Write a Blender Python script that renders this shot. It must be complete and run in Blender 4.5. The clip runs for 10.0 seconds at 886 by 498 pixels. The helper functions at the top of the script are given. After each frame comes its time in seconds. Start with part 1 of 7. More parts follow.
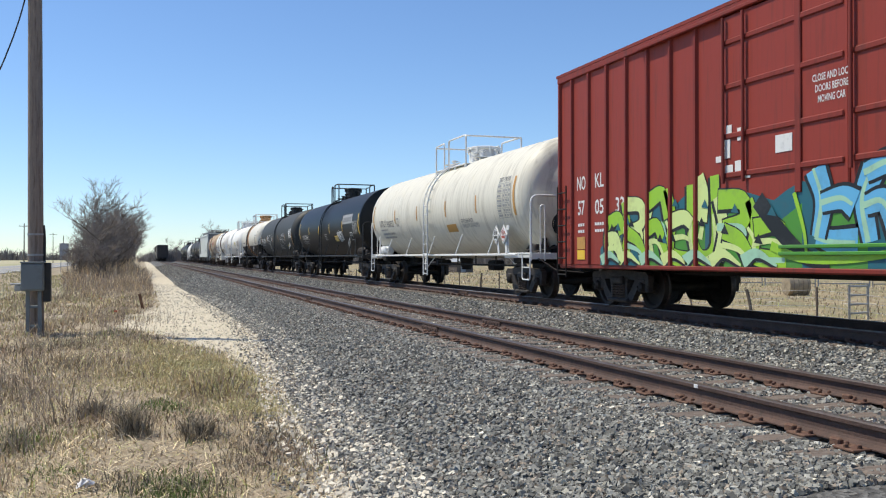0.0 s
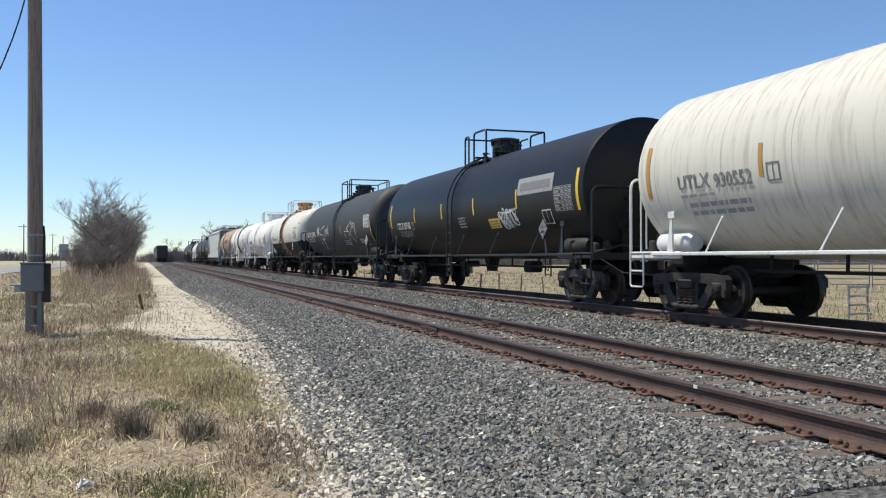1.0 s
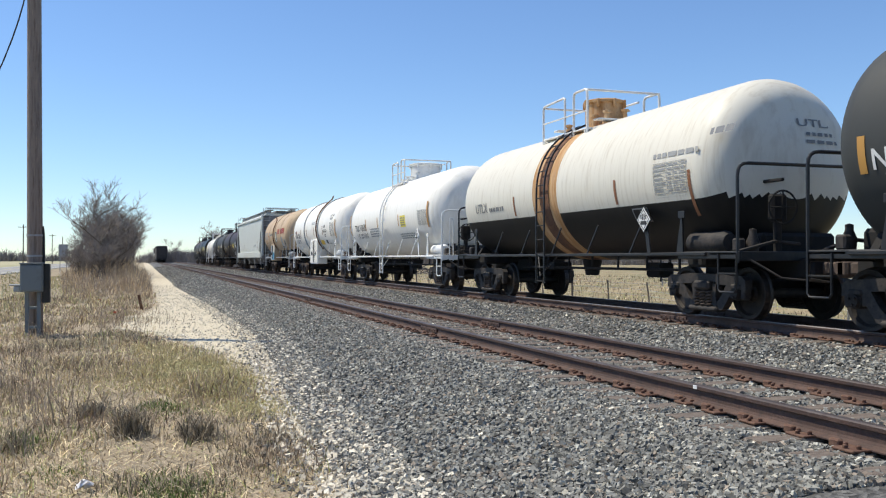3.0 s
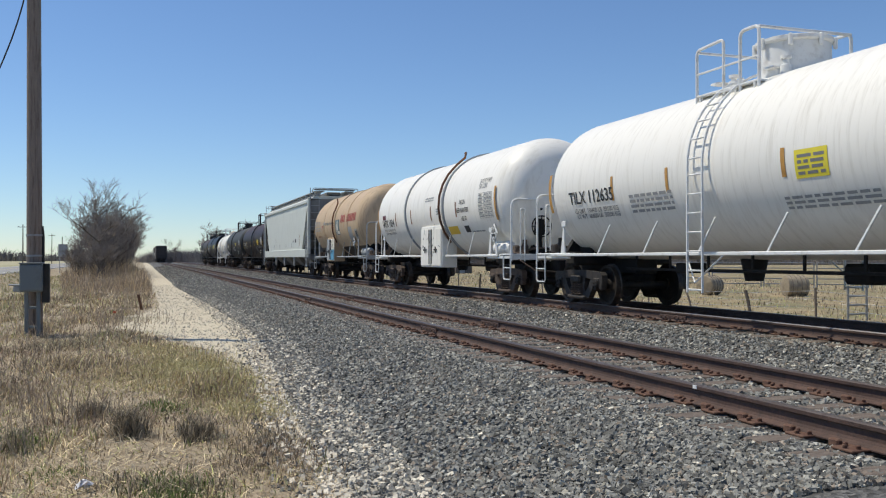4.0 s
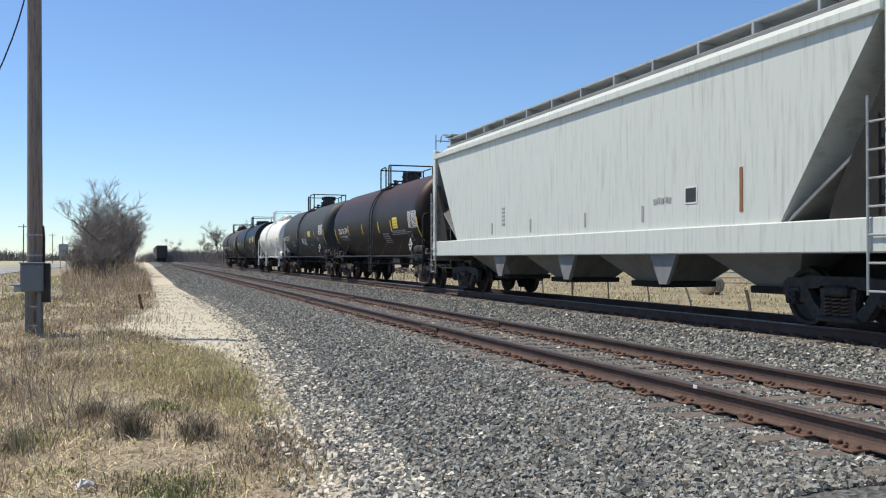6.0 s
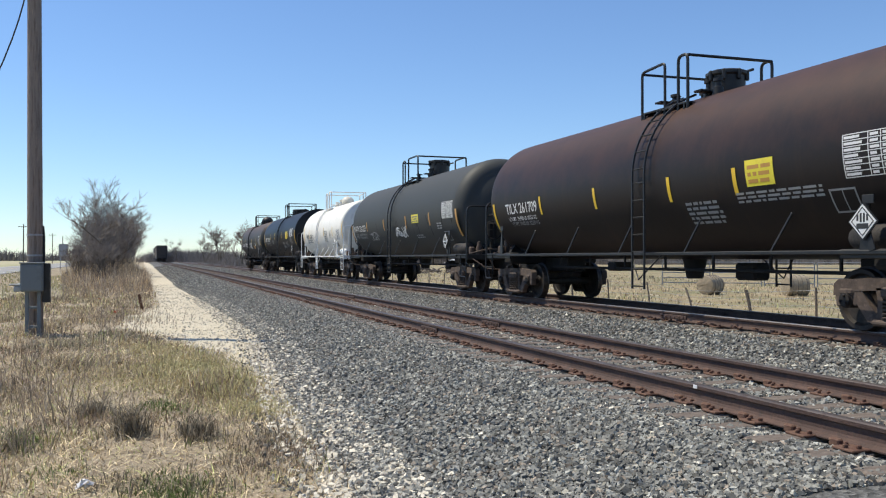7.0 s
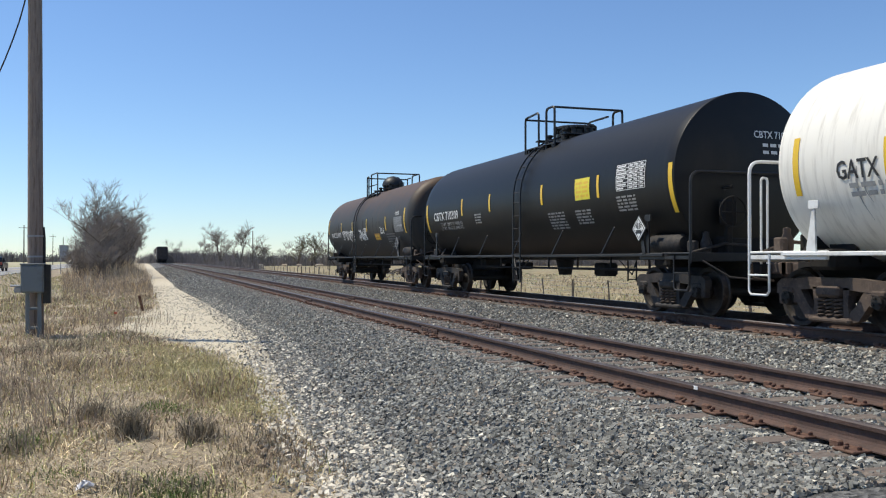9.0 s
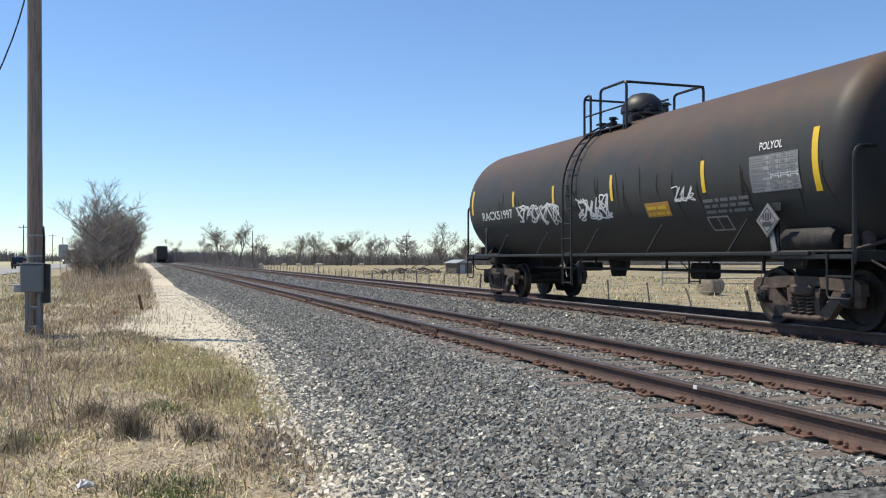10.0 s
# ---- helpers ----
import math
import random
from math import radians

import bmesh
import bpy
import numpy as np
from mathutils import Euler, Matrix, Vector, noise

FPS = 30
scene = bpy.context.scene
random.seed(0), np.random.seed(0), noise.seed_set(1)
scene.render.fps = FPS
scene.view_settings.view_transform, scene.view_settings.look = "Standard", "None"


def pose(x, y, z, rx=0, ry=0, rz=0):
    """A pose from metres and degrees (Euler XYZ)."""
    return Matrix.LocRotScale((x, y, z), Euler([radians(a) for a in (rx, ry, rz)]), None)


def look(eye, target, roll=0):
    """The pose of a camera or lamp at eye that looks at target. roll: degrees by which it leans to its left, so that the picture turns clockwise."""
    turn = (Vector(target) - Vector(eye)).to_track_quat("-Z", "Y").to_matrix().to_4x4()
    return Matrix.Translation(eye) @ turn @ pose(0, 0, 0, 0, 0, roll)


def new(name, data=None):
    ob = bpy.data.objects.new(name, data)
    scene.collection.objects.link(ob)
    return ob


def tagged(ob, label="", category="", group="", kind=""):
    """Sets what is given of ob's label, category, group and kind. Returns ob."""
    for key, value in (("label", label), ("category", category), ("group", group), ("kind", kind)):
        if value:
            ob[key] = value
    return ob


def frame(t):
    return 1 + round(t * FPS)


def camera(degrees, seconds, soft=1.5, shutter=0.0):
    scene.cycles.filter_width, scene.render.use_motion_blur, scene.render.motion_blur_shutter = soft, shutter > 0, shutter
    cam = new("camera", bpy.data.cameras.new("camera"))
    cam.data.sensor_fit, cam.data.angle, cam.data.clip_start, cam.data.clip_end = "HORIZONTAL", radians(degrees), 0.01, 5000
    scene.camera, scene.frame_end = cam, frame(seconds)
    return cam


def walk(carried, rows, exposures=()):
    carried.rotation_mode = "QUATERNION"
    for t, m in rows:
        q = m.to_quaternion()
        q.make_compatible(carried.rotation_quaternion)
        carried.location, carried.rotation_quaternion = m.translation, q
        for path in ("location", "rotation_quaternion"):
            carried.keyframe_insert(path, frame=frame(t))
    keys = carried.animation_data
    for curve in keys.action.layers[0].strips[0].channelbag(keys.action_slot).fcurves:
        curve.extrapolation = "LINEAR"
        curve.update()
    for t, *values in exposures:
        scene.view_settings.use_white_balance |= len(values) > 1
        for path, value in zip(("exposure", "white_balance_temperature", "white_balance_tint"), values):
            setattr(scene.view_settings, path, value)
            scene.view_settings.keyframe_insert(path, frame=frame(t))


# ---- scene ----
# x: across the tracks, y: along them into the distance, z: up from the near rails' tops
FOCAL, EYE_Z = 1580.0, 1.134
YAW = math.atan(532 / FOCAL)
cam = camera(math.degrees(2 * math.atan(784 / FOCAL)), 10.0, soft=1.15)


def aim(dx, dy):
    """The camera's pose, with a slight shake of the tripod."""
    yaw, tilt = YAW - dx / FOCAL, math.atan((16 + dy) / FOCAL)
    way = Vector((math.sin(yaw) * math.cos(tilt), math.cos(yaw) * math.cos(tilt), math.sin(tilt)))
    eye = Vector((0, 0, EYE_Z))
    return look(eye, eye + way)


walk(cam, [(t, aim(dx, dy)) for t, dx, dy in (
    (0.0, 1.0, -1.0), (0.5, 1.0, -0.5), (1.0, 0.5, 0.0), (1.5, 0.0, 0.0), (2.0, 0.0, 0.0), (2.5, 0.0, 0.8),
    (4.0, -0.8, 0.5), (4.5, 0.0, 0.0), (5.0, 0.0, 0.0), (5.5, 0.0, 0.0), (7.0, 0.0, 0.0), (7.5, 0.0, 0.0),
    (8.0, 0.0, 1.0), (8.5, 0.8, 2.5), (9.0, 0.7, 2.0), (9.5, 0.0, 1.6), (10.0, 0.0, 1.0))],
     exposures=[(0.0, -0.08), (0.5, -0.14), (1.0, -0.14), (2.0, 0.06), (2.5, 0.1), (4.0, -0.4), (4.5, -0.38), (5.0, -0.36), (5.5, -0.16), (7.0, -0.06), (7.5, 0.05), (8.0, 0.05), (8.5, -0.08), (9.0, -0.15), (10.0, 0.0)])

# ---- light ----
SUN_WAY = Vector((-0.45, 0.31, 0.95)).normalized()      # towards the sun
world = bpy.data.worlds.new("sky")
scene.world = world
world.use_nodes = True
wn, wl = world.node_tree.nodes, world.node_tree.links
sky = wn.new("ShaderNodeTexSky")
sky.sky_type = "NISHITA"
sky.sun_disc = False
sky.sun_elevation = math.asin(SUN_WAY.z)
sky.sun_rotation = math.atan2(SUN_WAY.x, SUN_WAY.y)
sky.altitude = 300
sky.air_density, sky.dust_density, sky.ozone_density = 1.0, 0.0, 3.2
wn["Background"].inputs["Strength"].default_value = 0.14
tint = wn.new("ShaderNodeMix")
tint.data_type, tint.blend_type = "RGBA", "MULTIPLY"
tint.inputs["Factor"].default_value = 1.0
tint.inputs["B"].default_value = (0.83, 0.95, 1.10, 1)
wl.new(sky.outputs["Color"], tint.inputs["A"])
wl.new(tint.outputs["Result"], wn["Background"].inputs["Color"])
sun = new("sun", bpy.data.lights.new("sun", "SUN"))
sun.data.energy, sun.data.angle, sun.data.color = 5.0, radians(0.53), (1.0, 0.93, 0.78)
sun.matrix_world = look((0, 0, 50), Vector((0, 0, 50)) - SUN_WAY)
scene.view_settings.exposure = 0.0


# ---- materials ----
def material(name, base, rough=0.6, metal=0.0, tones=(), scale=6.0, stretch=(1, 1, 1), bump=0.0, bump_scale=60.0, spec=0.5):
    """A surface with a base colour, patches of other tones (colour, from, to, scale factor) and fine relief."""
    m = bpy.data.materials.new(name)
    m.use_nodes = True
    n, l = m.node_tree.nodes, m.node_tree.links
    b = n["Principled BSDF"]
    b.inputs["Roughness"].default_value, b.inputs["Metallic"].default_value = rough, metal
    b.inputs["Specular IOR Level"].default_value = spec
    tc = n.new("ShaderNodeTexCoord")
    mp = n.new("ShaderNodeMapping")
    mp.inputs["Scale"].default_value = stretch
    l.new(tc.outputs["Object"], mp.inputs["Vector"])
    col = n.new("ShaderNodeRGB")
    col.outputs[0].default_value = (*base, 1)
    out = col.outputs[0]
    for tone, lo, hi, k in tones:
        t = n.new("ShaderNodeTexNoise")
        t.inputs["Scale"].default_value, t.inputs["Detail"].default_value = scale * k, 6
        t.inputs["Roughness"].default_value = 0.65
        l.new(mp.outputs[0], t.inputs["Vector"])
        r = n.new("ShaderNodeMapRange")
        r.inputs["From Min"].default_value, r.inputs["From Max"].default_value = lo, hi
        l.new(t.outputs["Fac"], r.inputs["Value"])
        mix = n.new("ShaderNodeMix")
        mix.data_type = "RGBA"
        l.new(r.outputs[0], mix.inputs["Factor"])
        l.new(out, mix.inputs["A"])
        mix.inputs["B"].default_value = (*tone, 1)
        out = mix.outputs["Result"]
    l.new(out, b.inputs["Base Color"])
    if bump:
        t = n.new("ShaderNodeTexNoise")
        t.inputs["Scale"].default_value, t.inputs["Detail"].default_value = bump_scale, 5
        l.new(tc.outputs["Object"], t.inputs["Vector"])
        bp = n.new("ShaderNodeBump")
        bp.inputs["Strength"].default_value, bp.inputs["Distance"].default_value = bump, 0.02
        l.new(t.outputs["Fac"], bp.inputs["Height"])
        l.new(bp.outputs[0], b.inputs["Normal"])
    return m


def island_tint(m, spread=0.5, hue=()):
    """Lets each separate piece of one mesh vary in brightness, and some in colour."""
    n, l = m.node_tree.nodes, m.node_tree.links
    b = n["Principled BSDF"]
    src = b.inputs["Base Color"].links[0].from_socket
    g = n.new("ShaderNodeNewGeometry")
    last = src
    if hue:
        ramp = n.new("ShaderNodeValToRGB")
        ramp.color_ramp.interpolation = "CONSTANT"
        els = ramp.color_ramp.elements
        while len(els) < len(hue):
            els.new(0.5)
        for e, (p, c) in zip(els, hue):
            e.position, e.color = p, (*c, 1)
        l.new(g.outputs["Random Per Island"], ramp.inputs[0])
        mul = n.new("ShaderNodeMix")
        mul.data_type, mul.blend_type = "RGBA", "MULTIPLY"
        mul.inputs["Factor"].default_value = 1
        l.new(src, mul.inputs["A"])
        l.new(ramp.outputs[0], mul.inputs["B"])
        last = mul.outputs["Result"]
    wv = n.new("ShaderNodeMath")
    wv.operation = "MULTIPLY"
    wv.inputs[1].default_value = 37.7
    fr = n.new("ShaderNodeMath")
    fr.operation = "FRACT"
    l.new(g.outputs["Random Per Island"], wv.inputs[0])
    l.new(wv.outputs[0], fr.inputs[0])
    rng = n.new("ShaderNodeMapRange")
    rng.inputs["To Min"].default_value, rng.inputs["To Max"].default_value = 1 - spread, 1 + spread
    l.new(fr.outputs[0], rng.inputs["Value"])
    hs = n.new("ShaderNodeHueSaturation")
    l.new(rng.outputs[0], hs.inputs["Value"])
    l.new(last, hs.inputs["Color"])
    l.new(hs.outputs[0], b.inputs["Base Color"])
    return m


def paint(name, base, dirt, amount=0.5, rough=0.45, extra=()):
    """Car paint with long vertical streaks of dirt, larger patches and fine relief."""
    lo = 0.72 - 0.3 * amount
    return material(name, base, rough, 0.0, ((dirt, lo, lo + 0.35, 1.0), (tuple(0.6 * d + 0.25 * b for d, b in zip(dirt, base)), 0.5, 0.85, 4.0), *extra),
                    scale=0.8, stretch=(1, 3.6, 0.28), bump=0.05, bump_scale=9, spec=0.3)


RUST = (0.13, 0.062, 0.035)
MAT = dict(
    rail_web=material("rusty_rail_steel", (0.075, 0.044, 0.034), 0.8, 0.0, (((0.115, 0.066, 0.05), 0.45, 0.7, 1.0), ((0.045, 0.03, 0.026), 0.5, 0.75, 5.0)), scale=3, bump=0.3, bump_scale=50),
    rail_head=material("worn_rail_head", (0.11, 0.085, 0.072), 0.45, 0.5, (((0.17, 0.14, 0.125), 0.45, 0.65, 1.0), ((0.085, 0.055, 0.045), 0.5, 0.7, 4.0)), scale=2),
    rail_shiny=material("polished_rail_head", (0.30, 0.27, 0.25), 0.45, 0.8, (((0.25, 0.2, 0.17), 0.5, 0.75, 1.0),), scale=2),
    tie=material("weathered_timber", (0.135, 0.105, 0.085), 0.9, 0.0, (((0.22, 0.18, 0.145), 0.4, 0.7, 1.0), ((0.04, 0.03, 0.026), 0.55, 0.7, 3.0)), scale=3, stretch=(0.6, 6, 6), bump=0.6, bump_scale=30),
    plate=material("rusty_tie_plate", (0.12, 0.06, 0.04), 0.85, 0.1, (((0.19, 0.11, 0.07), 0.45, 0.7, 1.0),), scale=12, bump=0.3),
    truck_dark=material("grimy_black_cast_steel", (0.028, 0.024, 0.022), 0.72, 0.1, (((0.075, 0.058, 0.046), 0.45, 0.75, 1.0), ((0.012, 0.011, 0.011), 0.5, 0.7, 3.0)), scale=4, bump=0.3, bump_scale=25),
    truck_rust=material("dusty_brown_cast_steel", (0.10, 0.072, 0.055), 0.9, 0.0, (((0.05, 0.035, 0.03), 0.45, 0.7, 1.0), ((0.18, 0.13, 0.1), 0.55, 0.8, 3.0)), scale=4, bump=0.3, bump_scale=25),
    wheel=material("dark_wheel_steel", (0.016, 0.013, 0.011), 0.7, 0.2, (((0.045, 0.033, 0.026), 0.45, 0.7, 1.0),), scale=5, bump=0.2),
    tread=material("polished_wheel_tread", (0.05, 0.043, 0.038), 0.5, 0.8, (((0.12, 0.09, 0.08), 0.5, 0.7, 1.0),), scale=8),
    under=material("underframe_black", (0.010, 0.009, 0.0085), 0.9, 0.0, (((0.026, 0.02, 0.016), 0.5, 0.75, 1.0),), scale=3, bump=0.2),
    black_trim=material("black_painted_steel", (0.010, 0.010, 0.0105), 0.5, 0.0, (((0.03, 0.025, 0.022), 0.5, 0.75, 1.0),), scale=5),
    white_trim=material("white_painted_steel", (0.74, 0.74, 0.72), 0.5, 0.0, (((0.45, 0.42, 0.37), 0.52, 0.8, 1.0), ((0.22, 0.12, 0.07), 0.68, 0.85, 3.0)), scale=4),
    grey_trim=material("grey_painted_steel", (0.34, 0.36, 0.37), 0.55, 0.0, (((0.22, 0.2, 0.18), 0.5, 0.8, 1.0),), scale=4),
    blue_trim=material("faded_blue_painted_steel", (0.10, 0.15, 0.19), 0.55, 0.0, (((0.16, 0.13, 0.1), 0.5, 0.8, 1.0),), scale=4),
    lemon=material("lemon_yellow_placard", (0.78, 0.66, 0.05), 0.5, 0.0, (((0.6, 0.48, 0.06), 0.55, 0.85, 1.0),), scale=5),
    yellow=material("yellow_reflective_tape", (0.78, 0.50, 0.03), 0.4, 0.0, (((0.4, 0.24, 0.05), 0.6, 0.9, 1.0),), scale=5),
    orange=material("faded_orange_tape", (0.52, 0.27, 0.06), 0.5, 0.0, (((0.25, 0.12, 0.05), 0.55, 0.9, 1.0),), scale=5),
    brown_tape=material("browned_reflective_tape", (0.27, 0.11, 0.045), 0.6, 0.0, (((0.12, 0.07, 0.05), 0.5, 0.9, 1.0),), scale=5),
    white_ink=material("white_lettering", (0.72, 0.72, 0.7), 0.6, 0.0, (((0.42, 0.42, 0.41), 0.55, 0.85, 1.0),), scale=9),
    grey_ink=material("grey_lettering", (0.2, 0.2, 0.2), 0.6, 0.0, (((0.12, 0.12, 0.12), 0.5, 0.8, 1.0),), scale=9),
    black_ink=material("black_lettering", (0.03, 0.03, 0.03), 0.6, 0.0, (((0.12, 0.12, 0.11), 0.6, 0.9, 1.0),), scale=9),
    pale_ink=material("worn_grey_lettering", (0.33, 0.33, 0.32), 0.6, 0.0, (((0.2, 0.2, 0.2), 0.5, 0.8, 1.0),), scale=9),
    red_ink=material("faded_red_lettering", (0.36, 0.06, 0.035), 0.6, 0.0, (((0.27, 0.1, 0.06), 0.5, 0.8, 1.0),), scale=6),
    teal_ink=material("faded_teal_lettering", (0.09, 0.14, 0.15), 0.6, 0.0, (((0.2, 0.2, 0.18), 0.55, 0.8, 1.0),), scale=6),
    maroon=material("maroon_sign", (0.16, 0.028, 0.03), 0.5, 0.0, (((0.1, 0.03, 0.03), 0.5, 0.8, 1.0),), scale=6),
    tank_worn_white=paint("weathered_off_white_paint", (0.70, 0.665, 0.56), (0.36, 0.32, 0.25), 0.6, 0.5),
    tank_black=paint("satin_black_paint", (0.010, 0.010, 0.0098), (0.022, 0.02, 0.017), 0.5, 0.46),
    tank_slate=paint("dark_slate_paint", (0.052, 0.054, 0.051), (0.07, 0.069, 0.062), 0.5, 0.6),
    tank_cream=paint("cream_white_paint", (0.72, 0.68, 0.58), (0.55, 0.46, 0.33), 0.35, 0.45),
    tank_white=paint("bright_white_paint", (0.87, 0.84, 0.77), (0.72, 0.67, 0.57), 0.28, 0.42),
    tank_white_dirty=paint("white_paint_with_soot_streaks", (0.85, 0.815, 0.73), (0.55, 0.50, 0.42), 0.36, 0.45),
    tank_tan=paint("rust_stained_tan_paint", (0.52, 0.385, 0.25), (0.25, 0.17, 0.105), 0.5, 0.6),
    tank_brown=paint("rusty_brown_black_paint", (0.016, 0.011, 0.0095), (0.034, 0.02, 0.014), 0.5, 0.5),
    tank_rusty_grey=paint("grey_paint_with_rust_bloom", (0.046, 0.047, 0.045), (0.075, 0.055, 0.042), 0.5, 0.55),
    rust=material("bare_rust", RUST, 0.85, 0.0, (((0.24, 0.11, 0.05), 0.45, 0.7, 1.0), ((0.07, 0.04, 0.03), 0.5, 0.75, 3.0)), scale=3, bump=0.3),
    rust_stain=material("orange_rust_stain", (0.42, 0.21, 0.07), 0.75, 0.0, (((0.6, 0.42, 0.24), 0.4, 0.65, 1.0), ((0.25, 0.1, 0.04), 0.55, 0.75, 2.0)), scale=2.5, stretch=(1, 4, 0.6)),
    hopper=paint("pale_grey_hopper_paint", (0.60, 0.625, 0.58), (0.36, 0.36, 0.31), 0.35, 0.5),
    # hopper's grey darkened: shade of its end plates in the colour, with brown dust
    hopper_end=material("dusty_shaded_hopper_end", (0.20, 0.205, 0.205), 0.65, 0.0, (((0.15, 0.135, 0.12), 0.45, 0.75, 1.0),), scale=2, stretch=(2, 1, 0.4)),
    box_red=paint("oxide_red_boxcar_paint", (0.275, 0.040, 0.026), (0.15, 0.04, 0.028), 0.5, 0.55),
    box_rib=paint("oxide_red_rib_paint", (0.225, 0.033, 0.023), (0.09, 0.035, 0.028), 0.6, 0.6),
    pole=material("weathered_pole_timber", (0.235, 0.19, 0.16), 0.9, 0.0, (((0.11, 0.082, 0.068), 0.48, 0.68, 1.0), ((0.36, 0.28, 0.22), 0.55, 0.75, 3.0)), scale=4, stretch=(5, 5, 0.35), bump=0.6, bump_scale=20),
    box_grey=material("grey_powder_coated_steel", (0.15, 0.175, 0.19), 0.5, 0.2, (((0.11, 0.12, 0.13), 0.5, 0.8, 1.0),), scale=5),
    galvanised=material("galvanised_steel", (0.33, 0.34, 0.35), 0.5, 0.6, (((0.24, 0.24, 0.24), 0.5, 0.7, 1.0),), scale=10),
    asphalt=material("pale_worn_asphalt", (0.30, 0.29, 0.275), 0.9, 0.0, (((0.24, 0.235, 0.225), 0.45, 0.7, 1.0), ((0.36, 0.35, 0.33), 0.5, 0.7, 8.0)), scale=0.5),
    bark=material("grey_brown_bark", (0.145, 0.12, 0.10), 0.95, 0.0, (((0.085, 0.068, 0.056), 0.45, 0.7, 1.0),), scale=6, bump=0.4),
    twig=material("bare_twigs", (0.30, 0.26, 0.225), 0.95, 0.0, (((0.16, 0.135, 0.115), 0.4, 0.7, 1.0),), scale=0.6),
    twig_green=material("budding_twigs", (0.24, 0.225, 0.15), 0.95, 0.0, (((0.11, 0.10, 0.066), 0.4, 0.7, 1.0),), scale=0.6),
    # distance haze is put into the grey of these far stems
    far_wood=material("hazy_leafless_wood", (0.22, 0.20, 0.19), 0.95, 0.0, (((0.16, 0.145, 0.135), 0.4, 0.7, 1.0),), scale=0.4),
    bale=material("weathered_hay", (0.36, 0.30, 0.21), 0.95, 0.0, (((0.24, 0.2, 0.15), 0.4, 0.7, 1.0),), scale=3, bump=0.8, bump_scale=40),
    post=material("weathered_fence_post", (0.15, 0.125, 0.105), 0.9, 0.0, (((0.08, 0.065, 0.055), 0.45, 0.7, 1.0),), scale=8),
    suv=material("dark_car_paint", (0.012, 0.013, 0.016), 0.25, 0.3, (((0.03, 0.03, 0.03), 0.6, 0.8, 1.0),), scale=2),
    glass=material("tinted_car_glass", (0.02, 0.025, 0.03), 0.06, 0.0),
    tyre=material("tyre_rubber", (0.02, 0.02, 0.02), 0.85),
    far_train=material("dark_brown_freight_paint", (0.03, 0.024, 0.024), 0.6, 0.0, (((0.06, 0.045, 0.04), 0.45, 0.75, 1.0),), scale=1.5),
    cow=material("pale_hide", (0.52, 0.42, 0.32), 0.9, 0.0, (((0.65, 0.58, 0.5), 0.45, 0.7, 1.0),), scale=2),
    brush=material("dead_brushwood", (0.17, 0.145, 0.125), 0.95, 0.0, (((0.09, 0.075, 0.065), 0.4, 0.7, 1.0),), scale=2),
    orange_plastic=material("faded_orange_plastic", (0.5, 0.09, 0.03), 0.5),
    litter=material("white_litter", (0.75, 0.72, 0.7), 0.6, 0.0, (((0.6, 0.2, 0.15), 0.62, 0.7, 1.0),), scale=9),
)


def bloom(m, colour, lo, hi, strength=0.8):
    """A second tone spread in blotches over a tank's upper half; rust on the grey tank."""
    n, l = m.node_tree.nodes, m.node_tree.links
    b = n["Principled BSDF"]
    src = b.inputs["Base Color"].links[0].from_socket
    tc = n.new("ShaderNodeTexCoord")
    sp = n.new("ShaderNodeSeparateXYZ")
    l.new(tc.outputs["Object"], sp.inputs[0])
    t = n.new("ShaderNodeTexNoise")
    t.inputs["Scale"].default_value, t.inputs["Detail"].default_value = 1.5, 9
    t.inputs["Roughness"].default_value = 0.7
    l.new(tc.outputs["Object"], t.inputs["Vector"])
    mul = n.new("ShaderNodeMath")
    mul.operation, mul.inputs[1].default_value = "MULTIPLY", 2.2
    l.new(t.outputs["Fac"], mul.inputs[0])
    add = n.new("ShaderNodeMath")
    l.new(sp.outputs["Z"], add.inputs[0])
    l.new(mul.outputs[0], add.inputs[1])
    r = n.new("ShaderNodeMapRange")
    for k, v in (("From Min", lo + 1.1), ("From Max", hi + 1.1), ("To Max", strength)):
        r.inputs[k].default_value = v
    l.new(add.outputs[0], r.inputs["Value"])
    mix = n.new("ShaderNodeMix")
    mix.data_type = "RGBA"
    l.new(r.outputs[0], mix.inputs["Factor"])
    l.new(src, mix.inputs["A"])
    mix.inputs["B"].default_value = (*colour, 1)
    l.new(mix.outputs["Result"], b.inputs["Base Color"])


bloom(MAT["tank_rusty_grey"], (0.15, 0.078, 0.035), 2.7, 4.3, 0.75)
# brown tank: near-black base that turns brown in blotches towards the top
bloom(MAT["tank_brown"], (0.085, 0.038, 0.021), 2.5, 4.0, 0.75)


def glow(name, colour, strength):
    m = bpy.data.materials.new(name)
    m.use_nodes = True
    b = m.node_tree.nodes["Principled BSDF"]
    b.inputs["Emission Color"].default_value, b.inputs["Emission Strength"].default_value = (*colour, 1), strength
    return m


MAT["headlight"] = glow("lit_headlight", (1, 0.95, 0.85), 6.0)


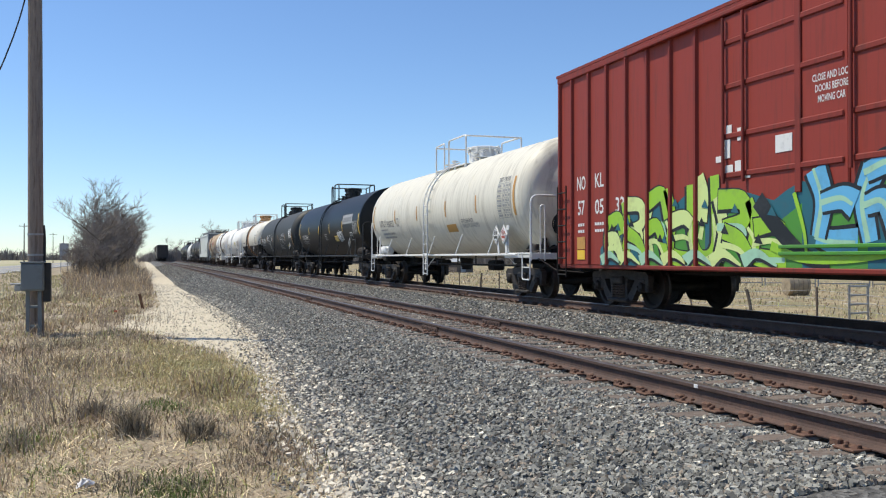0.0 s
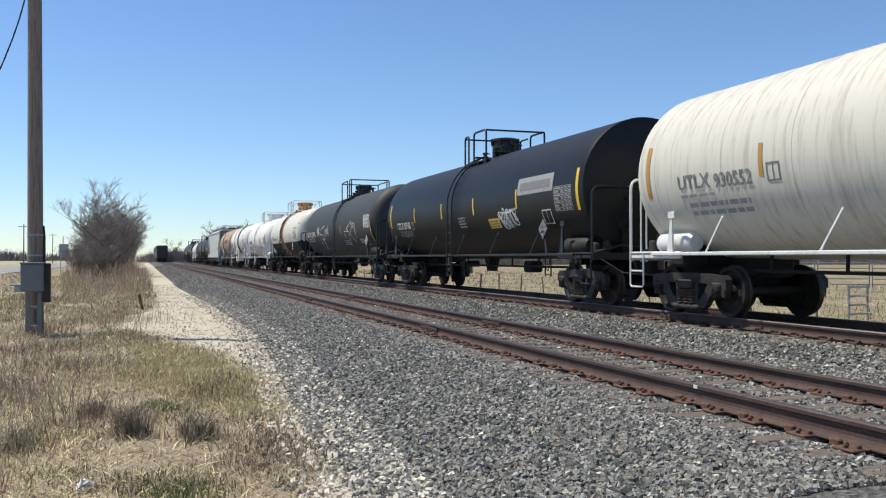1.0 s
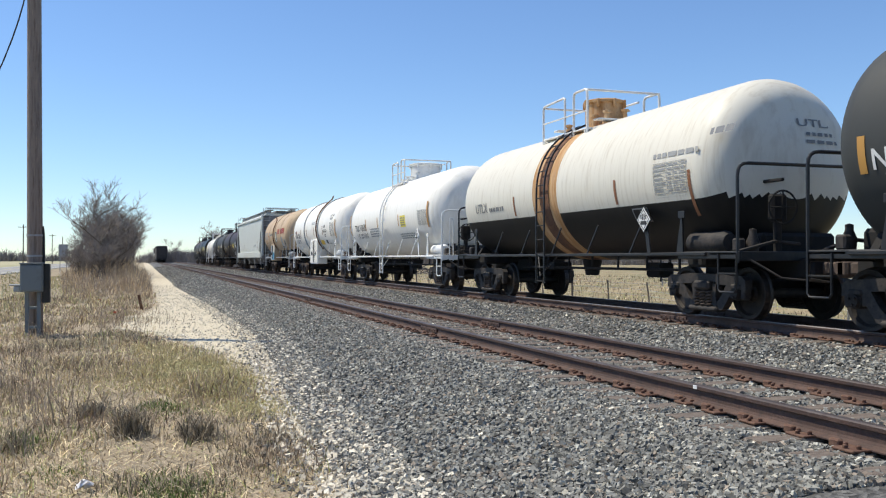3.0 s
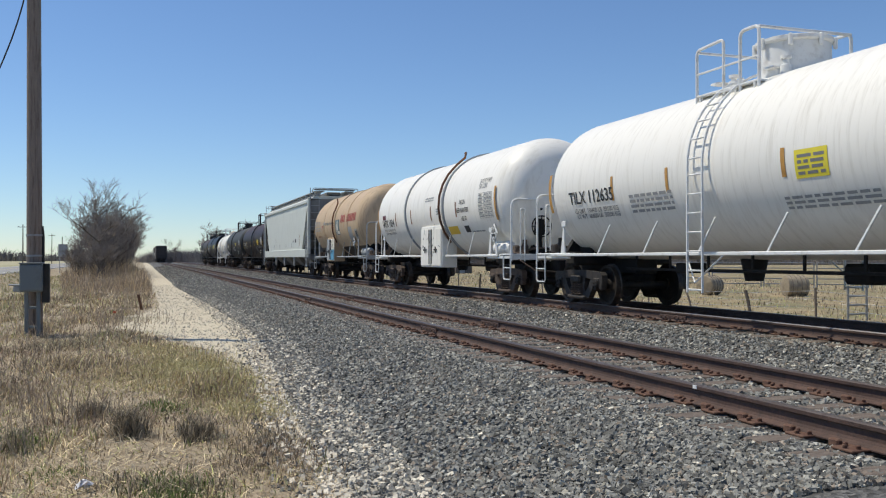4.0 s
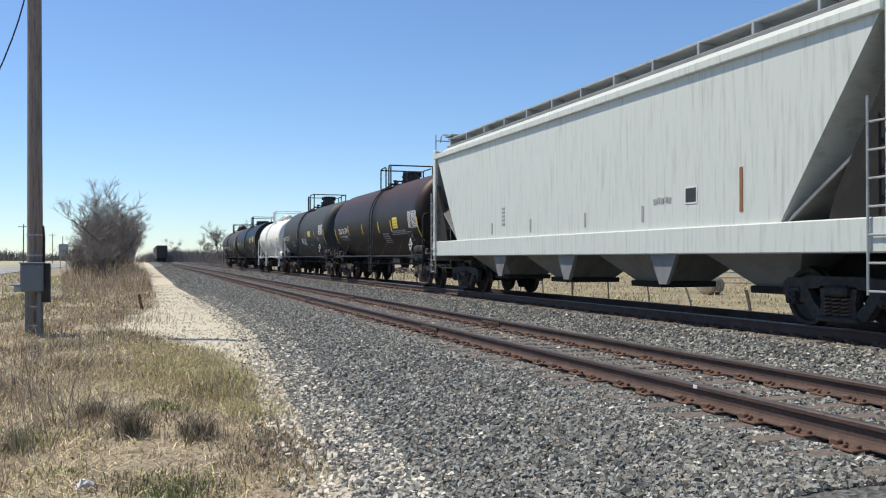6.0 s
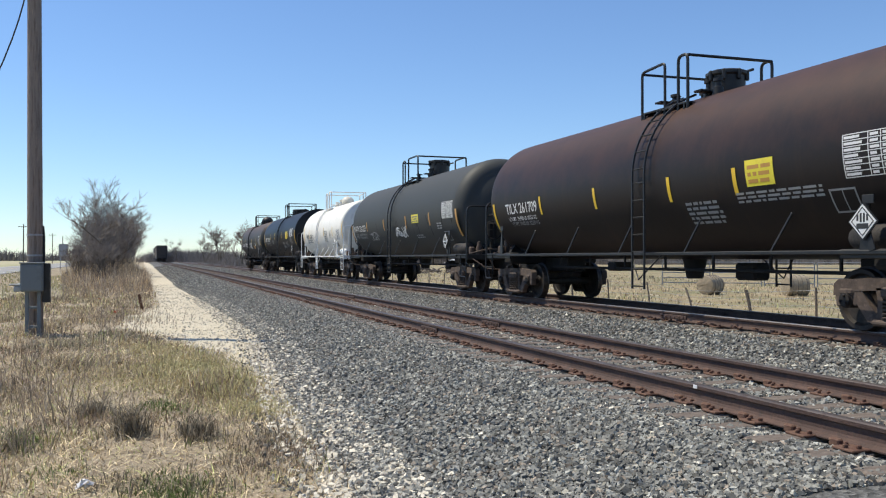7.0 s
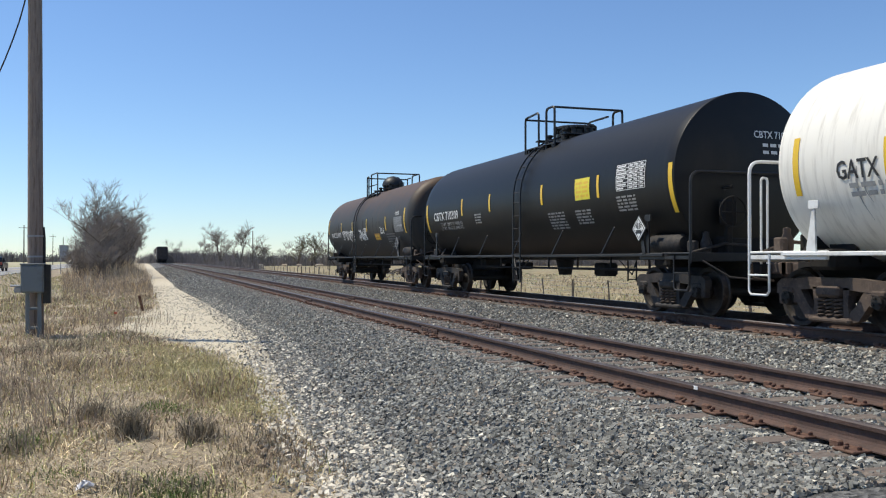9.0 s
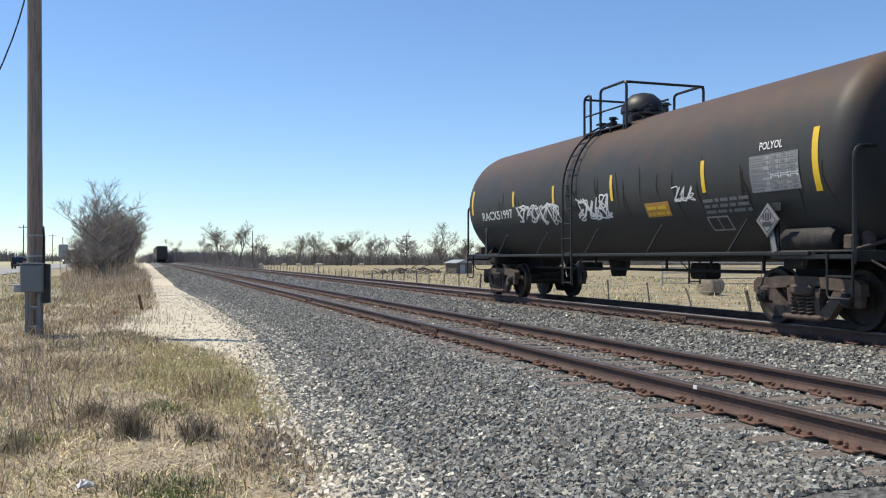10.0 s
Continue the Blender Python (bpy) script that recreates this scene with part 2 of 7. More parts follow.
# ---- building helpers ----
class Geo:
    """Collects vertices and faces for one mesh."""

    def __init__(self):
        self.v, self.f, self.mi = [], [], []

    def add(self, verts, faces, mat=0):
        o = len(self.v)
        self.v.extend(tuple(p) for p in verts)
        self.f.extend(tuple(i + o for i in q) for q in faces)
        self.mi.extend([mat] * len(faces))
        return self

    def box(self, c, s, ch=0.0, m=None, mat=0):
        """A box about c with sides s, its edges chamfered by ch, turned by m."""
        hx, hy, hz = s[0] / 2, s[1] / 2, s[2] / 2
        ch = min(ch, hx * 0.9, hy * 0.9, hz * 0.9)
        c = Vector(c)
        if ch <= 0:
            vs = [Vector((x * hx, y * hy, z * hz)) for x in (-1, 1) for y in (-1, 1) for z in (-1, 1)]
            fs = [(0, 1, 3, 2), (4, 6, 7, 5), (0, 4, 5, 1), (2, 3, 7, 6), (0, 2, 6, 4), (1, 5, 7, 3)]
        else:
            vs, idx = [], {}
            for x in (-1, 1):
                for y in (-1, 1):
                    for z in (-1, 1):
                        for a, p in enumerate(((hx, hy - ch, hz - ch), (hx - ch, hy, hz - ch), (hx - ch, hy - ch, hz))):
                            idx[x, y, z, a] = len(vs)
                            vs.append(Vector((x * p[0], y * p[1], z * p[2])))
            fs = []
            for a in range(3):
                for s1 in (-1, 1):
                    b, d = [k for k in range(3) if k != a]
                    q = []
                    for sb, sd in ((-1, -1), (1, -1), (1, 1), (-1, 1)):
                        k = [0, 0, 0]
                        k[a], k[b], k[d] = s1, sb, sd
                        q.append(idx[(*k, a)])
                    fs.append(tuple(q))
            for a in range(3):
                b, d = [k for k in range(3) if k != a]
                for sb in (-1, 1):
                    for sd in (-1, 1):
                        q = []
                        for sa, w in ((-1, b), (1, b), (1, d), (-1, d)):
                            k = [0, 0, 0]
                            k[a], k[b], k[d] = sa, sb, sd
                            q.append(idx[(*k, w)])
                        fs.append(tuple(q))
            for x in (-1, 1):
                for y in (-1, 1):
                    for z in (-1, 1):
                        fs.append(tuple(idx[x, y, z, a] for a in range(3)))
        if m is not None:
            vs = [m @ p for p in vs]
        return self.add([p + c for p in vs], fs, mat)

    def beam(self, p0, p1, w, t, ch=0.0, side=(1, 0, 0), mat=0):
        """A bar from p0 to p1, t thick along side and w wide across it."""
        p0, p1 = Vector(p0), Vector(p1)
        d = p1 - p0
        y = d.normalized()
        x = Vector(side)
        x = (x - y * x.dot(y)).normalized()
        z = x.cross(y)
        m = Matrix((x, y, z)).transposed()
        return self.box((p0 + p1) / 2, (t, d.length, w), ch, m, mat)

    def tube(self, pts, r, seg=6, mat=0, r1=None, cap=True):
        """A round bar swept along points."""
        pts = [Vector(p) for p in pts]
        n = len(pts)
        rings, vs = [], []
        ref = None
        for i, p in enumerate(pts):
            d = (pts[min(i + 1, n - 1)] - pts[max(i - 1, 0)]).normalized()
            if ref is None:
                ref = Vector((0, 0, 1)) if abs(d.z) < 0.8 else Vector((1, 0, 0))
            x = (ref - d * ref.dot(d))
            x = x.normalized() if x.length > 1e-4 else d.orthogonal().normalized()
            ref = x
            y = d.cross(x)
            rr = r if r1 is None else r + (r1 - r) * i / max(n - 1, 1)
            for k in range(seg):
                a = 2 * math.pi * k / seg
                vs.append(p + (x * math.cos(a) + y * math.sin(a)) * rr)
        fs = []
        for i in range(n - 1):
            for k in range(seg):
                a, b = i * seg + k, i * seg + (k + 1) % seg
                fs.append((a, b, b + seg, a + seg))
        if cap:
            fs.append(tuple(range(seg - 1, -1, -1)))
            fs.append(tuple((n - 1) * seg + k for k in range(seg)))
        return self.add(vs, fs, mat)

    def lathe(self, prof, seg=32, axis="y", c=(0, 0, 0), mat=0, mat_of=None):
        """A turned body: prof is (place along the axis, radius)."""
        vs, fs, c = [], [], Vector(c)
        for s, r in prof:
            for k in range(seg):
                a = 2 * math.pi * k / seg
                u, w = r * math.cos(a), r * math.sin(a)
                vs.append(c + Vector({"y": (u, s, w), "x": (s, u, w), "z": (u, w, s)}[axis]))
        flip = axis == "y"
        for i in range(len(prof) - 1):
            for k in range(seg):
                a, b = i * seg + k, i * seg + (k + 1) % seg
                q = (a, b, b + seg, a + seg)
                fs.append(q[::-1] if flip else q)
        if prof[0][1] > 1e-5:
            q = tuple(range(seg))
            fs.append(q if flip else q[::-1])
        if prof[-1][1] > 1e-5:
            q = tuple((len(prof) - 1) * seg + k for k in range(seg))
            fs.append(q[::-1] if flip else q)
        o = len(self.f)
        self.add(vs, fs, mat)
        if mat_of:
            for i in range(o, len(self.f)):
                p = [self.v[j] for j in self.f[i]]
                self.mi[i] = mat_of(sum(q[0] for q in p) / len(p), sum(q[1] for q in p) / len(p), sum(q[2] for q in p) / len(p))
        return self

    def prism(self, poly, lo, hi, plane="yz", mat=0):
        """A flat outline given in a plane, pushed through from lo to hi along the third axis."""
        put = {"yz": lambda a, b, h: (h, a, b), "xz": lambda a, b, h: (a, h, b), "xy": lambda a, b, h: (a, b, h)}[plane]
        n = len(poly)
        vs = [put(a, b, lo) for a, b in poly] + [put(a, b, hi) for a, b in poly]
        fs = [tuple(range(n))[::-1], tuple(range(n, 2 * n))] + [(i, (i + 1) % n, n + (i + 1) % n, n + i) for i in range(n)]
        return self.add(vs, fs, mat)

    def mesh(self, name, mats, smooth=False):
        me = bpy.data.meshes.new(name)
        me.from_pydata(self.v, [], self.f)
        for m in mats if isinstance(mats, (list, tuple)) else [mats]:
            me.materials.append(m)
        me.polygons.foreach_set("material_index", self.mi)
        bm = bmesh.new()
        bm.from_mesh(me)
        bmesh.ops.recalc_face_normals(bm, faces=bm.faces)
        if smooth:
            for f in bm.faces:
                f.smooth = True
            for e in bm.edges:
                if len(e.link_faces) == 2 and e.calc_face_angle(0) > 0.6:
                    e.smooth = False
        bm.to_mesh(me)
        bm.free()
        return me


CACHE = {}


def cached(key, build):
    """A mesh that alike parts share."""
    if key not in CACHE:
        CACHE[key] = build()
    return CACHE[key]


def part(name, geo, mats, parent=None, label="", smooth=False, at=None):
    me = geo if isinstance(geo, bpy.types.Mesh) else geo.mesh(name, mats, smooth)
    ob = new(name, me)
    ob.parent = parent
    if at is not None:
        ob.matrix_basis = at
    if label:
        ob["label"] = label
    return ob


def root(name, label, category, group="", kind="", at=None):
    ob = new(name)
    ob.empty_display_size = 0.3
    if at is not None:
        ob.matrix_basis = at
    return tagged(ob, label, category, group, kind)


def loose_mesh(name, verts, faces, mat, smooth=False):
    """A mesh straight from arrays."""
    me = bpy.data.meshes.new(name)
    me.from_pydata(verts.tolist() if hasattr(verts, "tolist") else verts, [], faces.tolist() if hasattr(faces, "tolist") else faces)
    me.materials.append(mat)
    if smooth:
        me.polygons.foreach_set("use_smooth", [True] * len(me.polygons))
    return me

# ---- ground ----
def smooth(a, b, v):
    k = np.clip((v - a) / (b - a), 0, 1)
    return k * k * (3 - 2 * k)


def toe(y):
    """Where the ballast slope meets the grass."""
    return 1.5 + 1.0 * smooth(5, 22, y) - 0.55 * smooth(27, 60, y)


def path_left(y):
    """Where the grass gives way to the limestone path."""
    return np.interp(y, (5, 8, 11, 16, 20, 23, 27, 32, 45, 80, 300), (1.25, 1.45, 1.5, 1.2, 0.5, -0.5, -0.4, 0.4, 0.6, 0.5, 0.4))


def ground_z(x, y):
    x, y = np.asarray(x, float), np.asarray(y, float)
    z = np.full(np.broadcast(x, y).shape, -0.56)
    t = toe(y)
    z = z + 0.35 * smooth(t, 3.9, x)
    z = z - 0.03 * smooth(7.0, 7.8, x) + 0.13 * smooth(8.0, 8.9, x)
    z = z - 0.5 * smooth(12.0, 13.6, x)
    z = z - 0.35 * smooth(-4, -8, x) + 0.5 * smooth(-9.5, -12.5, x) - 0.3 * smooth(-22.5, -26, x)
    z = z + np.where(x < t, 0.025 * np.sin(1.7 * x + 0.9 * y) * np.sin(0.8 * y - 1.1 * x) * smooth(-12, -8, x), 0)
    z = z + 0.05 * np.sin(0.13 * x + 1) * np.sin(0.11 * y) * smooth(15, 22, x)
    return z


def ground_material():
    m = material("trackside_ground", (0.40, 0.325, 0.22), 0.95, 0.0, (((0.26, 0.205, 0.14), 0.42, 0.66, 1.0), ((0.44, 0.37, 0.26), 0.5, 0.72, 4.0)), scale=0.9, bump=0.8, bump_scale=30)
    n, l = m.node_tree.nodes, m.node_tree.links
    b = n["Principled BSDF"]
    earth = b.inputs["Base Color"].links[0].from_socket
    pos = n.new("ShaderNodeNewGeometry").outputs["Position"]
    sep = n.new("ShaderNodeSeparateXYZ")
    l.new(pos, sep.inputs[0])

    def tex(scale, detail=5, kind="ShaderNodeTexNoise"):
        t = n.new(kind)
        t.inputs["Scale"].default_value = scale
        if kind == "ShaderNodeTexNoise":
            t.inputs["Detail"].default_value = detail
        l.new(pos, t.inputs["Vector"])
        return t

    def calc(op, a, c):
        q = n.new("ShaderNodeMath")
        q.operation = op
        for k, s in enumerate((a, c)):
            if isinstance(s, (int, float)):
                q.inputs[k].default_value = s
            else:
                l.new(s, q.inputs[k])
        return q.outputs[0]

    def rng(s, a, c, lo=0.0, hi=1.0, soft=True):
        q = n.new("ShaderNodeMapRange")
        q.interpolation_type = "SMOOTHSTEP" if soft else "LINEAR"
        for k, v in (("From Min", a), ("From Max", c), ("To Min", lo), ("To Max", hi)):
            q.inputs[k].default_value = v
        l.new(s, q.inputs["Value"])
        return q.outputs[0]

    def mix(f, a, c):
        q = n.new("ShaderNodeMix")
        q.data_type = "RGBA"
        l.new(f, q.inputs["Factor"])
        for k, s in (("A", a), ("B", c)):
            if isinstance(s, tuple):
                q.inputs[k].default_value = (*s, 1)
            else:
                l.new(s, q.inputs[k])
        return q.outputs["Result"]

    # distance from the ballast's foot and from the path's edge, both ragged
    def attr(name):
        q = n.new("ShaderNodeAttribute")
        q.attribute_name = name
        return q.outputs["Fac"]

    ragged = calc("MULTIPLY", calc("SUBTRACT", tex(0.9).outputs["Fac"], 0.5), 1.1)
    fine = calc("MULTIPLY", calc("SUBTRACT", tex(7.0).outputs["Fac"], 0.5), 0.9)
    rough_edge = calc("ADD", ragged, fine)
    across = calc("ADD", attr("foot"), rough_edge)
    beside = calc("ADD", attr("edge"), rough_edge)
    # limestone path
    lime = mix(tex(14, 6).outputs["Fac"], (0.44, 0.375, 0.265), (0.78, 0.69, 0.52))
    in_path = rng(beside, -0.1, 0.22)
    col = mix(in_path, earth, lime)
    # green flush in the grass
    green = rng(tex(0.35, 3).outputs["Fac"], 0.52, 0.66, 0.0, 0.55)
    left = rng(sep.outputs["X"], -0.5, 1.0, 1.0, 0.0)
    col = mix(calc("MULTIPLY", green, left), col, (0.22, 0.225, 0.10))
    # ballast stone, each with its own tone
    vor = tex(24, kind="ShaderNodeTexVoronoi")
    hs = n.new("ShaderNodeValToRGB")
    e = hs.color_ramp.elements
    e[0].position, e[0].color = 0.0, (0.045, 0.044, 0.041, 1)
    e[1].position, e[1].color = 1.0, (0.19, 0.186, 0.175, 1)
    sc = n.new("ShaderNodeSeparateColor")
    l.new(vor.outputs["Color"], sc.inputs[0])
    l.new(sc.outputs[0], hs.inputs[0])
    in_ballast = rng(across, -0.05, 0.35)
    col = mix(in_ballast, col, hs.outputs[0])
    # brown dust beside the far rails
    dust = calc("MULTIPLY", rng(sep.outputs["X"], 8.6, 9.2), rng(tex(1.3).outputs["Fac"], 0.3, 0.6))
    col = mix(dust, col, (0.20, 0.15, 0.115))
    # dry pasture beyond
    field = mix(rng(tex(0.25).outputs["Fac"], 0.4, 0.65), (0.36, 0.285, 0.16), (0.22, 0.205, 0.10))
    field = mix(rng(tex(1.6).outputs["Fac"], 0.50, 0.68), field, (0.20, 0.135, 0.085))
    field = mix(rng(tex(2.3).outputs["Fac"], 0.64, 0.72), field, (0.62, 0.58, 0.52))
    col = mix(rng(calc("ADD", sep.outputs["X"], ragged), 13.0, 13.8), col, field)
    far = mix(rng(tex(0.05).outputs["Fac"], 0.4, 0.6), (0.47, 0.42, 0.28), (0.36, 0.34, 0.19))
    col = mix(rng(sep.outputs["X"], -11.0, -24.0), col, far)
    l.new(col, b.inputs["Base Color"])
    vb = n.new("ShaderNodeBump")
    vb.inputs["Strength"].default_value, vb.inputs["Distance"].default_value = 0.7, 0.03
    l.new(vor.outputs["Distance"], vb.inputs["Height"])
    old = b.inputs["Normal"].links[0].from_socket
    l.new(old, vb.inputs["Normal"])
    l.new(vb.outputs[0], b.inputs["Normal"])
    return m


def steps(*spans):
    out = []
    for a, b, n in spans:
        out += list(np.linspace(a, b, n, endpoint=False))
    return np.array(out + [spans[-1][1]])


gx = steps((-3000, -300, 8), (-300, -60, 10), (-60, -26, 10), (-26, -4, 40), (-4, 14, 110), (14, 40, 30), (40, 300, 20), (300, 3000, 8))
gy = steps((-1500, -60, 8), (-60, 0, 20), (0, 40, 120), (40, 120, 50), (120, 500, 40), (500, 3500, 12))
mx, my = np.meshgrid(gx, gy)
mz = ground_z(mx, my)
gi = np.arange(len(gx) * len(gy)).reshape(mx.shape)
gf = np.stack([gi[:-1, :-1], gi[:-1, 1:], gi[1:, 1:], gi[1:, :-1]], -1).reshape(-1, 4)
ground = new("ground", loose_mesh("ground", np.stack([mx, my, mz], -1).reshape(-1, 3), gf, ground_material(), True))
for key, val in (("foot", mx - toe(my)), ("edge", mx - path_left(my))):
    at = ground.data.attributes.new(key, "FLOAT", "POINT")
    at.data.foreach_set("value", val.astype(np.float32).ravel())
tagged(ground, "dry grass verge, pale limestone path and grey ballast beds", "ground", kind="structure")

# road on its low bank, with a painted edge line
g = Geo()
g.box((-17.3, 500, -0.39), (9.6, 2600, 0.1), 0.02)
road = part("road", g, MAT["asphalt"])
tagged(road, "pale worn asphalt two-lane road beside the railway", "road", kind="structure")
for xx in (-13.3, -17.25, -21.2):
    part("road_line", Geo().box((xx, 500, -0.337), (0.12, 2600, 0.006)), MAT["yellow"] if xx == -17.25 else MAT["white_ink"], road)


# ---- tracks ----
def rail_geo(y0, y1):
    out = [(-0.07, -0.172), (0.07, -0.172), (0.07, -0.162), (0.018, -0.14), (0.009, -0.12), (0.009, -0.052), (0.034, -0.04), (0.036, -0.012), (0.028, 0.0),
           (-0.028, 0.0), (-0.036, -0.012), (-0.034, -0.04), (-0.009, -0.052), (-0.009, -0.12), (-0.018, -0.14), (-0.07, -0.162)]
    g = Geo().prism(out, y0, y1, "xz")
    for i, f in enumerate(g.f):
        if all(g.v[k][2] > -0.013 for k in f):
            g.mi[i] = 1
    return g


def tie_mesh(k):
    rnd = random.Random(40 + k)
    g = Geo()
    g.box((0, 0, -0.09), (2.6, 0.23, 0.18), 0.015)
    g.v = [(x + rnd.uniform(-0.02, 0.02), y + rnd.uniform(-0.012, 0.012), z + rnd.uniform(-0.012, 0.0)) for x, y, z in g.v]
    return g.mesh("tie", MAT["tie"])


def plate_mesh():
    g = Geo().box((0, 0, 0.008), (0.36, 0.2, 0.018), 0.005)
    for sx, sy in ((-0.09, -0.06), (-0.09, 0.06), (0.09, 0.0), (-0.15, 0.0), (0.15, 0.06)):
        g.box((sx, sy, 0.028), (0.035, 0.025, 0.03), 0.006)
    for s in (-1, 1):
        g.box((s * 0.085, 0.16, 0.02), (0.05, 0.1, 0.06), 0.01)
    return g.mesh("tie_plate", MAT["plate"])


TIES = [tie_mesh(k) for k in range(4)]
PLATE = plate_mesh()


def track(name, cx, z, head, label, y_near, y_far):
    tr = root(name, label, "railway track", kind="structure", at=pose(cx, 0, z))
    for s in (-1, 1):
        part("rail", rail_geo(-60, 950), [MAT["rail_web"], head], tr, at=pose(s * 0.7525, 0, 0))
    rnd = random.Random(7 + int(cx))
    far = Geo()
    y = -6.0
    while y < 260:
        m = pose(rnd.uniform(-0.05, 0.05), y + rnd.uniform(-0.03, 0.03), -0.178, 0, 0, rnd.uniform(-1.2, 1.2))
        if y_near < y < y_far:
            t = part("tie", TIES[rnd.randrange(4)], None, tr, at=m)
            for s in (-1, 1):
                part("tie_plate", PLATE, None, t, at=pose(s * 0.7525, 0, 0))
        else:
            far.box(m.translation + Vector((0, 0, -0.09)), (2.6, 0.23, 0.18))
            for s in (-1, 1):
                far.box(m.translation + Vector((s * 0.7525, 0, 0.01)), (0.36, 0.2, 0.02))
        y += 0.52
    tagged(part("ties_far_along", far, MAT["tie"], tr), kind="stuff")
    # bolted joint bars
    for jy in np.arange(2.9, 120, 11.9):
        for s in (-1, 1):
            g = Geo()
            for q in (-1, 1):
                g.box((s * 0.7525 + q * 0.02, jy + (0.9 if s > 0 else 0), -0.095), (0.022, 0.9, 0.075), 0.006)
                for k in range(6):
                    g.box((s * 0.7525 + q * 0.038, jy + (0.9 if s > 0 else 0) - 0.36 + k * 0.145, -0.095), (0.02, 0.035, 0.035), 0.008)
            part("joint_bar", g, MAT["rail_web"], tr)
    return tr


NEAR_X, FAR_X, FAR_Z = 5.5, 10.4, 0.11
near_track = track("near_track", NEAR_X, 0.0, MAT["rail_head"], "rusty rails spiked to weathered timber ties in grey ballast", 1.5, 62)
far_track = track("far_track", FAR_X, FAR_Z, MAT["rail_shiny"], "rails with polished tops on timber ties under the train", 4, 66)

part("white_mark", Geo().box((-0.7525 - 0.037, 6.89, -0.022), (0.006, 0.06, 0.034), 0.002), MAT["white_ink"], near_track, "small white mark on the rail head")

# ---- train ----
SPEED = 20.65
WHEEL_R = 0.44
EDGES = (0.4, 19.15, 36.66, 54.83, 73.1, 87.85, 102.9, 118.4, 131.8, 151.85, 168.2, 185.0, 198.3, 215.2, 231.6)
# how each car's fittings and markings lie along it: stretch, and shift in metres
ALONG = {1: (0.951, -0.30), 2: (0.93, -0.10), 3: (0.987, -0.82), 4: (0.96, 0.0), 5: (0.9755, 0.0), 6: (0.976, 0.08), 7: (1.0, 0.04),
         9: (0.942, -0.81), 10: (1.009, -0.38), 11: (0.91, -0.38), 12: (0.995, -0.15), 13: (0.995, -0.46)}
CARS, WHEELSETS = [], []


def side_frame_mesh(mat):
    g = Geo()
    x0, x1 = -0.07, 0.07
    # cast frame: a deep top chord drooping to the axle boxes, struts and a spring seat
    for s in (-1, 1):
        g.prism([(s * y, z) for y, z in ((0.0, 0.6), (0.0, 0.76), (0.45, 0.76), (0.8, 0.73), (0.8, 0.56), (0.34, 0.59))], x0, x1)
        g.prism([(s * y, z) for y, z in ((0.8, 0.56), (0.8, 0.73), (1.03, 0.73), (1.13, 0.66), (1.14, 0.5), (1.02, 0.5), (0.9, 0.58))], x0, x1)
        g.prism([(s * y, z) for y, z in ((0.62, 0.58), (0.84, 0.58), (0.72, 0.4), (0.52, 0.16), (0.32, 0.12), (0.36, 0.28), (0.46, 0.36))], x0 * 0.9, x1 * 0.9)
        g.prism([(s * y, z) for y, z in ((0.24, 0.62), (0.36, 0.62), (0.33, 0.4), (0.36, 0.16), (0.25, 0.16))], x0, x1)
        g.beam((0, s * 1.06, 0.54), (0, s * 1.04, 0.34), 0.12, 0.13, 0.02)
        g.beam((0, s * 0.73, 0.56), (0, s * 0.75, 0.36), 0.09, 0.13, 0.02)
        g.box((0.0, s * 0.889, 0.555), (0.19, 0.28, 0.1), 0.03)
    g.box((0, 0, 0.155), (0.26, 0.82, 0.085), 0.03)
    g.box((-0.04, 0, 0.56), (0.24, 0.46, 0.16), 0.04)
    return g.mesh("side_frame", mat, True)


def spring_mesh():
    """One coil of a spring nest."""
    pts = [(0.068 * math.cos(a), 0.068 * math.sin(a), 0.2 + 0.27 * a / (2 * math.pi * 5)) for a in np.linspace(0, 2 * math.pi * 5, 41)]
    return Geo().tube(pts, 0.016, 4).mesh("spring", MAT["truck_rust"], True)


def wheelset_mesh():
    g = Geo()
    r = WHEEL_R
    for s in (-1, 1):
        prof = [(0.655, 0.10), (0.655, 0.13), (0.70, 0.14), (0.715, r - 0.1), (0.69, r - 0.07), (0.685, r + 0.028), (0.705, r + 0.028), (0.725, r), (0.815, r - 0.004), (0.825, r - 0.01), (0.82, r - 0.07), (0.77, r - 0.1), (0.75, 0.15), (0.80, 0.13), (0.80, 0.09)]
        prof = [(s * a, b) for a, b in prof]
        o = len(g.f)
        g.lathe(prof, 36, "x")
        for i in range(o, len(g.f)):
            p = [g.v[j] for j in g.f[i]]
            rr = sum(math.hypot(q[1], q[2]) for q in p) / len(p)
            if rr > r - 0.012 and len(p) == 4:
                g.mi[i] = 1
        g.lathe([(s * 0.8, 0.085), (s * 0.9, 0.085), (s * 0.9, 0.115), (s * 1.07, 0.115), (s * 1.075, 0.1), (s * 1.12, 0.095), (s * 1.125, 0.06), (s * 1.125, 0.0)], 20, "x", mat=0)
        for k in range(3):
            a = k * 2.094
            g.box((s * 1.13, 0.06 * math.cos(a), 0.06 * math.sin(a)), (0.03, 0.035, 0.035), 0.006)
    g.lathe([(-0.8, 0.085), (0.8, 0.085)], 16, "x")
    return g.mesh("wheelset", [MAT["wheel"], MAT["tread"]], True)


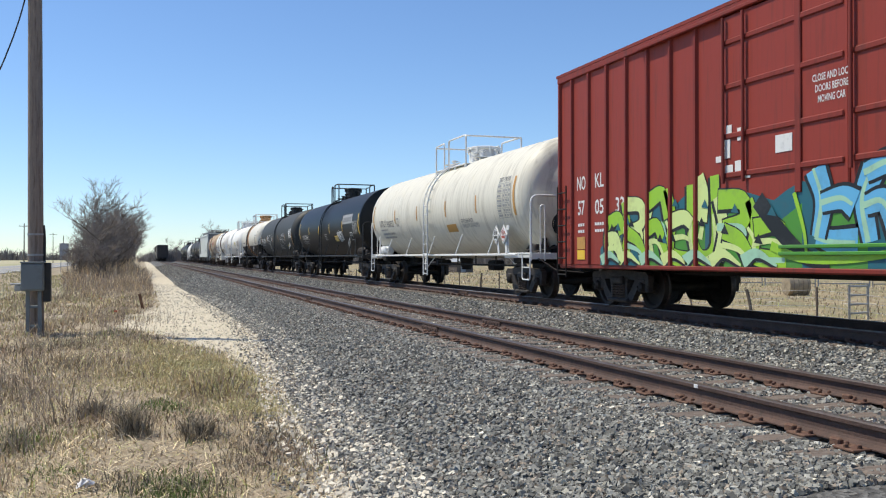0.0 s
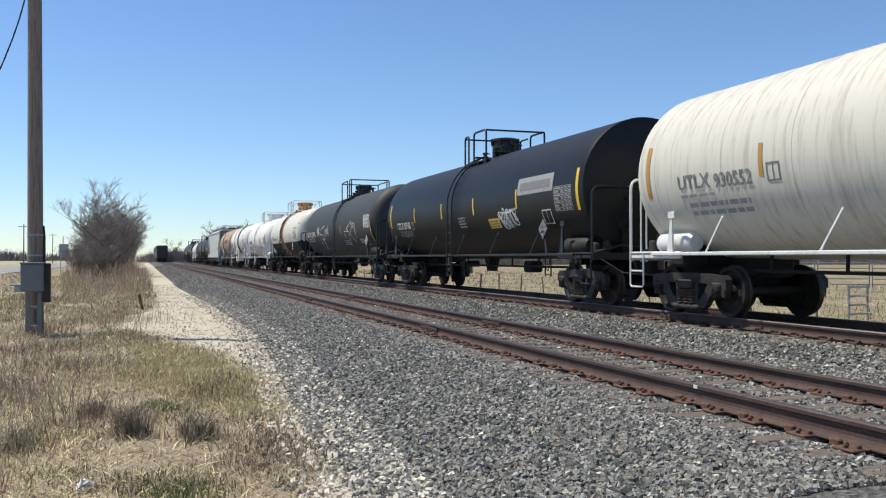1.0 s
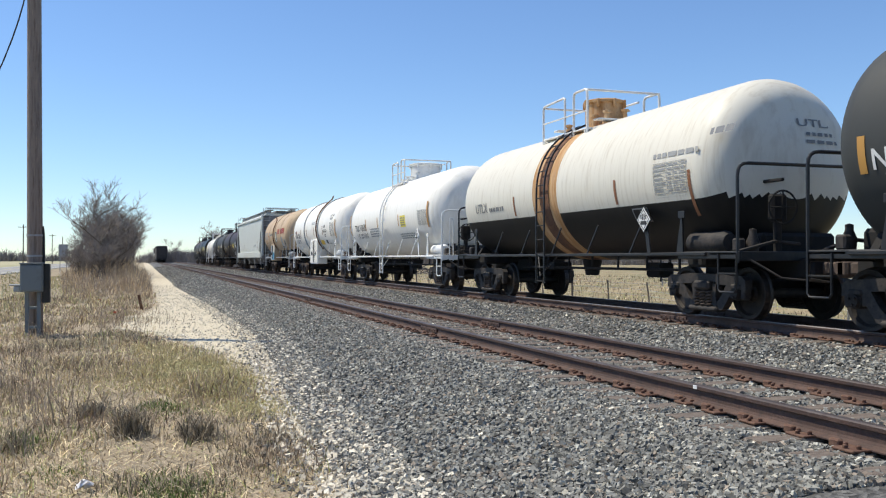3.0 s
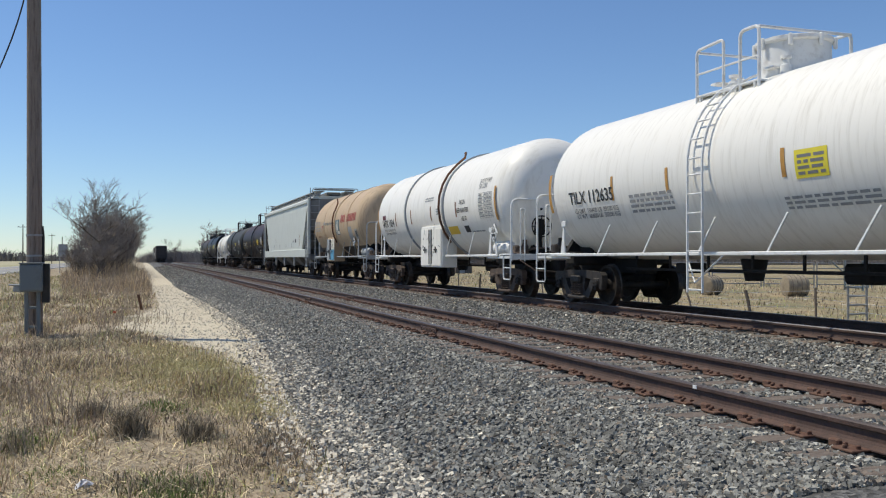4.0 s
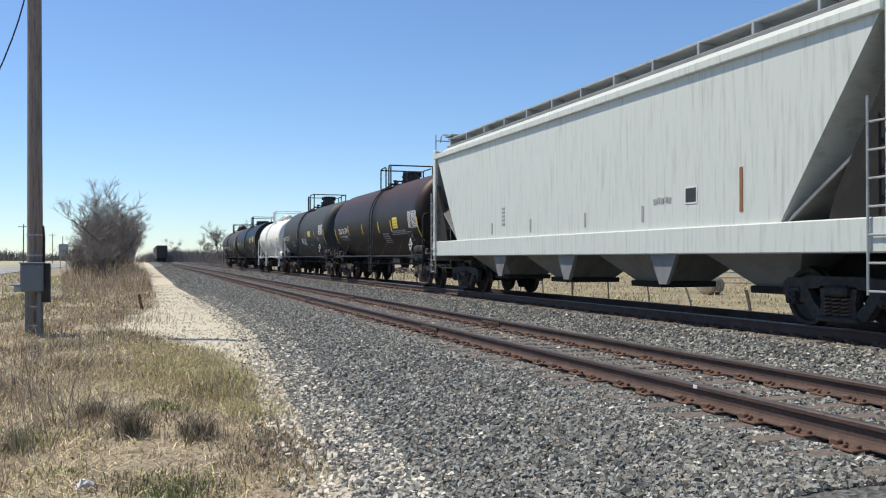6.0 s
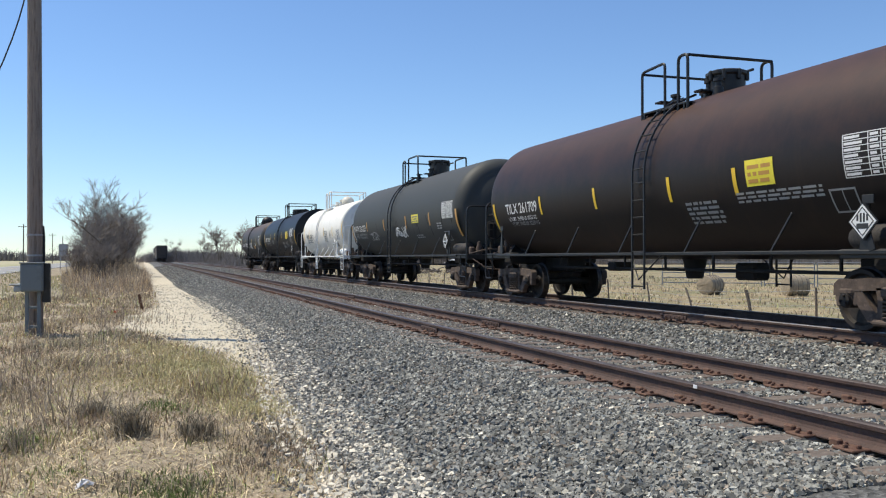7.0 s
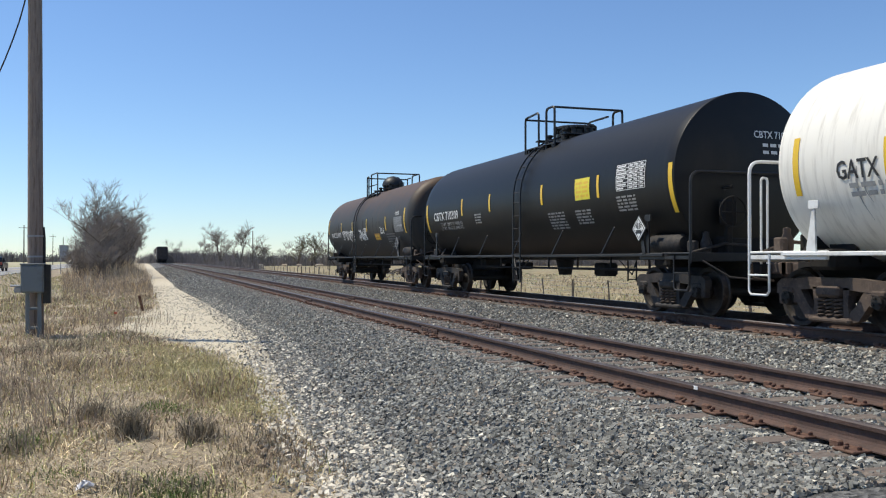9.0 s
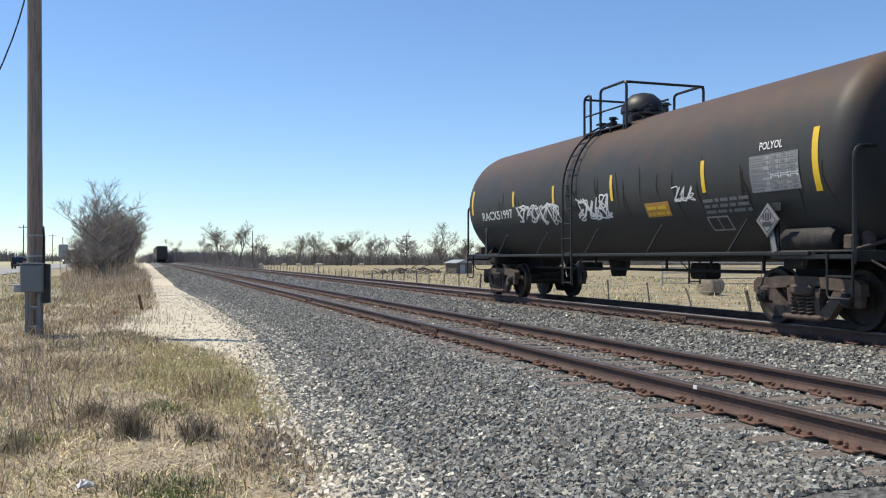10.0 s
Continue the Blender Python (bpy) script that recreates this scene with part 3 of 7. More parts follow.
def bolster_mesh(mat):
    g = Geo()
    g.box((0, 0, 0.56), (2.1, 0.36, 0.2), 0.04)
    g.box((0, 0, 0.7), (0.5, 0.5, 0.1), 0.03)
    for s in (-1, 1):
        g.box((0, s * 0.42, 0.42), (1.7, 0.09, 0.12), 0.02)
        for q in (-1, 1):
            g.box((q * 0.75, s * 0.42, 0.42), (0.12, 0.1, 0.3), 0.03)
        g.beam((0.1, s * 0.1, 0.55), (0.1, s * 0.6, 0.3), 0.06, 0.06, 0.01)
    return g.mesh("truck", mat, True)


def add_truck(car, y, style):
    mat = MAT["truck_rust"] if style == "rust" else MAT["truck_dark"]
    tr = part("truck", cached(("bolster", style), lambda: bolster_mesh(mat)), None, car, at=pose(0, y, 0))
    for s in (-1, 1):
        part("side_frame", cached(("frame", style), lambda: side_frame_mesh(mat)), None, tr, at=pose(s * 1.0, 0, 0, 0, 0, 0 if s < 0 else 180))
        for yy in (-0.17, 0.0, 0.17):
            for row in (-0.06, 0.08):
                part("spring", cached("spring", spring_mesh), None, tr, at=pose(s * (1.0 - row), yy, 0))
    for s in (-1, 1):
        w = part("wheelset", cached("wheelset", wheelset_mesh), None, tr, at=pose(0, s * 0.889, WHEEL_R))
        WHEELSETS.append((w, s * 0.889))
    return tr


def add_coupler(car, y, s):
    g = Geo()
    g.box((0, y - s * 0.45, 0.87), (0.16, 0.7, 0.2), 0.03)
    g.box((0.04, y - s * 0.06, 0.87), (0.28, 0.24, 0.3), 0.06)
    g.box((-0.1, y + s * 0.02, 0.87), (0.1, 0.22, 0.26), 0.04)
    g.tube([(0.25, y - s * 0.5, 0.75), (0.3, y - s * 0.3, 0.5), (0.25, y - s * 0.1, 0.38), (0.2, y, 0.42)], 0.03, 6)
    part("coupler", g, MAT["truck_rust"], car, smooth=True)


def stirrup(g, x, y0, y1, z0, z1, r=0.02):
    g.tube([(x, y0, z0), (x, y0, z1 + 0.05), (x, y0 + (y1 - y0) * 0.1, z1), (x, y1 - (y1 - y0) * 0.1, z1), (x, y1, z1 + 0.05), (x, y1, z0)], r, 6)


def hoop(pts, bend=0.14, n=4):
    """Rounds the corners of a bent pipe."""
    pts = [Vector(p) for p in pts]
    out = [pts[0]]
    for a, b, c in zip(pts, pts[1:], pts[2:]):
        d0, d1 = (a - b), (c - b)
        k = min(bend, d0.length * 0.45, d1.length * 0.45)
        p, q = b + d0.normalized() * k, b + d1.normalized() * k
        for i in range(n + 1):
            u = i / n
            out.append(p * (1 - u) ** 2 + b * 2 * u * (1 - u) + q * u * u)
    return out + [pts[-1]]


class Shell:
    """Places on the camera-side flank of a tank: y along it, a degrees up from its middle line."""

    def __init__(self, r, zc, along=(1.0, 0.0)):
        self.r, self.zc, self.along = r, zc, along

    def y(self, v):
        """A marking's place along the car."""
        return v * self.along[0] + self.along[1]

    def at(self, y, a, o=0.0):
        a = radians(a)
        return Vector((-(self.r + o) * math.cos(a), self.y(y), self.zc + (self.r + o) * math.sin(a)))

    def up(self, a, h):
        """The angle h metres of arc above a."""
        return a + math.degrees(h / self.r)

    def patch(self, g, y0, y1, a0, a1, o=0.006, mat=0, n=6):
        vs, fs = [], []
        for i in range(n + 1):
            a = a0 + (a1 - a0) * i / n
            vs += [self.at(y0, a, o), self.at(y1, a, o)]
        fs = [(2 * i, 2 * i + 1, 2 * i + 3, 2 * i + 2) for i in range(n)]
        return g.add(vs, fs, mat)

    def line(self, g, pts, w, o=0.007, mat=0):
        """A painted stroke through (y, a) points."""
        k = math.degrees(1 / self.r)
        fine = [pts[0]]
        for (ya, aa), (yb, ab) in zip(pts, pts[1:]):
            n = max(1, math.ceil(abs(ab - aa) / 4))
            fine += [(ya + (yb - ya) * i / n, aa + (ab - aa) * i / n) for i in range(1, n + 1)]
        pts = fine
        for (ya, aa), (yb, ab) in zip(pts, pts[1:]):
            dy, dz = yb - ya, (ab - aa) / k
            d = math.hypot(dy, dz) or 1
            ny, nz = -dz / d * w / 2, dy / d * w / 2
            ey, ez = dy / d * w / 2, dz / d * w / 2
            q = [(ya - ey + ny, aa + (nz - ez) * k), (ya - ey - ny, aa + (-nz - ez) * k), (yb + ey - ny, ab + (-nz + ez) * k), (yb + ey + ny, ab + (nz + ez) * k)]
            g.add([self.at(y, a, o) for y, a in q], [(0, 1, 2, 3)], mat)
        return g


TEXTS = {}


def letters(text):
    """Triangles of a line of the built-in font, one unit high."""
    if text not in TEXTS:
        cu = bpy.data.curves.new("line", "FONT")
        cu.body, cu.resolution_u, cu.offset = text, 2, 0.014
        ob = bpy.data.objects.new("line", cu)
        scene.collection.objects.link(ob)
        dg = bpy.context.evaluated_depsgraph_get()
        me = ob.evaluated_get(dg).to_mesh()
        bm = bmesh.new()
        bm.from_mesh(me)
        ob.evaluated_get(dg).to_mesh_clear()
        bmesh.ops.triangulate(bm, faces=bm.faces)
        for z in (0.12, 0.3, 0.48):
            bmesh.ops.bisect_plane(bm, geom=bm.verts[:] + bm.edges[:] + bm.faces[:], plane_co=(0, z, 0), plane_no=(0, 1, 0))
        vs = [(v.co.x, v.co.y) for v in bm.verts]
        bm.verts.index_update()
        fs = [tuple(v.index for v in f.verts) for f in bm.faces]
        bm.free()
        bpy.data.objects.remove(ob)
        bpy.data.curves.remove(cu)
        TEXTS[text] = (vs, fs, max((v[0] for v in vs), default=1))
    return TEXTS[text]


def write_on(g, put, text, along, height, mat=0):
    """Letters laid along a surface: put(u, v) gives the place u metres along and v up. Fits the given length."""
    vs, fs, w = letters(text)
    kx, kz = along / w, height / 0.7
    return g.add([put(x * kx, z * kz) for x, z in vs], fs, mat)


W, K = MAT["white_trim"], MAT["black_trim"]


def tank_car(i, label, shell_mat, trim, R=1.55, zc=2.55, head=0.75, crisp=False, style="dark", inset=0.95, truck=None, ladder=0.0,
             platform=(-1.0, 1.3), lower=None, dome=(0.38, 0.45), bands=(), trim_part=None, wide_ladder=0.42, cryo=False, mid_rail=False, dome_y=None, dome_mat=None, knuckle=0.5, tank_at=-1, tank_dy=0.0):
    L = EDGES[i + 1] - EDGES[i]
    car = root("tank_car", label, "tank car", "cars of the passing freight train", at=pose(FAR_X, (EDGES[i] + EDGES[i + 1]) / 2, FAR_Z))
    CARS.append(car)
    sh = Shell(R, zc, ALONG[i])
    ladder, platform = sh.y(ladder), (sh.y(platform[0]), sh.y(platform[1]))
    dome_y = None if dome_y is None else sh.y(dome_y)
    bands = [(sh.y(by), bw, bo, bm) for by, bw, bo, bm in bands]
    T = L / 2 - inset
    # dished end: a shallow cap rounded into the shell
    kn, cap = (0.02, 0.2) if crisp else (knuckle, head)
    prof = [(-T + cap * (k / 7) ** 2, (R - kn) * k / 7) for k in range(7)]
    prof += [(-T + cap + kn * (1 - math.cos(a)), R - kn + kn * math.sin(a)) for a in np.linspace(0, math.pi / 2, 3 if crisp else 9)]
    y_in = prof[-1][0] + 0.3
    body = prof + [(y_in - 2 * y_in * k / 8, R) for k in range(9)] + [(-y, r) for y, r in prof[::-1]]
    g = Geo()
    mats = [shell_mat]
    if lower is not None:
        mats.append(lower[1])
        g.lathe(body, 72, "y", (0, tank_dy, zc), mat_of=lambda x, y, z: 1 if z < lower[0] else 0)
    else:
        g.lathe(body, 72, "y", (0, tank_dy, zc))
    part("tank", g, mats, car, smooth=True)
    # welded seams and bands
    for by, bw, bo, bm in bands:
        g = Geo().lathe([(by - bw / 2, R + 0.001), (by - bw / 2 + 0.004, R + bo), (by + bw / 2 - 0.004, R + bo), (by + bw / 2, R + 0.001)], 72, "y", (0, 0, zc))
        part("band", g, bm, car, smooth=True)
    # underframe
    tc = truck if truck else L / 2 - 2.45
    for s in (-1, 1):
        g = Geo()
        g.box((0, s * (L / 2 - 1.9), 0.86), (0.52, 2.9, 0.34), 0.03)
        g.box((0, s * tc, 1.02), (2.5, 0.5, 0.3), 0.05)
        for q in (-1, 1):
            g.beam((q * 0.75, s * tc, 0.95), (q * 0.86, s * tc, 1.36), 0.5, 0.09, 0.02)
        part("bolster", g, MAT["under"], car)
        add_truck(car, s * tc, style)
        add_coupler(car, s * (L / 2), s)
        # end platform with its sill
        g = Geo()
        ye = L / 2 - 0.85
        g.box((0, s * (ye - 0.3), 1.1), (2.9, 0.75, 0.05), 0.012)
        g.box((-1.42, s * (ye - 0.75), 1.08), (0.06, 1.7, 0.13), 0.012)
        g.box((1.42, s * (ye - 0.75), 1.08), (0.06, 1.7, 0.13), 0.012)
        g.box((0, s * (ye + 0.07), 1.06), (2.9, 0.05, 0.16), 0.012)
        part("end_platform", g, trim, car)
        # one tall handrail across the end, with a footstep under each corner
        hz = 2.55
        g = Geo().tube(hoop([(-1.44, s * (ye + 0.06), 0.95), (-1.44, s * (ye + 0.06), hz), (1.44, s * (ye + 0.06), hz), (1.44, s * (ye + 0.06), 0.95)], 0.2), 0.028, 7)
        part("end_handrail", g, trim, car, smooth=True)
        for q in (-1, 1):
            g = Geo()
            stirrup(g, q * 1.46, s * (ye - 0.42), s * (ye + 0.05), 1.1, 0.48)
            g.tube([(q * 1.46, s * (ye - 0.42), 0.78), (q * 1.46, s * (ye + 0.05), 0.78)], 0.016, 6)
            part("footstep", g, trim, car, smooth=True)
            if trim is W:
                g = Geo().tube(hoop([(q * 1.2, s * (ye + 0.09), 0.95), (q * 1.2, s * (ye + 0.09), 2.3), (q * 1.08, s * (ye + 0.09), 2.3), (q * 1.08, s * (ye + 0.09), 0.95)], 0.05), 0.02, 6)
                part("ladder_grip", g, trim, car, smooth=True)
            # tapered sign bracket rising from the sill over the truck
            yb = s * (tc - 0.1)
            g = Geo().prism([(yb - 0.06, 1.1), (yb + 0.14, 1.1), (yb + 0.01, 1.74), (yb - 0.04, 1.74)], q * 1.44, q * 1.47)
            part("sign_bracket", g, trim, car)
            part("sign_plate", Geo().box((q * 1.475, yb - 0.03, 1.79), (0.02, 0.2, 0.12), 0.005), trim, car)
        # cradle under the head, brake levers and pipes on the platform
        g = Geo()
        g.box((0, s * (ye - 0.55), 1.27), (1.5, 0.7, 0.36), 0.06)
        g.prism([(-1.2, 1.1), (1.2, 1.1), (0.9, 1.55), (-0.9, 1.55)], s * (ye - 0.95), s * (ye - 0.8), "xz")
        part("head_cradle", g, MAT["under"], car)
        g = Geo().tube([(-1.3, s * (ye - 0.1), 1.14), (-0.7, s * (ye + 0.02), 1.3), (-0.2, s * (ye + 0.02), 1.26)], 0.03, 6)
        g.lathe([(1.12, 0.09), (1.3, 0.11), (1.42, 0.06), (1.5, 0.06), (1.52, 0.0)], 12, "z", (-0.95, s * (ye - 0.2), 0))
        g.box((-1.15, s * (ye - 0.3), 1.25), (0.14, 0.2, 0.22), 0.03)
        g.tube([(-1.3, s * (ye + 0.2), 1.0), (-1.0, s * (ye + 0.55), 0.72), (-0.4, s * (ye + 0.8), 0.66)], 0.018, 5)
        part("brake_gear", g, MAT["truck_rust"] if style == "rust" else MAT["truck_dark"], car, smooth=True)
    # side rails with slanting props
    for q in (-1, 1):
        g = Geo().box((q * 1.47, 0, 1.1), (0.05, L - 3.2, 0.062), 0.012)
        part("side_rail", g, trim, car)
        for yy in np.linspace(-T + 2.8, T - 2.8, 5):
            g = Geo().beam((q * 1.46, yy + 0.18, 1.12), (q * (R * 0.85 + 0.02), yy - 0.14, zc - 0.86), 0.04, 0.025, 0.006)
            part("prop", g, trim, car)
    if not cryo:
        # ladder: straight below, then following the tank up to the platform
        for q in (-1, 1):
            g = Geo()
            w2 = wide_ladder / 2
            for yy in (ladder - w2, ladder + w2):
                pts = [(q * (R + 0.09), yy, 0.45), (q * (R + 0.09), yy, zc)]
                pts += [(q * (R + 0.09) * math.cos(a), yy, zc + (R + 0.09) * math.sin(a)) for a in np.linspace(0.1, 1.25, 12)]
                g.tube(pts, 0.024, 5)
            ld = part("ladder", g, trim, car, smooth=True)
            rung = cached(("rung", trim.name), lambda: Geo().tube([(0, -w2, 0), (0, w2, 0)], 0.016, 5).mesh("rung", trim, True))
            for z in np.arange(0.5, zc, 0.32):
                part("rung", rung, None, ld, at=pose(q * (R + 0.09), ladder, z))
            for a in np.arange(0.08, 1.25, 0.32 / R):
                part("rung", rung, None, ld, at=pose(q * (R + 0.09) * math.cos(a), ladder, zc + (R + 0.09) * math.sin(a)))
            for yy in (ladder - 0.55, ladder + 0.55):
                part("ladder_stay", Geo().tube([(q * 1.46, yy, 1.1), (q * (R + 0.09), ladder, 0.62)], 0.014, 5), trim, ld)
        # top platform, railing and fittings
        zt = zc + R
        p0, p1 = platform
        tp = trim_part or trim
        zb = zc + math.sqrt(R * R - 0.93 ** 2)
        ztop = zb + 0.95
        g = Geo()
        for q in (-1, 1):
            g.box((q * 0.78, (p0 + p1) / 2, zb + 0.1), (0.34, p1 - p0, 0.04), 0.01)
            for yy in np.linspace(p0 + 0.1, p1 - 0.1, 4):
                g.beam((q * 0.93, yy, zb + 0.1), (q * 0.93, yy, zb - 0.06), 0.05, 0.05, 0.01, side=(0, 1, 0))
        for yy in (p0 + 0.12, p1 - 0.12):
            g.box((0, yy, zt + 0.03), (1.3, 0.24, 0.04), 0.01)
        part("top_platform", g, tp, car)
        gap = min(max(ladder, p0 + 0.5), p1 - 0.3)
        for q in (-1, 1):
            x = q * 0.93
            g = Geo().tube(hoop([(x, gap - 0.25, zb - 0.02), (x, gap - 0.25, ztop + 0.04), (x, p0, ztop + 0.04), (x, p0, zb - 0.02)], 0.12), 0.03, 7)
            part("railing", g, tp, car, smooth=True)
            g = Geo().tube(hoop([(x, p1, zb - 0.02), (x, p1, ztop - 0.02), (x, gap + 0.2, ztop + 0.02), (x, gap + 0.2, zb - 0.02)] if q < 0 else [(x, p1, zb - 0.02), (x, p1, ztop - 0.02), (x, gap, ztop - 0.02)], 0.1), 0.028, 7)
            part("railing", g, tp, car, smooth=True)
            if trim_part or mid_rail:
                part("railing", Geo().tube([(x, p0, zb + 0.5), (x, p1, zb + 0.5)], 0.02, 6), tp, car, smooth=True)
        part("end_railing", Geo().tube([(-0.93, p0, ztop + 0.02), (0.93, p0, ztop + 0.02)], 0.028, 7), tp, car, smooth=True)
        part("end_railing", Geo().tube(hoop([(-0.93, p1, ztop - 0.05), (0.93, p1, ztop - 0.05)]), 0.026, 7), tp, car, smooth=True)
        rd, hd = dome
        yc = gap - 0.45 if dome_y is None else dome_y
        if rd:
            g = Geo().lathe([(-0.25, rd * 0.97), (hd, rd * 0.97), (hd, rd), (hd + 0.03, rd + 0.03), (hd + 0.08, rd + 0.03), (hd + 0.11, rd * 0.9), (hd + 0.12, 0)], 28, "z", (0, yc, zt))
            lid = part("manway", g, dome_mat or tp, car, smooth=True)
            for k in range(8):
                a = k * math.pi / 4
                part("bolt", Geo().box((rd * 1.06 * math.cos(a), yc + rd * 1.06 * math.sin(a), zt + hd), (0.07, 0.07, 0.2), 0.02), dome_mat or tp, lid)
        else:
            # round lid on a short neck
            b = hd or 1.0
            g = Geo().lathe([(-0.2, 0.3 * b), (0.12 * b, 0.3 * b), (0.13 * b, 0.33 * b), (0.2 * b, 0.33 * b), (0.3 * b, 0.28 * b), (0.4 * b, 0.17 * b), (0.44 * b, 0.0)], 24, "z", (0, yc, zt))
            part("manway", g, dome_mat or tp, car, smooth=True)
        for k, (vx, vy, vh) in enumerate(((-0.3, p0 + 0.25, 0.26), (0.2, p0 + 0.3, 0.32), (-0.45, yc - 0.35, 0.2), (0.3, p1 - 0.3, 0.25), (-0.4, p1 - 0.35, 0.16))):
            g = Geo().lathe([(-0.2, 0.1), (0.04, 0.1), (0.06, 0.06), (vh - 0.06, 0.055), (vh - 0.05, 0.09), (vh, 0.09), (vh + 0.02, 0.0)], 12, "z", (vx, vy, zt))
            g.tube([(vx, vy, zt + vh - 0.02), (vx + 0.16, vy + 0.05, zt + vh - 0.02)], 0.018, 5)
            part("valve", g, dome_mat or tp, car, smooth=True)
    # brake gear under the far end and hand brake at the near end
    g = Geo()
    g.lathe([(-0.55, 0.0), (-0.54, 0.14), (-0.45, 0.19), (0.45, 0.19), (0.54, 0.14), (0.55, 0.0)], 20, "y", (-1.12, tank_at * (L / 2 - 1.95), 1.3))
    part("air_reservoir", g, trim if trim is not MAT["black_trim"] else MAT["truck_dark"], car, smooth=True)
    g = Geo()
    g.tube([(-0.62, -T + 0.3, 2.3), (-0.62, -L / 2 + 0.72, 2.3)], 0.03, 6)
    for a in np.linspace(0, 2 * math.pi, 25)[:-1]:
        b = a + 2 * math.pi / 24
        g.tube([(-0.62 + 0.27 * math.cos(a), -L / 2 + 0.72, 1.85 + 0.27 * math.sin(a)), (-0.62 + 0.27 * math.cos(b), -L / 2 + 0.72, 1.85 + 0.27 * math.sin(b))], 0.017, 5, cap=False)
    for a in range(4):
        g.tube([(-0.62, -L / 2 + 0.74, 1.85), (-0.62 + 0.27 * math.cos(a * 1.571), -L / 2 + 0.72, 1.85 + 0.27 * math.sin(a * 1.571))], 0.013, 5)
    g.box((-0.62, -L / 2 + 0.86, 1.85), (0.3, 0.16, 0.45), 0.04)
    g.box((-0.62, -L / 2 + 0.86, 1.4), (0.12, 0.1, 0.65), 0.02)
    part("hand_brake", g, MAT["under"], car, smooth=True)
    # pipes and an outlet beneath
    g = Geo()
    g.tube([(-0.5, -tc + 1.2, 0.8), (-0.5, tc - 1.2, 0.8)], 0.03, 6)
    g.lathe([(0.62, 0.0), (0.62, 0.16), (0.8, 0.2), (1.1, 0.26)], 16, "z", (0, ladder + 0.6, 0))
    for yy in np.linspace(-tc + 1.6, tc - 1.6, 7):
        g.beam((-0.5, yy, 0.78), (-0.5, yy, 1.25), 0.05, 0.03)
    g.box((0.1, -1.9, 0.78), (0.35, 0.6, 0.32), 0.05)
    g.box((-0.3, 2.1, 0.84), (0.5, 0.35, 0.2), 0.03)
    part("brake_piping", g, MAT["under"], car, smooth=True)
    return car, sh, L, T - tank_dy, cap / (R - kn) ** 2


T1 = tank_car(1, "weathered off-white tank car with streaked grey flank", MAT["tank_worn_white"], W, ladder=0.23, platform=(-1.75, 1.35), truck=6.65, inset=0.62, head=0.30, knuckle=0.50, bands=[(y, 0.04, 0.005, MAT["tank_worn_white"]) for y in (-6.2, -3.6, -1.2, 1.3, 3.8, 5.55, 7.6)], tank_at=1, dome=(0.5, 0.32), dome_y=-0.85, R=1.57, zc=2.57)
T2 = tank_car(2, "satin black tank car with yellow reflective strips", MAT["tank_black"], K, R=1.55, zc=2.55, crisp=True, head=0.20, knuckle=0.02, inset=0.95, truck=7.02, ladder=0.5, platform=(-0.85, 1.06), dome=(0.4, 0.42), tank_dy=-0.15)
T3 = tank_car(3, "dark slate tank car with outlined white graffiti", MAT["tank_slate"], K, R=1.56, zc=2.56, ladder=0.06, truck=6.97, inset=0.95, head=0.30, knuckle=0.50, platform=(-0.6, 1.55), dome=(0.36, 0.38), dome_y=0.75)
T4 = tank_car(4, "cream tank car with black belly and rusty middle band", MAT["tank_cream"], K, R=1.58, zc=2.58, ladder=0.35, truck=5.15, inset=1.10, head=0.15, knuckle=0.60, platform=(-0.6, 1.8), lower=(2.08, MAT["tank_black"]), dome=(0.46, 0.5), trim_part=W, dome_mat=MAT["rust_stain"], dome_y=0.35, bands=[(0.35, 1.3, 0.004, MAT["rust_stain"]), (0.35, 0.5, 0.008, MAT["rust"])])
T5 = tank_car(5, "bright white tank car with white ladder and railings", MAT["tank_white"], W, R=1.565, zc=2.565, ladder=0.0, truck=5.38, inset=1.20, head=0.15, knuckle=0.75, platform=(-0.75, 1.0), dome=(0.6, 0.45), mid_rail=True)
RIB = MAT["brown_tape"]
T6 = tank_car(6, "white insulated gas tank car with grey ribs", MAT["tank_white"], W, R=1.64, zc=2.62, head=0.15, knuckle=0.8, inset=0.9, truck=5.67, cryo=True, style="rust", bands=[(2.0, 0.1, 0.05, MAT["grey_trim"]), (-2.2, 0.1, 0.05, MAT["grey_trim"]), (4.3, 0.025, 0.006, MAT["tank_white"]), (-0.2, 0.025, 0.006, MAT["tank_white"])], tank_dy=-0.25)
# tan tank: belly shade and grime painted in as black below z 1.62
T7 = tank_car(7, "rust-stained tan insulated gas tank car", MAT["tank_tan"], MAT["grey_trim"], R=1.655, zc=2.65, head=0.15, knuckle=0.65, inset=1.20, truck=4.56, cryo=True, style="rust", lower=(1.62, MAT["tank_black"]), bands=[(2.35, 0.03, 0.012, MAT["tank_tan"]), (-0.35, 0.08, 0.035, MAT["tank_tan"]), (-3.1, 0.05, 0.02, MAT["tank_tan"])])
T9 = tank_car(9, "rusty brown-black tank car with yellow strips", MAT["tank_brown"], K, R=1.55, zc=2.55, ladder=-0.06, truck=6.33, inset=0.85, head=0.25, knuckle=0.40, platform=(-0.65, 1.02), dome=(0.34, 0.32), style="rust")
T10 = tank_car(10, "dark slate tank car with small white scribbles", MAT["tank_slate"], K, R=1.535, zc=2.535, ladder=0.75, truck=6.22, inset=0.98, head=0.30, knuckle=0.45, platform=(-0.7, 1.25), dome=(0.36, 0.45), dome_y=-0.35, style="rust")
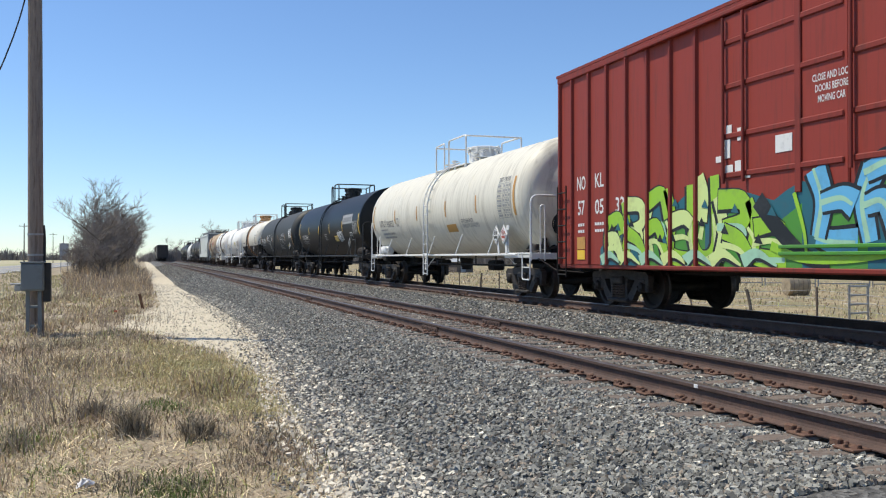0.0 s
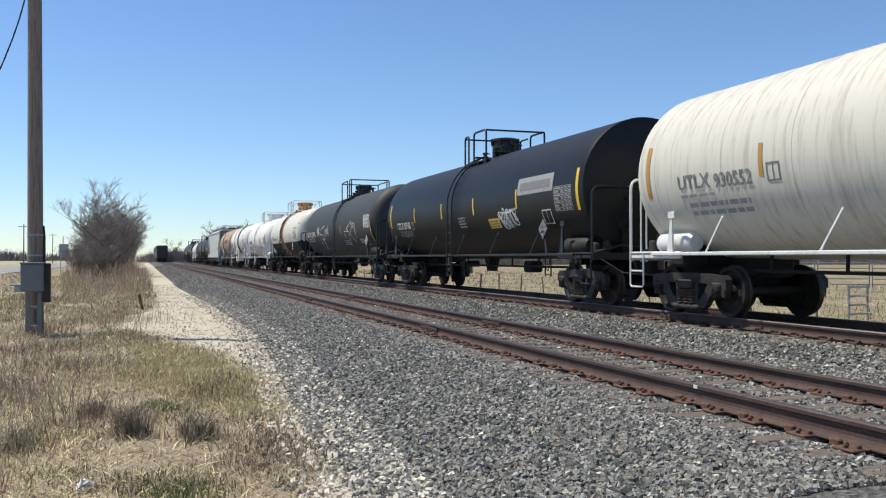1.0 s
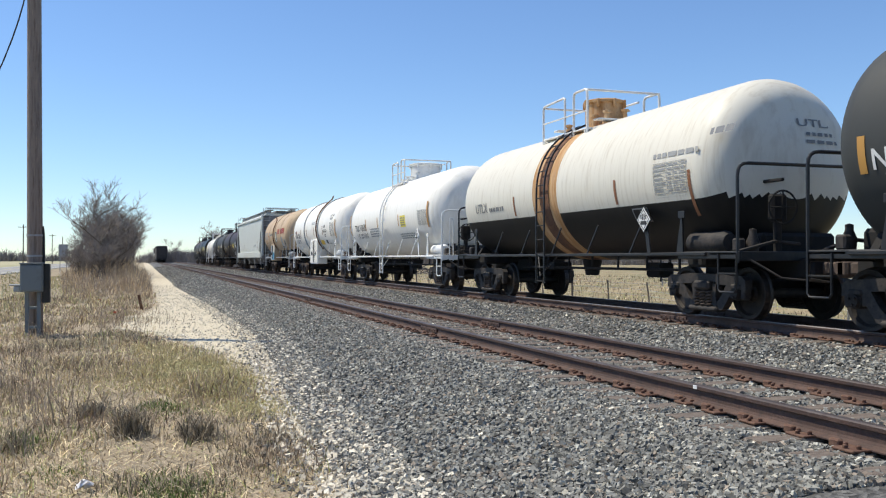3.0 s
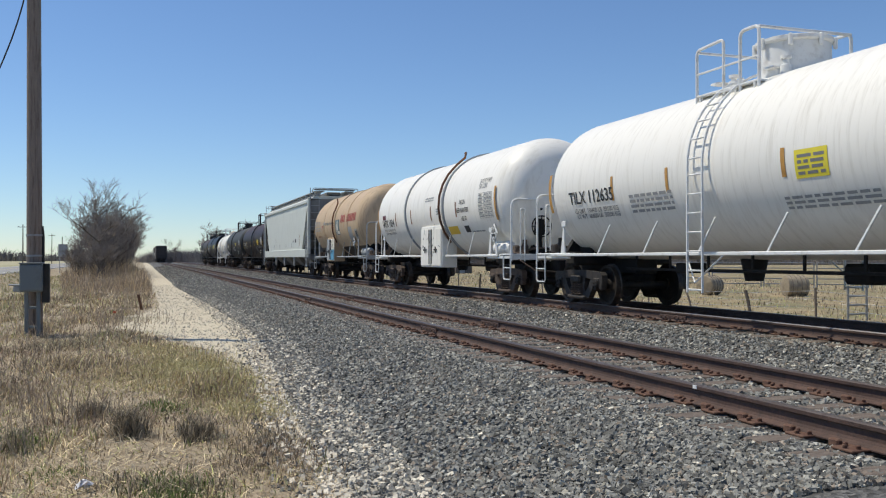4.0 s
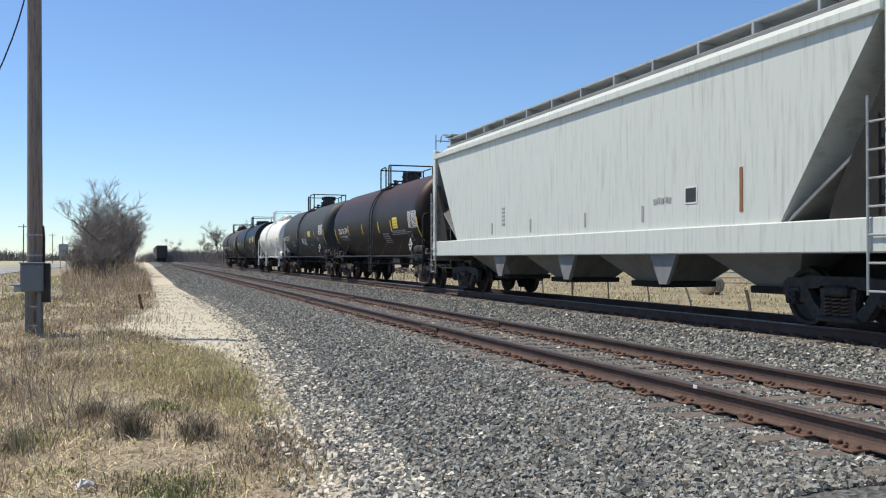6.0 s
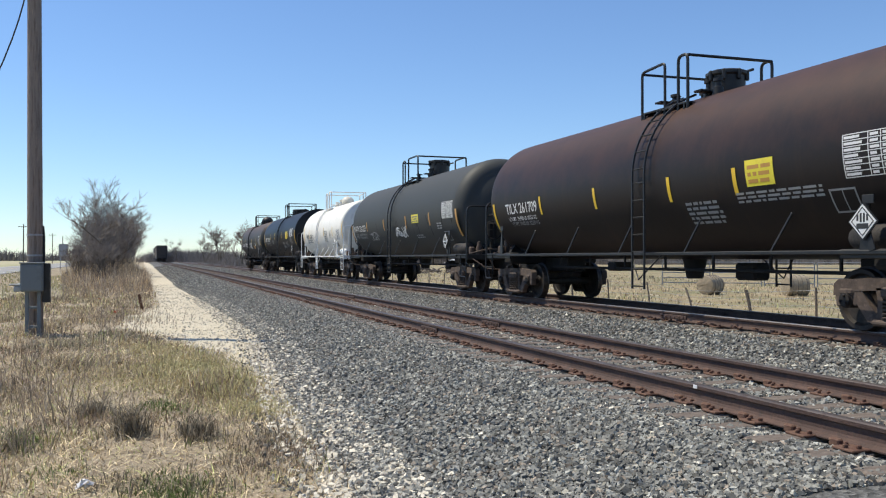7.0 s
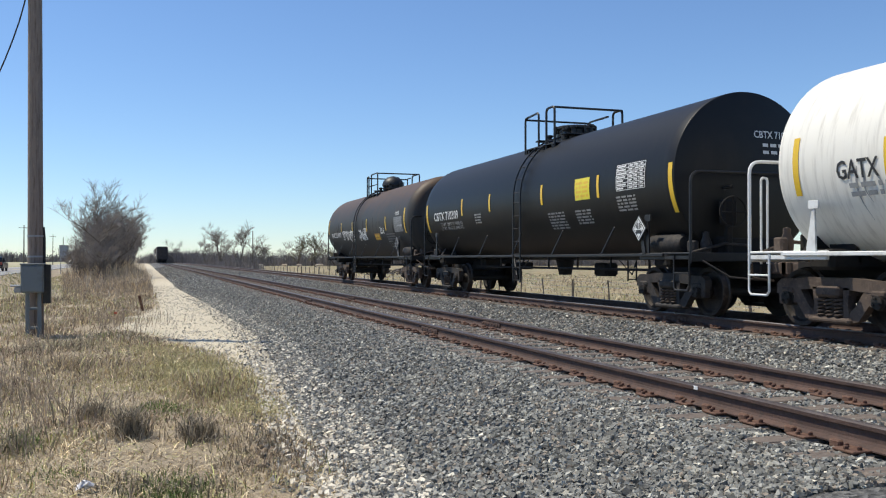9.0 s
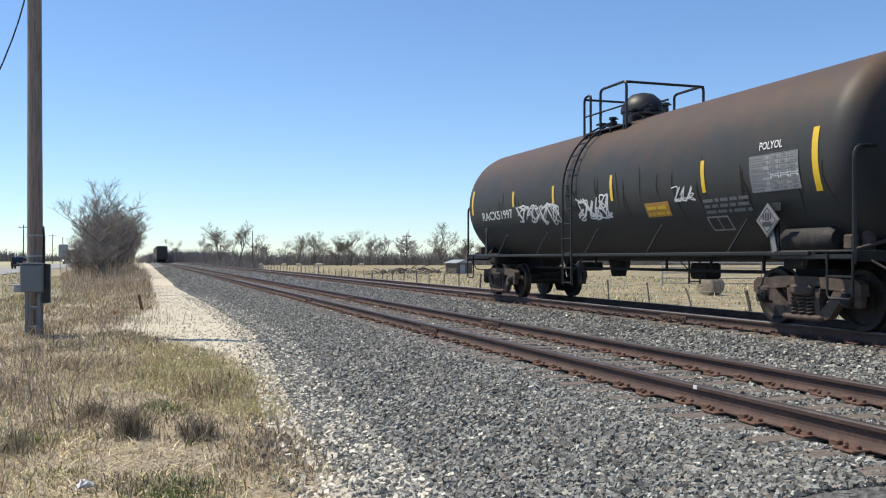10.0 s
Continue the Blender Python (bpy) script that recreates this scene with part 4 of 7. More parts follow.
T11 = tank_car(11, "white tank car with sooty streaks and yellow strips", MAT["tank_white_dirty"], W, R=1.465, zc=2.415, ladder=0.79, truck=4.55, inset=1.15, head=0.25, knuckle=0.15, platform=(-0.12, 1.42), dome=(0, 0), dome_y=0.1, dome_mat=MAT["tank_cream"], style="rust")
T12 = tank_car(12, "clean satin black tank car with yellow placard", MAT["tank_black"], K, R=1.535, zc=2.535, ladder=-0.38, truck=6.41, crisp=True, head=0.20, knuckle=0.02, inset=0.95, platform=(-1.1, 0.65), dome=(0.5, 0.2), dome_y=-0.35)
T13 = tank_car(13, "rust-bloomed grey tank car ending the train", MAT["tank_rusty_grey"], K, R=1.53, zc=2.5, ladder=1.16, truck=6.00, inset=0.50, head=0.30, knuckle=0.40, platform=(-0.2, 1.66), dome=(0.0, 1.45), style="rust", mid_rail=True)


# ---- boxcar ----
def boxcar(i):
    L = EDGES[i + 1] - EDGES[i]
    car = root("boxcar", "oxide-red boxcar with green and blue graffiti low down", "boxcar", "cars of the passing freight train", at=pose(FAR_X, (EDGES[i] + EDGES[i + 1]) / 2, FAR_Z))
    CARS.append(car)
    h, w, z0, z1 = L / 2 - 0.92, 1.5, 0.86, 5.05
    part("body", Geo().box((0, 0, (z0 + z1) / 2), (2 * w, 2 * h, z1 - z0), 0.02), MAT["box_red"], car)
    g = Geo().prism([(-w - 0.06, z1), (w + 0.06, z1), (w + 0.06, z1 + 0.06), (0, z1 + 0.2), (-w - 0.06, z1 + 0.06)], -h - 0.05, h + 0.05, "xz")
    part("roof", g, MAT["box_rib"], car)
    for s in (-1, 1):
        part("side_sill", Geo().box((s * (w - 0.06), 0, z0 - 0.02), (0.1, 2 * h, 0.1), 0.015), MAT["box_rib"], car)
        part("top_chord", Geo().box((s * (w + 0.02), 0, z1 - 0.07), (0.08, 2 * h, 0.14), 0.015), MAT["box_rib"], car)
    # side posts
    door0, door1 = -3.1, 2.43
    for s in (-1, 1):
        ys = [h - 0.06] + [7.8 - 0.767 * k for k in range(7)] + [-h + 0.1 + 0.78 * k for k in range(8)]
        for yy in ys:
            g = Geo().prism([(0, 0), (-0.055, 0.025), (-0.055, 0.085), (0, 0.11)], z0 + 0.02, z1 - 0.14, "xy")
            part("side_post", g, MAT["box_rib"], car, at=pose(s * w, yy - 0.055, 0) if s < 0 else pose(w, yy + 0.055, 0, 0, 0, 180))
    # double plug doors with horizontal creases, rods and tracks
    for s in (-1, 1):
        for d0, d1 in ((door0, (door0 + door1) / 2 - 0.01), ((door0 + door1) / 2 + 0.01, door1)):
            dr = part("door", Geo().box((s * (w + 0.035), (d0 + d1) / 2, 3.0), (0.08, d1 - d0, 3.75), 0.02), MAT["box_red"], car)
            for zz in (2.33, 2.95, 3.74, 4.45):
                part("crease", Geo().box((s * (w + 0.085), (d0 + d1) / 2, zz), (0.035, d1 - d0 - 0.15, 0.09), 0.015), MAT["box_rib"], dr)
            for yy in ((1.8, 2.3) if d1 > 1 else (-0.42, -2.4)):
                part("lock_rod", Geo().tube([(s * (w + 0.13), yy, 2.2 if s < 0 else 1.1), (s * (w + 0.13), yy, 4.85)], 0.028, 8), MAT["box_rib"], dr, smooth=True)
        part("door_stiffener", Geo().box((s * (w + 0.09), 0.62, 3.4), (0.03, 0.13, 2.9), 0.01), MAT["box_rib"], car)
        for zz in (0.84, 4.93):
            part("door_track", Geo().box((s * (w + 0.07), -0.3, zz), (0.1, 10.5, 0.07), 0.012), MAT["box_rib"], car)
    # ends with ribs, ladders and a brake platform
    for s in (-1, 1):
        for zz in np.arange(1.3, 4.9, 0.42):
            part("end_rib", Geo().box((0, s * (h + 0.03), zz), (2.7, 0.09, 0.14), 0.035), MAT["box_rib"], car)
        g = Geo()
        for yy in (s * (h - 0.08), s * (h - 0.5)):
            g.tube([(-w - 0.09, yy, 0.6), (-w - 0.09, yy, 2.6)], 0.018, 6)
        for zz in np.arange(0.65, 2.6, 0.36):
            g.tube([(-w - 0.09, s * (h - 0.5), zz), (-w - 0.09, s * (h - 0.08), zz)], 0.015, 6)
        for xx in (-1.4, -0.95):
            g.tube([(xx, s * (h + 0.14), 0.9), (xx, s * (h + 0.14), 2.7)], 0.018, 6)
        for zz in np.arange(1.0, 2.7, 0.36):
            g.tube([(-1.4, s * (h + 0.14), zz), (-0.95, s * (h + 0.14), zz)], 0.015, 6)
        part("ladder", g, MAT["under"], car, smooth=True)
        part("end_sill", Geo().box((0, s * (h + 0.1), 1.0), (2.9, 0.25, 0.3), 0.02), MAT["under"], car)
        part("centre_sill", Geo().box((0, s * (h - 1.3), 0.85), (0.5, 3.6, 0.36), 0.02), MAT["under"], car)
        add_truck(car, s * (L / 2 - 2.8), "dark")
        add_coupler(car, s * L / 2, s)
    part("underframe", Geo().box((0, 0, 0.84), (1.1, 2 * h - 5, 0.3), 0.03), MAT["under"], car)
    return car, h, w


BOX = boxcar(0)


# ---- covered hopper ----
def hopper_car(i):
    L = EDGES[i + 1] - EDGES[i]
    car = root("covered_hopper", "pale grey covered hopper with smooth sides and roof walk", "hopper car", "cars of the passing freight train", at=pose(FAR_X, (EDGES[i] + EDGES[i + 1]) / 2, FAR_Z))
    CARS.append(car)
    h, w = L / 2 - 0.7, 1.53
    zl, ze = 1.45, 4.29
    # body: sides upright, slope sheets at the ends
    g = Geo()
    top, low = h - 0.25, h - 2.3
    sec = [(-w, zl), (-w, ze), (-1.1, ze + 0.28), (1.1, ze + 0.28), (w, ze), (w, zl)]
    n = len(sec)
    vs = []
    for s in (-1, 1):
        for x, z in sec:
            vs.append((x, s * (low if z < 2 else top), z))
    g.add(vs, [tuple(range(n)), tuple(range(n, 2 * n))[::-1]] + [(k, (k + 1) % n, n + (k + 1) % n, n + k) for k in range(n)])
    part("body", g, MAT["hopper"], car)
    for s in (-1, 1):
        # shoulder, sill and stiffening bars along each side
        part("top_chord", Geo().box((s * (w + 0.02), 0, ze - 0.06), (0.12, 2 * top, 0.16), 0.02), MAT["hopper"], car)
        part("side_sill", Geo().box((s * (w + 0.0), 0, 1.32), (0.13, 2 * h - 0.1, 0.46), 0.02), MAT["hopper"], car)
        part("roof_edge", Geo().box((s * 1.12, 0, ze + 0.27), (0.1, 2 * top, 0.09), 0.02), MAT["hopper_end"], car)
        # roof walk on brackets
        part("roof_walk", Geo().box((s * 0.85, 0, ze + 0.54), (0.5, 2 * h - 0.3, 0.05), 0.01), MAT["grey_trim"], car)
        for yy in np.linspace(-h + 0.4, h - 0.4, 13):
            part("walk_bracket", Geo().box((s * 0.95, yy, ze + 0.40), (0.34, 0.07, 0.28), 0.01), MAT["grey_trim"], car)
    part("hatch_trough", Geo().box((0, 0, ze + 0.42), (0.8, 2 * top - 0.6, 0.2), 0.04), MAT["hopper_end"], car)
    for s in (-1, 1):
        # end frame: corner posts, slope bracing, shear plate, ladder
        part("end_sheet", Geo().box((0, s * (h - 0.28), (ze + 2.5) / 2 + 0.1), (2 * w - 0.06, 0.06, ze - 2.5), 0.01), MAT["hopper_end"], car)
        part("slope_sheet", Geo().beam((0, s * (h - 0.3), 2.75), (0, s * low, zl), 0.06, 2 * w - 0.1, 0.01), MAT["hopper_end"], car)
        part("shear_plate", Geo().box((0, s * (h - 1.2), 1.2), (2 * w - 0.1, 2.6, 0.1), 0.02), MAT["hopper_end"], car)
        for q in (-1, 1):
            part("corner_post", Geo().box((q * (w - 0.03), s * (h - 0.12), 2.85), (0.14, 0.26, 3.2), 0.02), MAT["hopper"], car)
            g = Geo().prism([(s * (h - 0.25), 1.5), (s * (h - 0.25), 3.4), (s * (h - 0.55), 2.9), (s * (h - 1.15), 1.9), (s * (h - 1.3), 1.5)], q * (w - 0.12), q * (w - 0.02))
            part("side_gusset", g, MAT["under"], car)
            part("end_post", Geo().box((q * 0.75, s * (h - 0.35), 2.1), (0.16, 0.2, 1.9), 0.02), MAT["hopper_end"], car)
        g = Geo()
        for yy in (s * (h - 0.02), s * (h - 0.46)):
            g.tube([(-w - 0.1, yy, 0.55), (-w - 0.1, yy, 3.1)], 0.02, 6)
        for zz in np.arange(0.6, 3.1, 0.36):
            g.tube([(-w - 0.1, s * (h - 0.46), zz), (-w - 0.1, s * (h - 0.02), zz)], 0.016, 6)
        for xx in (-1.45, -0.95):
            g.tube([(xx, s * (h + 0.05), 0.7), (xx, s * (h + 0.05), ze + 0.7)], 0.02, 6)
        for zz in np.arange(0.8, ze + 0.6, 0.4):
            g.tube([(-1.45, s * (h + 0.05), zz), (-0.95, s * (h + 0.05), zz)], 0.016, 6)
        g.tube(hoop([(-1.3, s * (h + 0.02), ze + 0.45), (-1.3, s * (h - 0.05), ze + 0.7), (1.3, s * (h - 0.05), ze + 0.7), (1.3, s * (h + 0.02), ze + 0.45)]), 0.02, 6)
        part("ladder", g, MAT["grey_trim"], car, smooth=True)
        part("running_plate", Geo().box((0, s * (h - 0.3), ze + 0.64), (2.3, 0.6, 0.05), 0.01), MAT["grey_trim"], car)
        part("end_sill", Geo().box((0, s * (h - 0.05), 1.1), (2 * w, 0.3, 0.32), 0.02), MAT["hopper_end"], car)
        part("centre_sill", Geo().box((0, s * (h - 1.4), 0.9), (0.5, 3.0, 0.36), 0.02), MAT["under"], car)
        add_truck(car, s * (L / 2 - 2.3), "dark")
        add_coupler(car, s * L / 2, s)
    # four outlet bays with their gates
    bays = np.linspace(-low + 1.2, low - 1.2, 4)
    for yy in bays:
        g = Geo()
        a, b = 1.65, 0.5
        vs = [(-w + 0.1, yy - a, zl), (w - 0.1, yy - a, zl), (w - 0.1, yy + a, zl), (-w + 0.1, yy + a, zl), (-0.55, yy - b, 0.55), (0.55, yy - b, 0.55), (0.55, yy + b, 0.55), (-0.55, yy + b, 0.55)]
        g.add(vs, [(4, 5, 6, 7), (0, 1, 5, 4), (1, 2, 6, 5), (2, 3, 7, 6), (3, 0, 4, 7)])
        part("outlet_bay", g, MAT["hopper_end"], car)
        part("outlet_gate", Geo().box((0, yy, 0.5), (1.3, 1.15, 0.12), 0.02), MAT["under"], car)
    for yy in [(p + q) / 2 for p, q in zip(bays, bays[1:])]:
        part("bay_partition", Geo().prism([(yy - 0.5, 1.2), (yy + 0.5, 1.2), (yy + 0.12, 0.55), (yy - 0.12, 0.55)], -w + 0.05, -w + 0.12), MAT["hopper_end"], car)
    return car, h, w


HOP = hopper_car(8)


# ---- lettering, tapes and signs on the cars ----
def lettering(tank, text, y0, y1, a, h, ink):
    car, sh = tank[0], tank[1]
    k = math.degrees(1 / sh.r)
    g = write_on(Geo(), lambda u, v: sh.at(y0 - u, a + v * k, 0.012), text, y0 - y1, h)
    return part("lettering", g, MAT[ink], car)


def tapes(tank, rows, mat, w=0.1):
    for y, a0, a1 in rows:
        g = tank[1].patch(Geo(), y - w / 2, y + w / 2, a0, a1, 0.008, n=8)
        part("reflective_tape", g, MAT[mat], tank[0])


def bars(tank, y0, y1, a, h, rows, ink, seed=1):
    """Writing too small to read: lines of short bars."""
    rnd = random.Random(seed)
    sh = tank[1]
    k = math.degrees(1 / sh.r)
    g = Geo()
    for r in range(rows):
        za = a + (h * (rows - 1 - r) / rows) * k
        y = y0
        while y > y1 + 0.05:
            w = min(rnd.uniform(0.07, 0.3), y - y1)
            sh.patch(g, y - w, y, za, za + 0.55 * h / rows * k, 0.009, n=1)
            y -= w + 0.05
    return part("small_print", g, MAT[ink], tank[0])


def table(tank, y0, y1, a, h, ink, seed=3, back=None):
    """A stencilled test table: ruled frame with rows of bars."""
    sh = tank[1]
    k = math.degrees(1 / sh.r)
    if back:
        part("stencil_panel", sh.patch(Geo(), y1, y0, a, a + h * k, 0.006, n=6), MAT[back], tank[0])
    g = Geo()
    n = 7
    for r in range(n + 1):
        za = a + h * k * r / n
        sh.patch(g, y1, y0, za - 0.006 * k, za + 0.006 * k, 0.010, n=1)
    for q in (0, 0.42, 0.62, 0.81, 1):
        y = y0 + (y1 - y0) * q
        sh.patch(g, y - 0.008, y + 0.008, a, a + h * k, 0.010, n=5)
    rnd = random.Random(seed)
    for r in range(n):
        for q0, q1 in ((0.02, 0.4), (0.45, 0.6), (0.65, 0.79), (0.84, 0.98)):
            q1 = q0 + (q1 - q0) * rnd.uniform(0.6, 1)
            za = a + h * k * (r + 0.28) / n
            sh.patch(g, y0 + (y1 - y0) * q1, y0 + (y1 - y0) * q0, za, za + 0.45 * h / n * k, 0.010, n=1)
    part("test_table", g, MAT[ink], tank[0])


def plate(tank, y0, y1, a, h, mat, ink=None, rows=3, seed=2):
    sh = tank[1]
    k = math.degrees(1 / sh.r)
    ob = part("painted_panel", sh.patch(Geo(), y1, y0, a, a + h * k, 0.007, n=5), MAT[mat], tank[0])
    if ink:
        bars(tank, y0 - 0.06, y1 + 0.06, a + 0.12 * h * k, h * 0.8, rows, ink, seed)
    return ob


def framed(tank, y0, y1, a, h, ink):
    sh = tank[1]
    k = math.degrees(1 / sh.r)
    pts = [(y0, a), (y1, a), (y1, a + h * k), (y0, a + h * k), (y0, a)]
    g = sh.line(Geo(), pts, 0.03)
    m = (y0 + y1) / 2
    sh.line(g, [(m, a), (m, a + h * k)], 0.02)
    part("stencil_box", g, MAT[ink], tank[0])


def placard(tank, y, z, ink="black_ink", size=0.32, bracket="black_trim", red=False, x=-1.53, face="white_ink"):
    """Diamond hazard sign in a holder standing off the side rail."""
    car, y = tank[0], tank[1].y(y)
    q = size / 2 * 1.41
    ho = part("placard_holder", Geo().beam((x + 0.04, y - 0.12, 1.12), (x + 0.04, y - 0.02, z - q * 0.5), 0.11, 0.02, 0.005).prism([(y, z - q - 0.03), (y - q - 0.03, z), (y, z + q + 0.03), (y + q + 0.03, z)], x, x + 0.015), MAT[bracket], car)
    dm = part("placard", Geo().prism([(y, z - q), (y - q, z), (y, z + q), (y + q, z)], x - 0.008, x), MAT[face], ho)
    g = Geo()
    for s in (1, -1):
        for k0, k1 in ((0.86, 0.78),):
            g.prism([(y, z - q * k0 * s), (y - q * k0, z), (y - q * k1, z), (y, z - q * k1 * s)], x - 0.011, x - 0.008)
            g.prism([(y, z - q * k0 * s), (y + q * k0, z), (y + q * k1, z), (y, z - q * k1 * s)], x - 0.011, x - 0.008)
    for k in range(4):
        g.box((x - 0.010, y + (k - 1.5) * 0.055, z + 0.05), (0.004, 0.03, 0.14 - 0.04 * abs(k - 1.5)))
    g.box((x - 0.010, y, z - 0.06), (0.004, 0.2, 0.07))
    part("placard_symbol", g, MAT["red_ink"] if red else MAT[ink], dm)


def curved(pts, n=5):
    """A smooth run through the given points."""
    pts = [Vector((*p, 0)) for p in pts]
    ext = [pts[0] * 2 - pts[1]] + pts + [pts[-1] * 2 - pts[-2]]
    out = []
    for p0, p1, p2, p3 in zip(ext, ext[1:], ext[2:], ext[3:]):
        for i in range(n):
            u = i / n
            out.append(0.5 * (2 * p1 + (p2 - p0) * u + (2 * p0 - 5 * p1 + 4 * p2 - p3) * u * u + (3 * p1 - p0 - 3 * p2 + p3) * u ** 3))
    return out + [pts[-1]]


def scrawl(tank, y0, y1, a, h, ink, seed, w=0.03, n=5):
    """Scribbled graffiti tag: looping strokes, no words."""
    rnd = random.Random(seed)
    sh = tank[1]
    k = math.degrees(1 / sh.r)
    g = Geo()
    for i in range(n):
        cy = y0 + (y1 - y0) * (i + 0.5) / n
        ww = abs(y1 - y0) / n * 0.6
        pts = []
        ww, side = ww * 2.1, 1
        for j in range(9):
            pts.append((cy + side * ww * rnd.uniform(0.15, 0.6), rnd.choice((0.02, 0.15, 0.5, 0.85, 1.0)) + rnd.uniform(-0.06, 0.06)))
            side = -side
        pts = [(p.x, a + h * k * p.y) for p in curved(pts, 4)]
        sh.line(g, pts, w, 0.009)
    tagged(part("graffiti_tag", g, MAT[ink], tank[0]), kind="stuff")


def strokes(tank, lines, ink, w):
    g = Geo()
    for pts in lines:
        tank[1].line(g, pts, w, 0.009)
    part("graffiti_outline", g, MAT[ink], tank[0])


def drips(tank, count, seed, ink, amax=20, amin=-40):
    """Tapering dark runs of spilt product down the flank."""
    rnd = random.Random(seed)
    sh, T = tank[1], tank[3]
    g = Geo()
    for i in range(count):
        y, a0 = rnd.uniform(-T + 1.2, T - 1.0), rnd.uniform(-8, amax)
        a1 = a0 - rnd.uniform(12, 34)
        w, dy = rnd.uniform(0.008, 0.03), rnd.uniform(-0.12, 0.0)
        vs, n = [], 6
        for j in range(n + 1):
            u = j / n
            ww = w * math.sin(math.pi * min(u * 1.2 + 0.06, 1)) + 0.004
            yy = y + dy * u + 0.04 * math.sin(5 * u + i)
            vs += [sh.at(yy - ww, a0 + (a1 - a0) * u, 0.005), sh.at(yy + ww, a0 + (a1 - a0) * u, 0.005)]
        g.add(vs, [(2 * j, 2 * j + 1, 2 * j + 3, 2 * j + 2) for j in range(n)])
    tagged(part("grime", g, MAT[ink], tank[0]), kind="stuff")


# off-white tank
lettering(T1, "UTLX", 6.84, 5.86, -13.4, 0.24, "grey_ink")
lettering(T1, "930552", 5.75, 4.74, -14.6, 0.24, "grey_ink")
bars(T1, 6.8, 5.8, -19, 0.1, 1, "pale_ink", 5)
bars(T1, 6.6, 4.9, -31, 0.3, 2, "pale_ink", 6)
tapes(T1, ((7.82, -17, 17.8), (-7.25, -17.5, 19)), "orange", 0.13)
tapes(T1, ((4.5, -11, 7.2), (1.6, -11, 7), (-1.6, -11, 7), (-4.4, -11, 7)), "orange", 0.1)
framed(T1, 4.36, 4.08, -14.2, 0.26, "grey_ink")
table(T1, -6.09, -7.02, -19, 0.9, "pale_ink", 9)
lettering(T1, "ETHYLENE OXIDE", -2.97, -4.0, -19.6, 0.12, "grey_ink")
lettering(T1, "INHALATION HAZARD", -2.97, -4.4, -25.0, 0.12, "pale_ink")
lettering(T1, "DOT 105J500I", -6.1, -6.9, 15.5, 0.13, "grey_ink")
plate(T1, -1.47, -2.4, -29, 0.25, "orange")
placard(T1, -5.9, 1.62, bracket="white_trim")
placard(T1, -6.45, 1.62, bracket="white_trim", red=True)
# black tank
tapes(T2, ((-8.3, -18.3, 15.7), (8.02, -15.6, 16.4)), "yellow", 0.13)
tapes(T2, ((4.75, -11.6, 6.5), (1.61, -11.5, 5.7), (-1.44, -11.7, 6.0), (-4.74, -10.8, 6.9)), "yellow", 0.09)
lettering(T2, "CTCX 207183", 7.15, 5.4, -18.6, 0.24, "white_ink")
lettering(T2, "LD LMT  188300 LBS  85400 KG", 7.05, 5.35, -25.0, 0.105, "pale_ink")
lettering(T2, "LT WT  74700 LBS  33900 KG", 7.05, 5.4, -29.5, 0.105, "pale_ink")
framed(T2, 5.2, 5.0, -20, 0.24, "pale_ink")
plate(T2, -4.83, -7.0, 0.8, 0.42, "pale_ink")
plate(T2, -5.0, -6.85, 3.6, 0.22, "grey_ink")
table(T2, -7.08, -8.0, -17.2, 0.55, "pale_ink", 4)
plate(T2, -2.53, -3.35, -27.8, 0.28, "yellow", "grey_ink")
scrawl(T2, -3.4, -4.7, -28, 0.45, "white_ink", 21)
framed(T2, -6.27, -6.77, -27.4, 0.33, "white_ink")
bars(T2, 0.0, -0.6, -24, 0.35, 4, "pale_ink", 8)
placard(T2, -6.4, 1.7, face="pale_ink")
# slate tank with outlined letters
tapes(T3, ((-6.84, -32.2, -0.2), (8.15, -16.3, 1.9)), "orange", 0.13)
tapes(T3, ((-3.99, -16.4, -0.4), (-0.96, -16.4, -0.4), (2.04, -14.4, -0.1), (5.03, -16.0, 0.2)), "orange", 0.1)
lettering(T3, "NATX 252945", 8.0, 5.6, -14.6, 0.27, "white_ink")
bars(T3, 7.8, 6.1, -24, 0.26, 2, "pale_ink", 10)
table(T3, -5.66, -6.69, -9.6, 0.54, "white_ink", 11)
plate(T3, -4.36, -5.16, -35, 0.27, "teal_ink", "yellow", 3)
framed(T3, -5.59, -6.02, -38, 0.33, "pale_ink")
placard(T3, -6.15, 1.75)
scrawl(T3, 4.9, 4.35, -12, 0.4, "white_ink", 5, 0.022, 4)
strokes(T3, ([(4.27, -11.1), (3.62, -12.7), (3.99, -9.4), (3.92, -2.7), (2.97, 4.6), (2.96, -11.8), (3.26, -20.6), (3.83, -20.2), (3.45, -24), (3.52, -30.4), (3.62, -37.6), (3.9, -41.9), (4.26, -31.7), (4.27, -11.1)],
             [(3.41, -10.2), (3.45, -20), (3.7, -34.4)], [(2.75, -14), (2.55, -2), (2.45, -14), (2.3, -1), (2.2, -12), (2.02, 3)]), "white_ink", 0.035)
strokes(T3, ([(-1.7, -10.8), (-2.71, -11.6), (-2.29, -7.2), (-3.27, 3.9), (-3.32, -9.9), (-2.84, -15.3), (-3.2, -24), (-3.63, -30.8)], [(-1.7, -10.8), (-1.9, -31.6), (-2.33, -36.3), (-2.72, -15.0)],
             [(-3.4, -8), (-3.55, 2), (-3.65, -7), (-3.8, 3), (-3.9, -10), (-3.95, -24)]), "white_ink", 0.03)
bars(T3, -1.2, -2.4, -36, 0.3, 3, "pale_ink", 12)
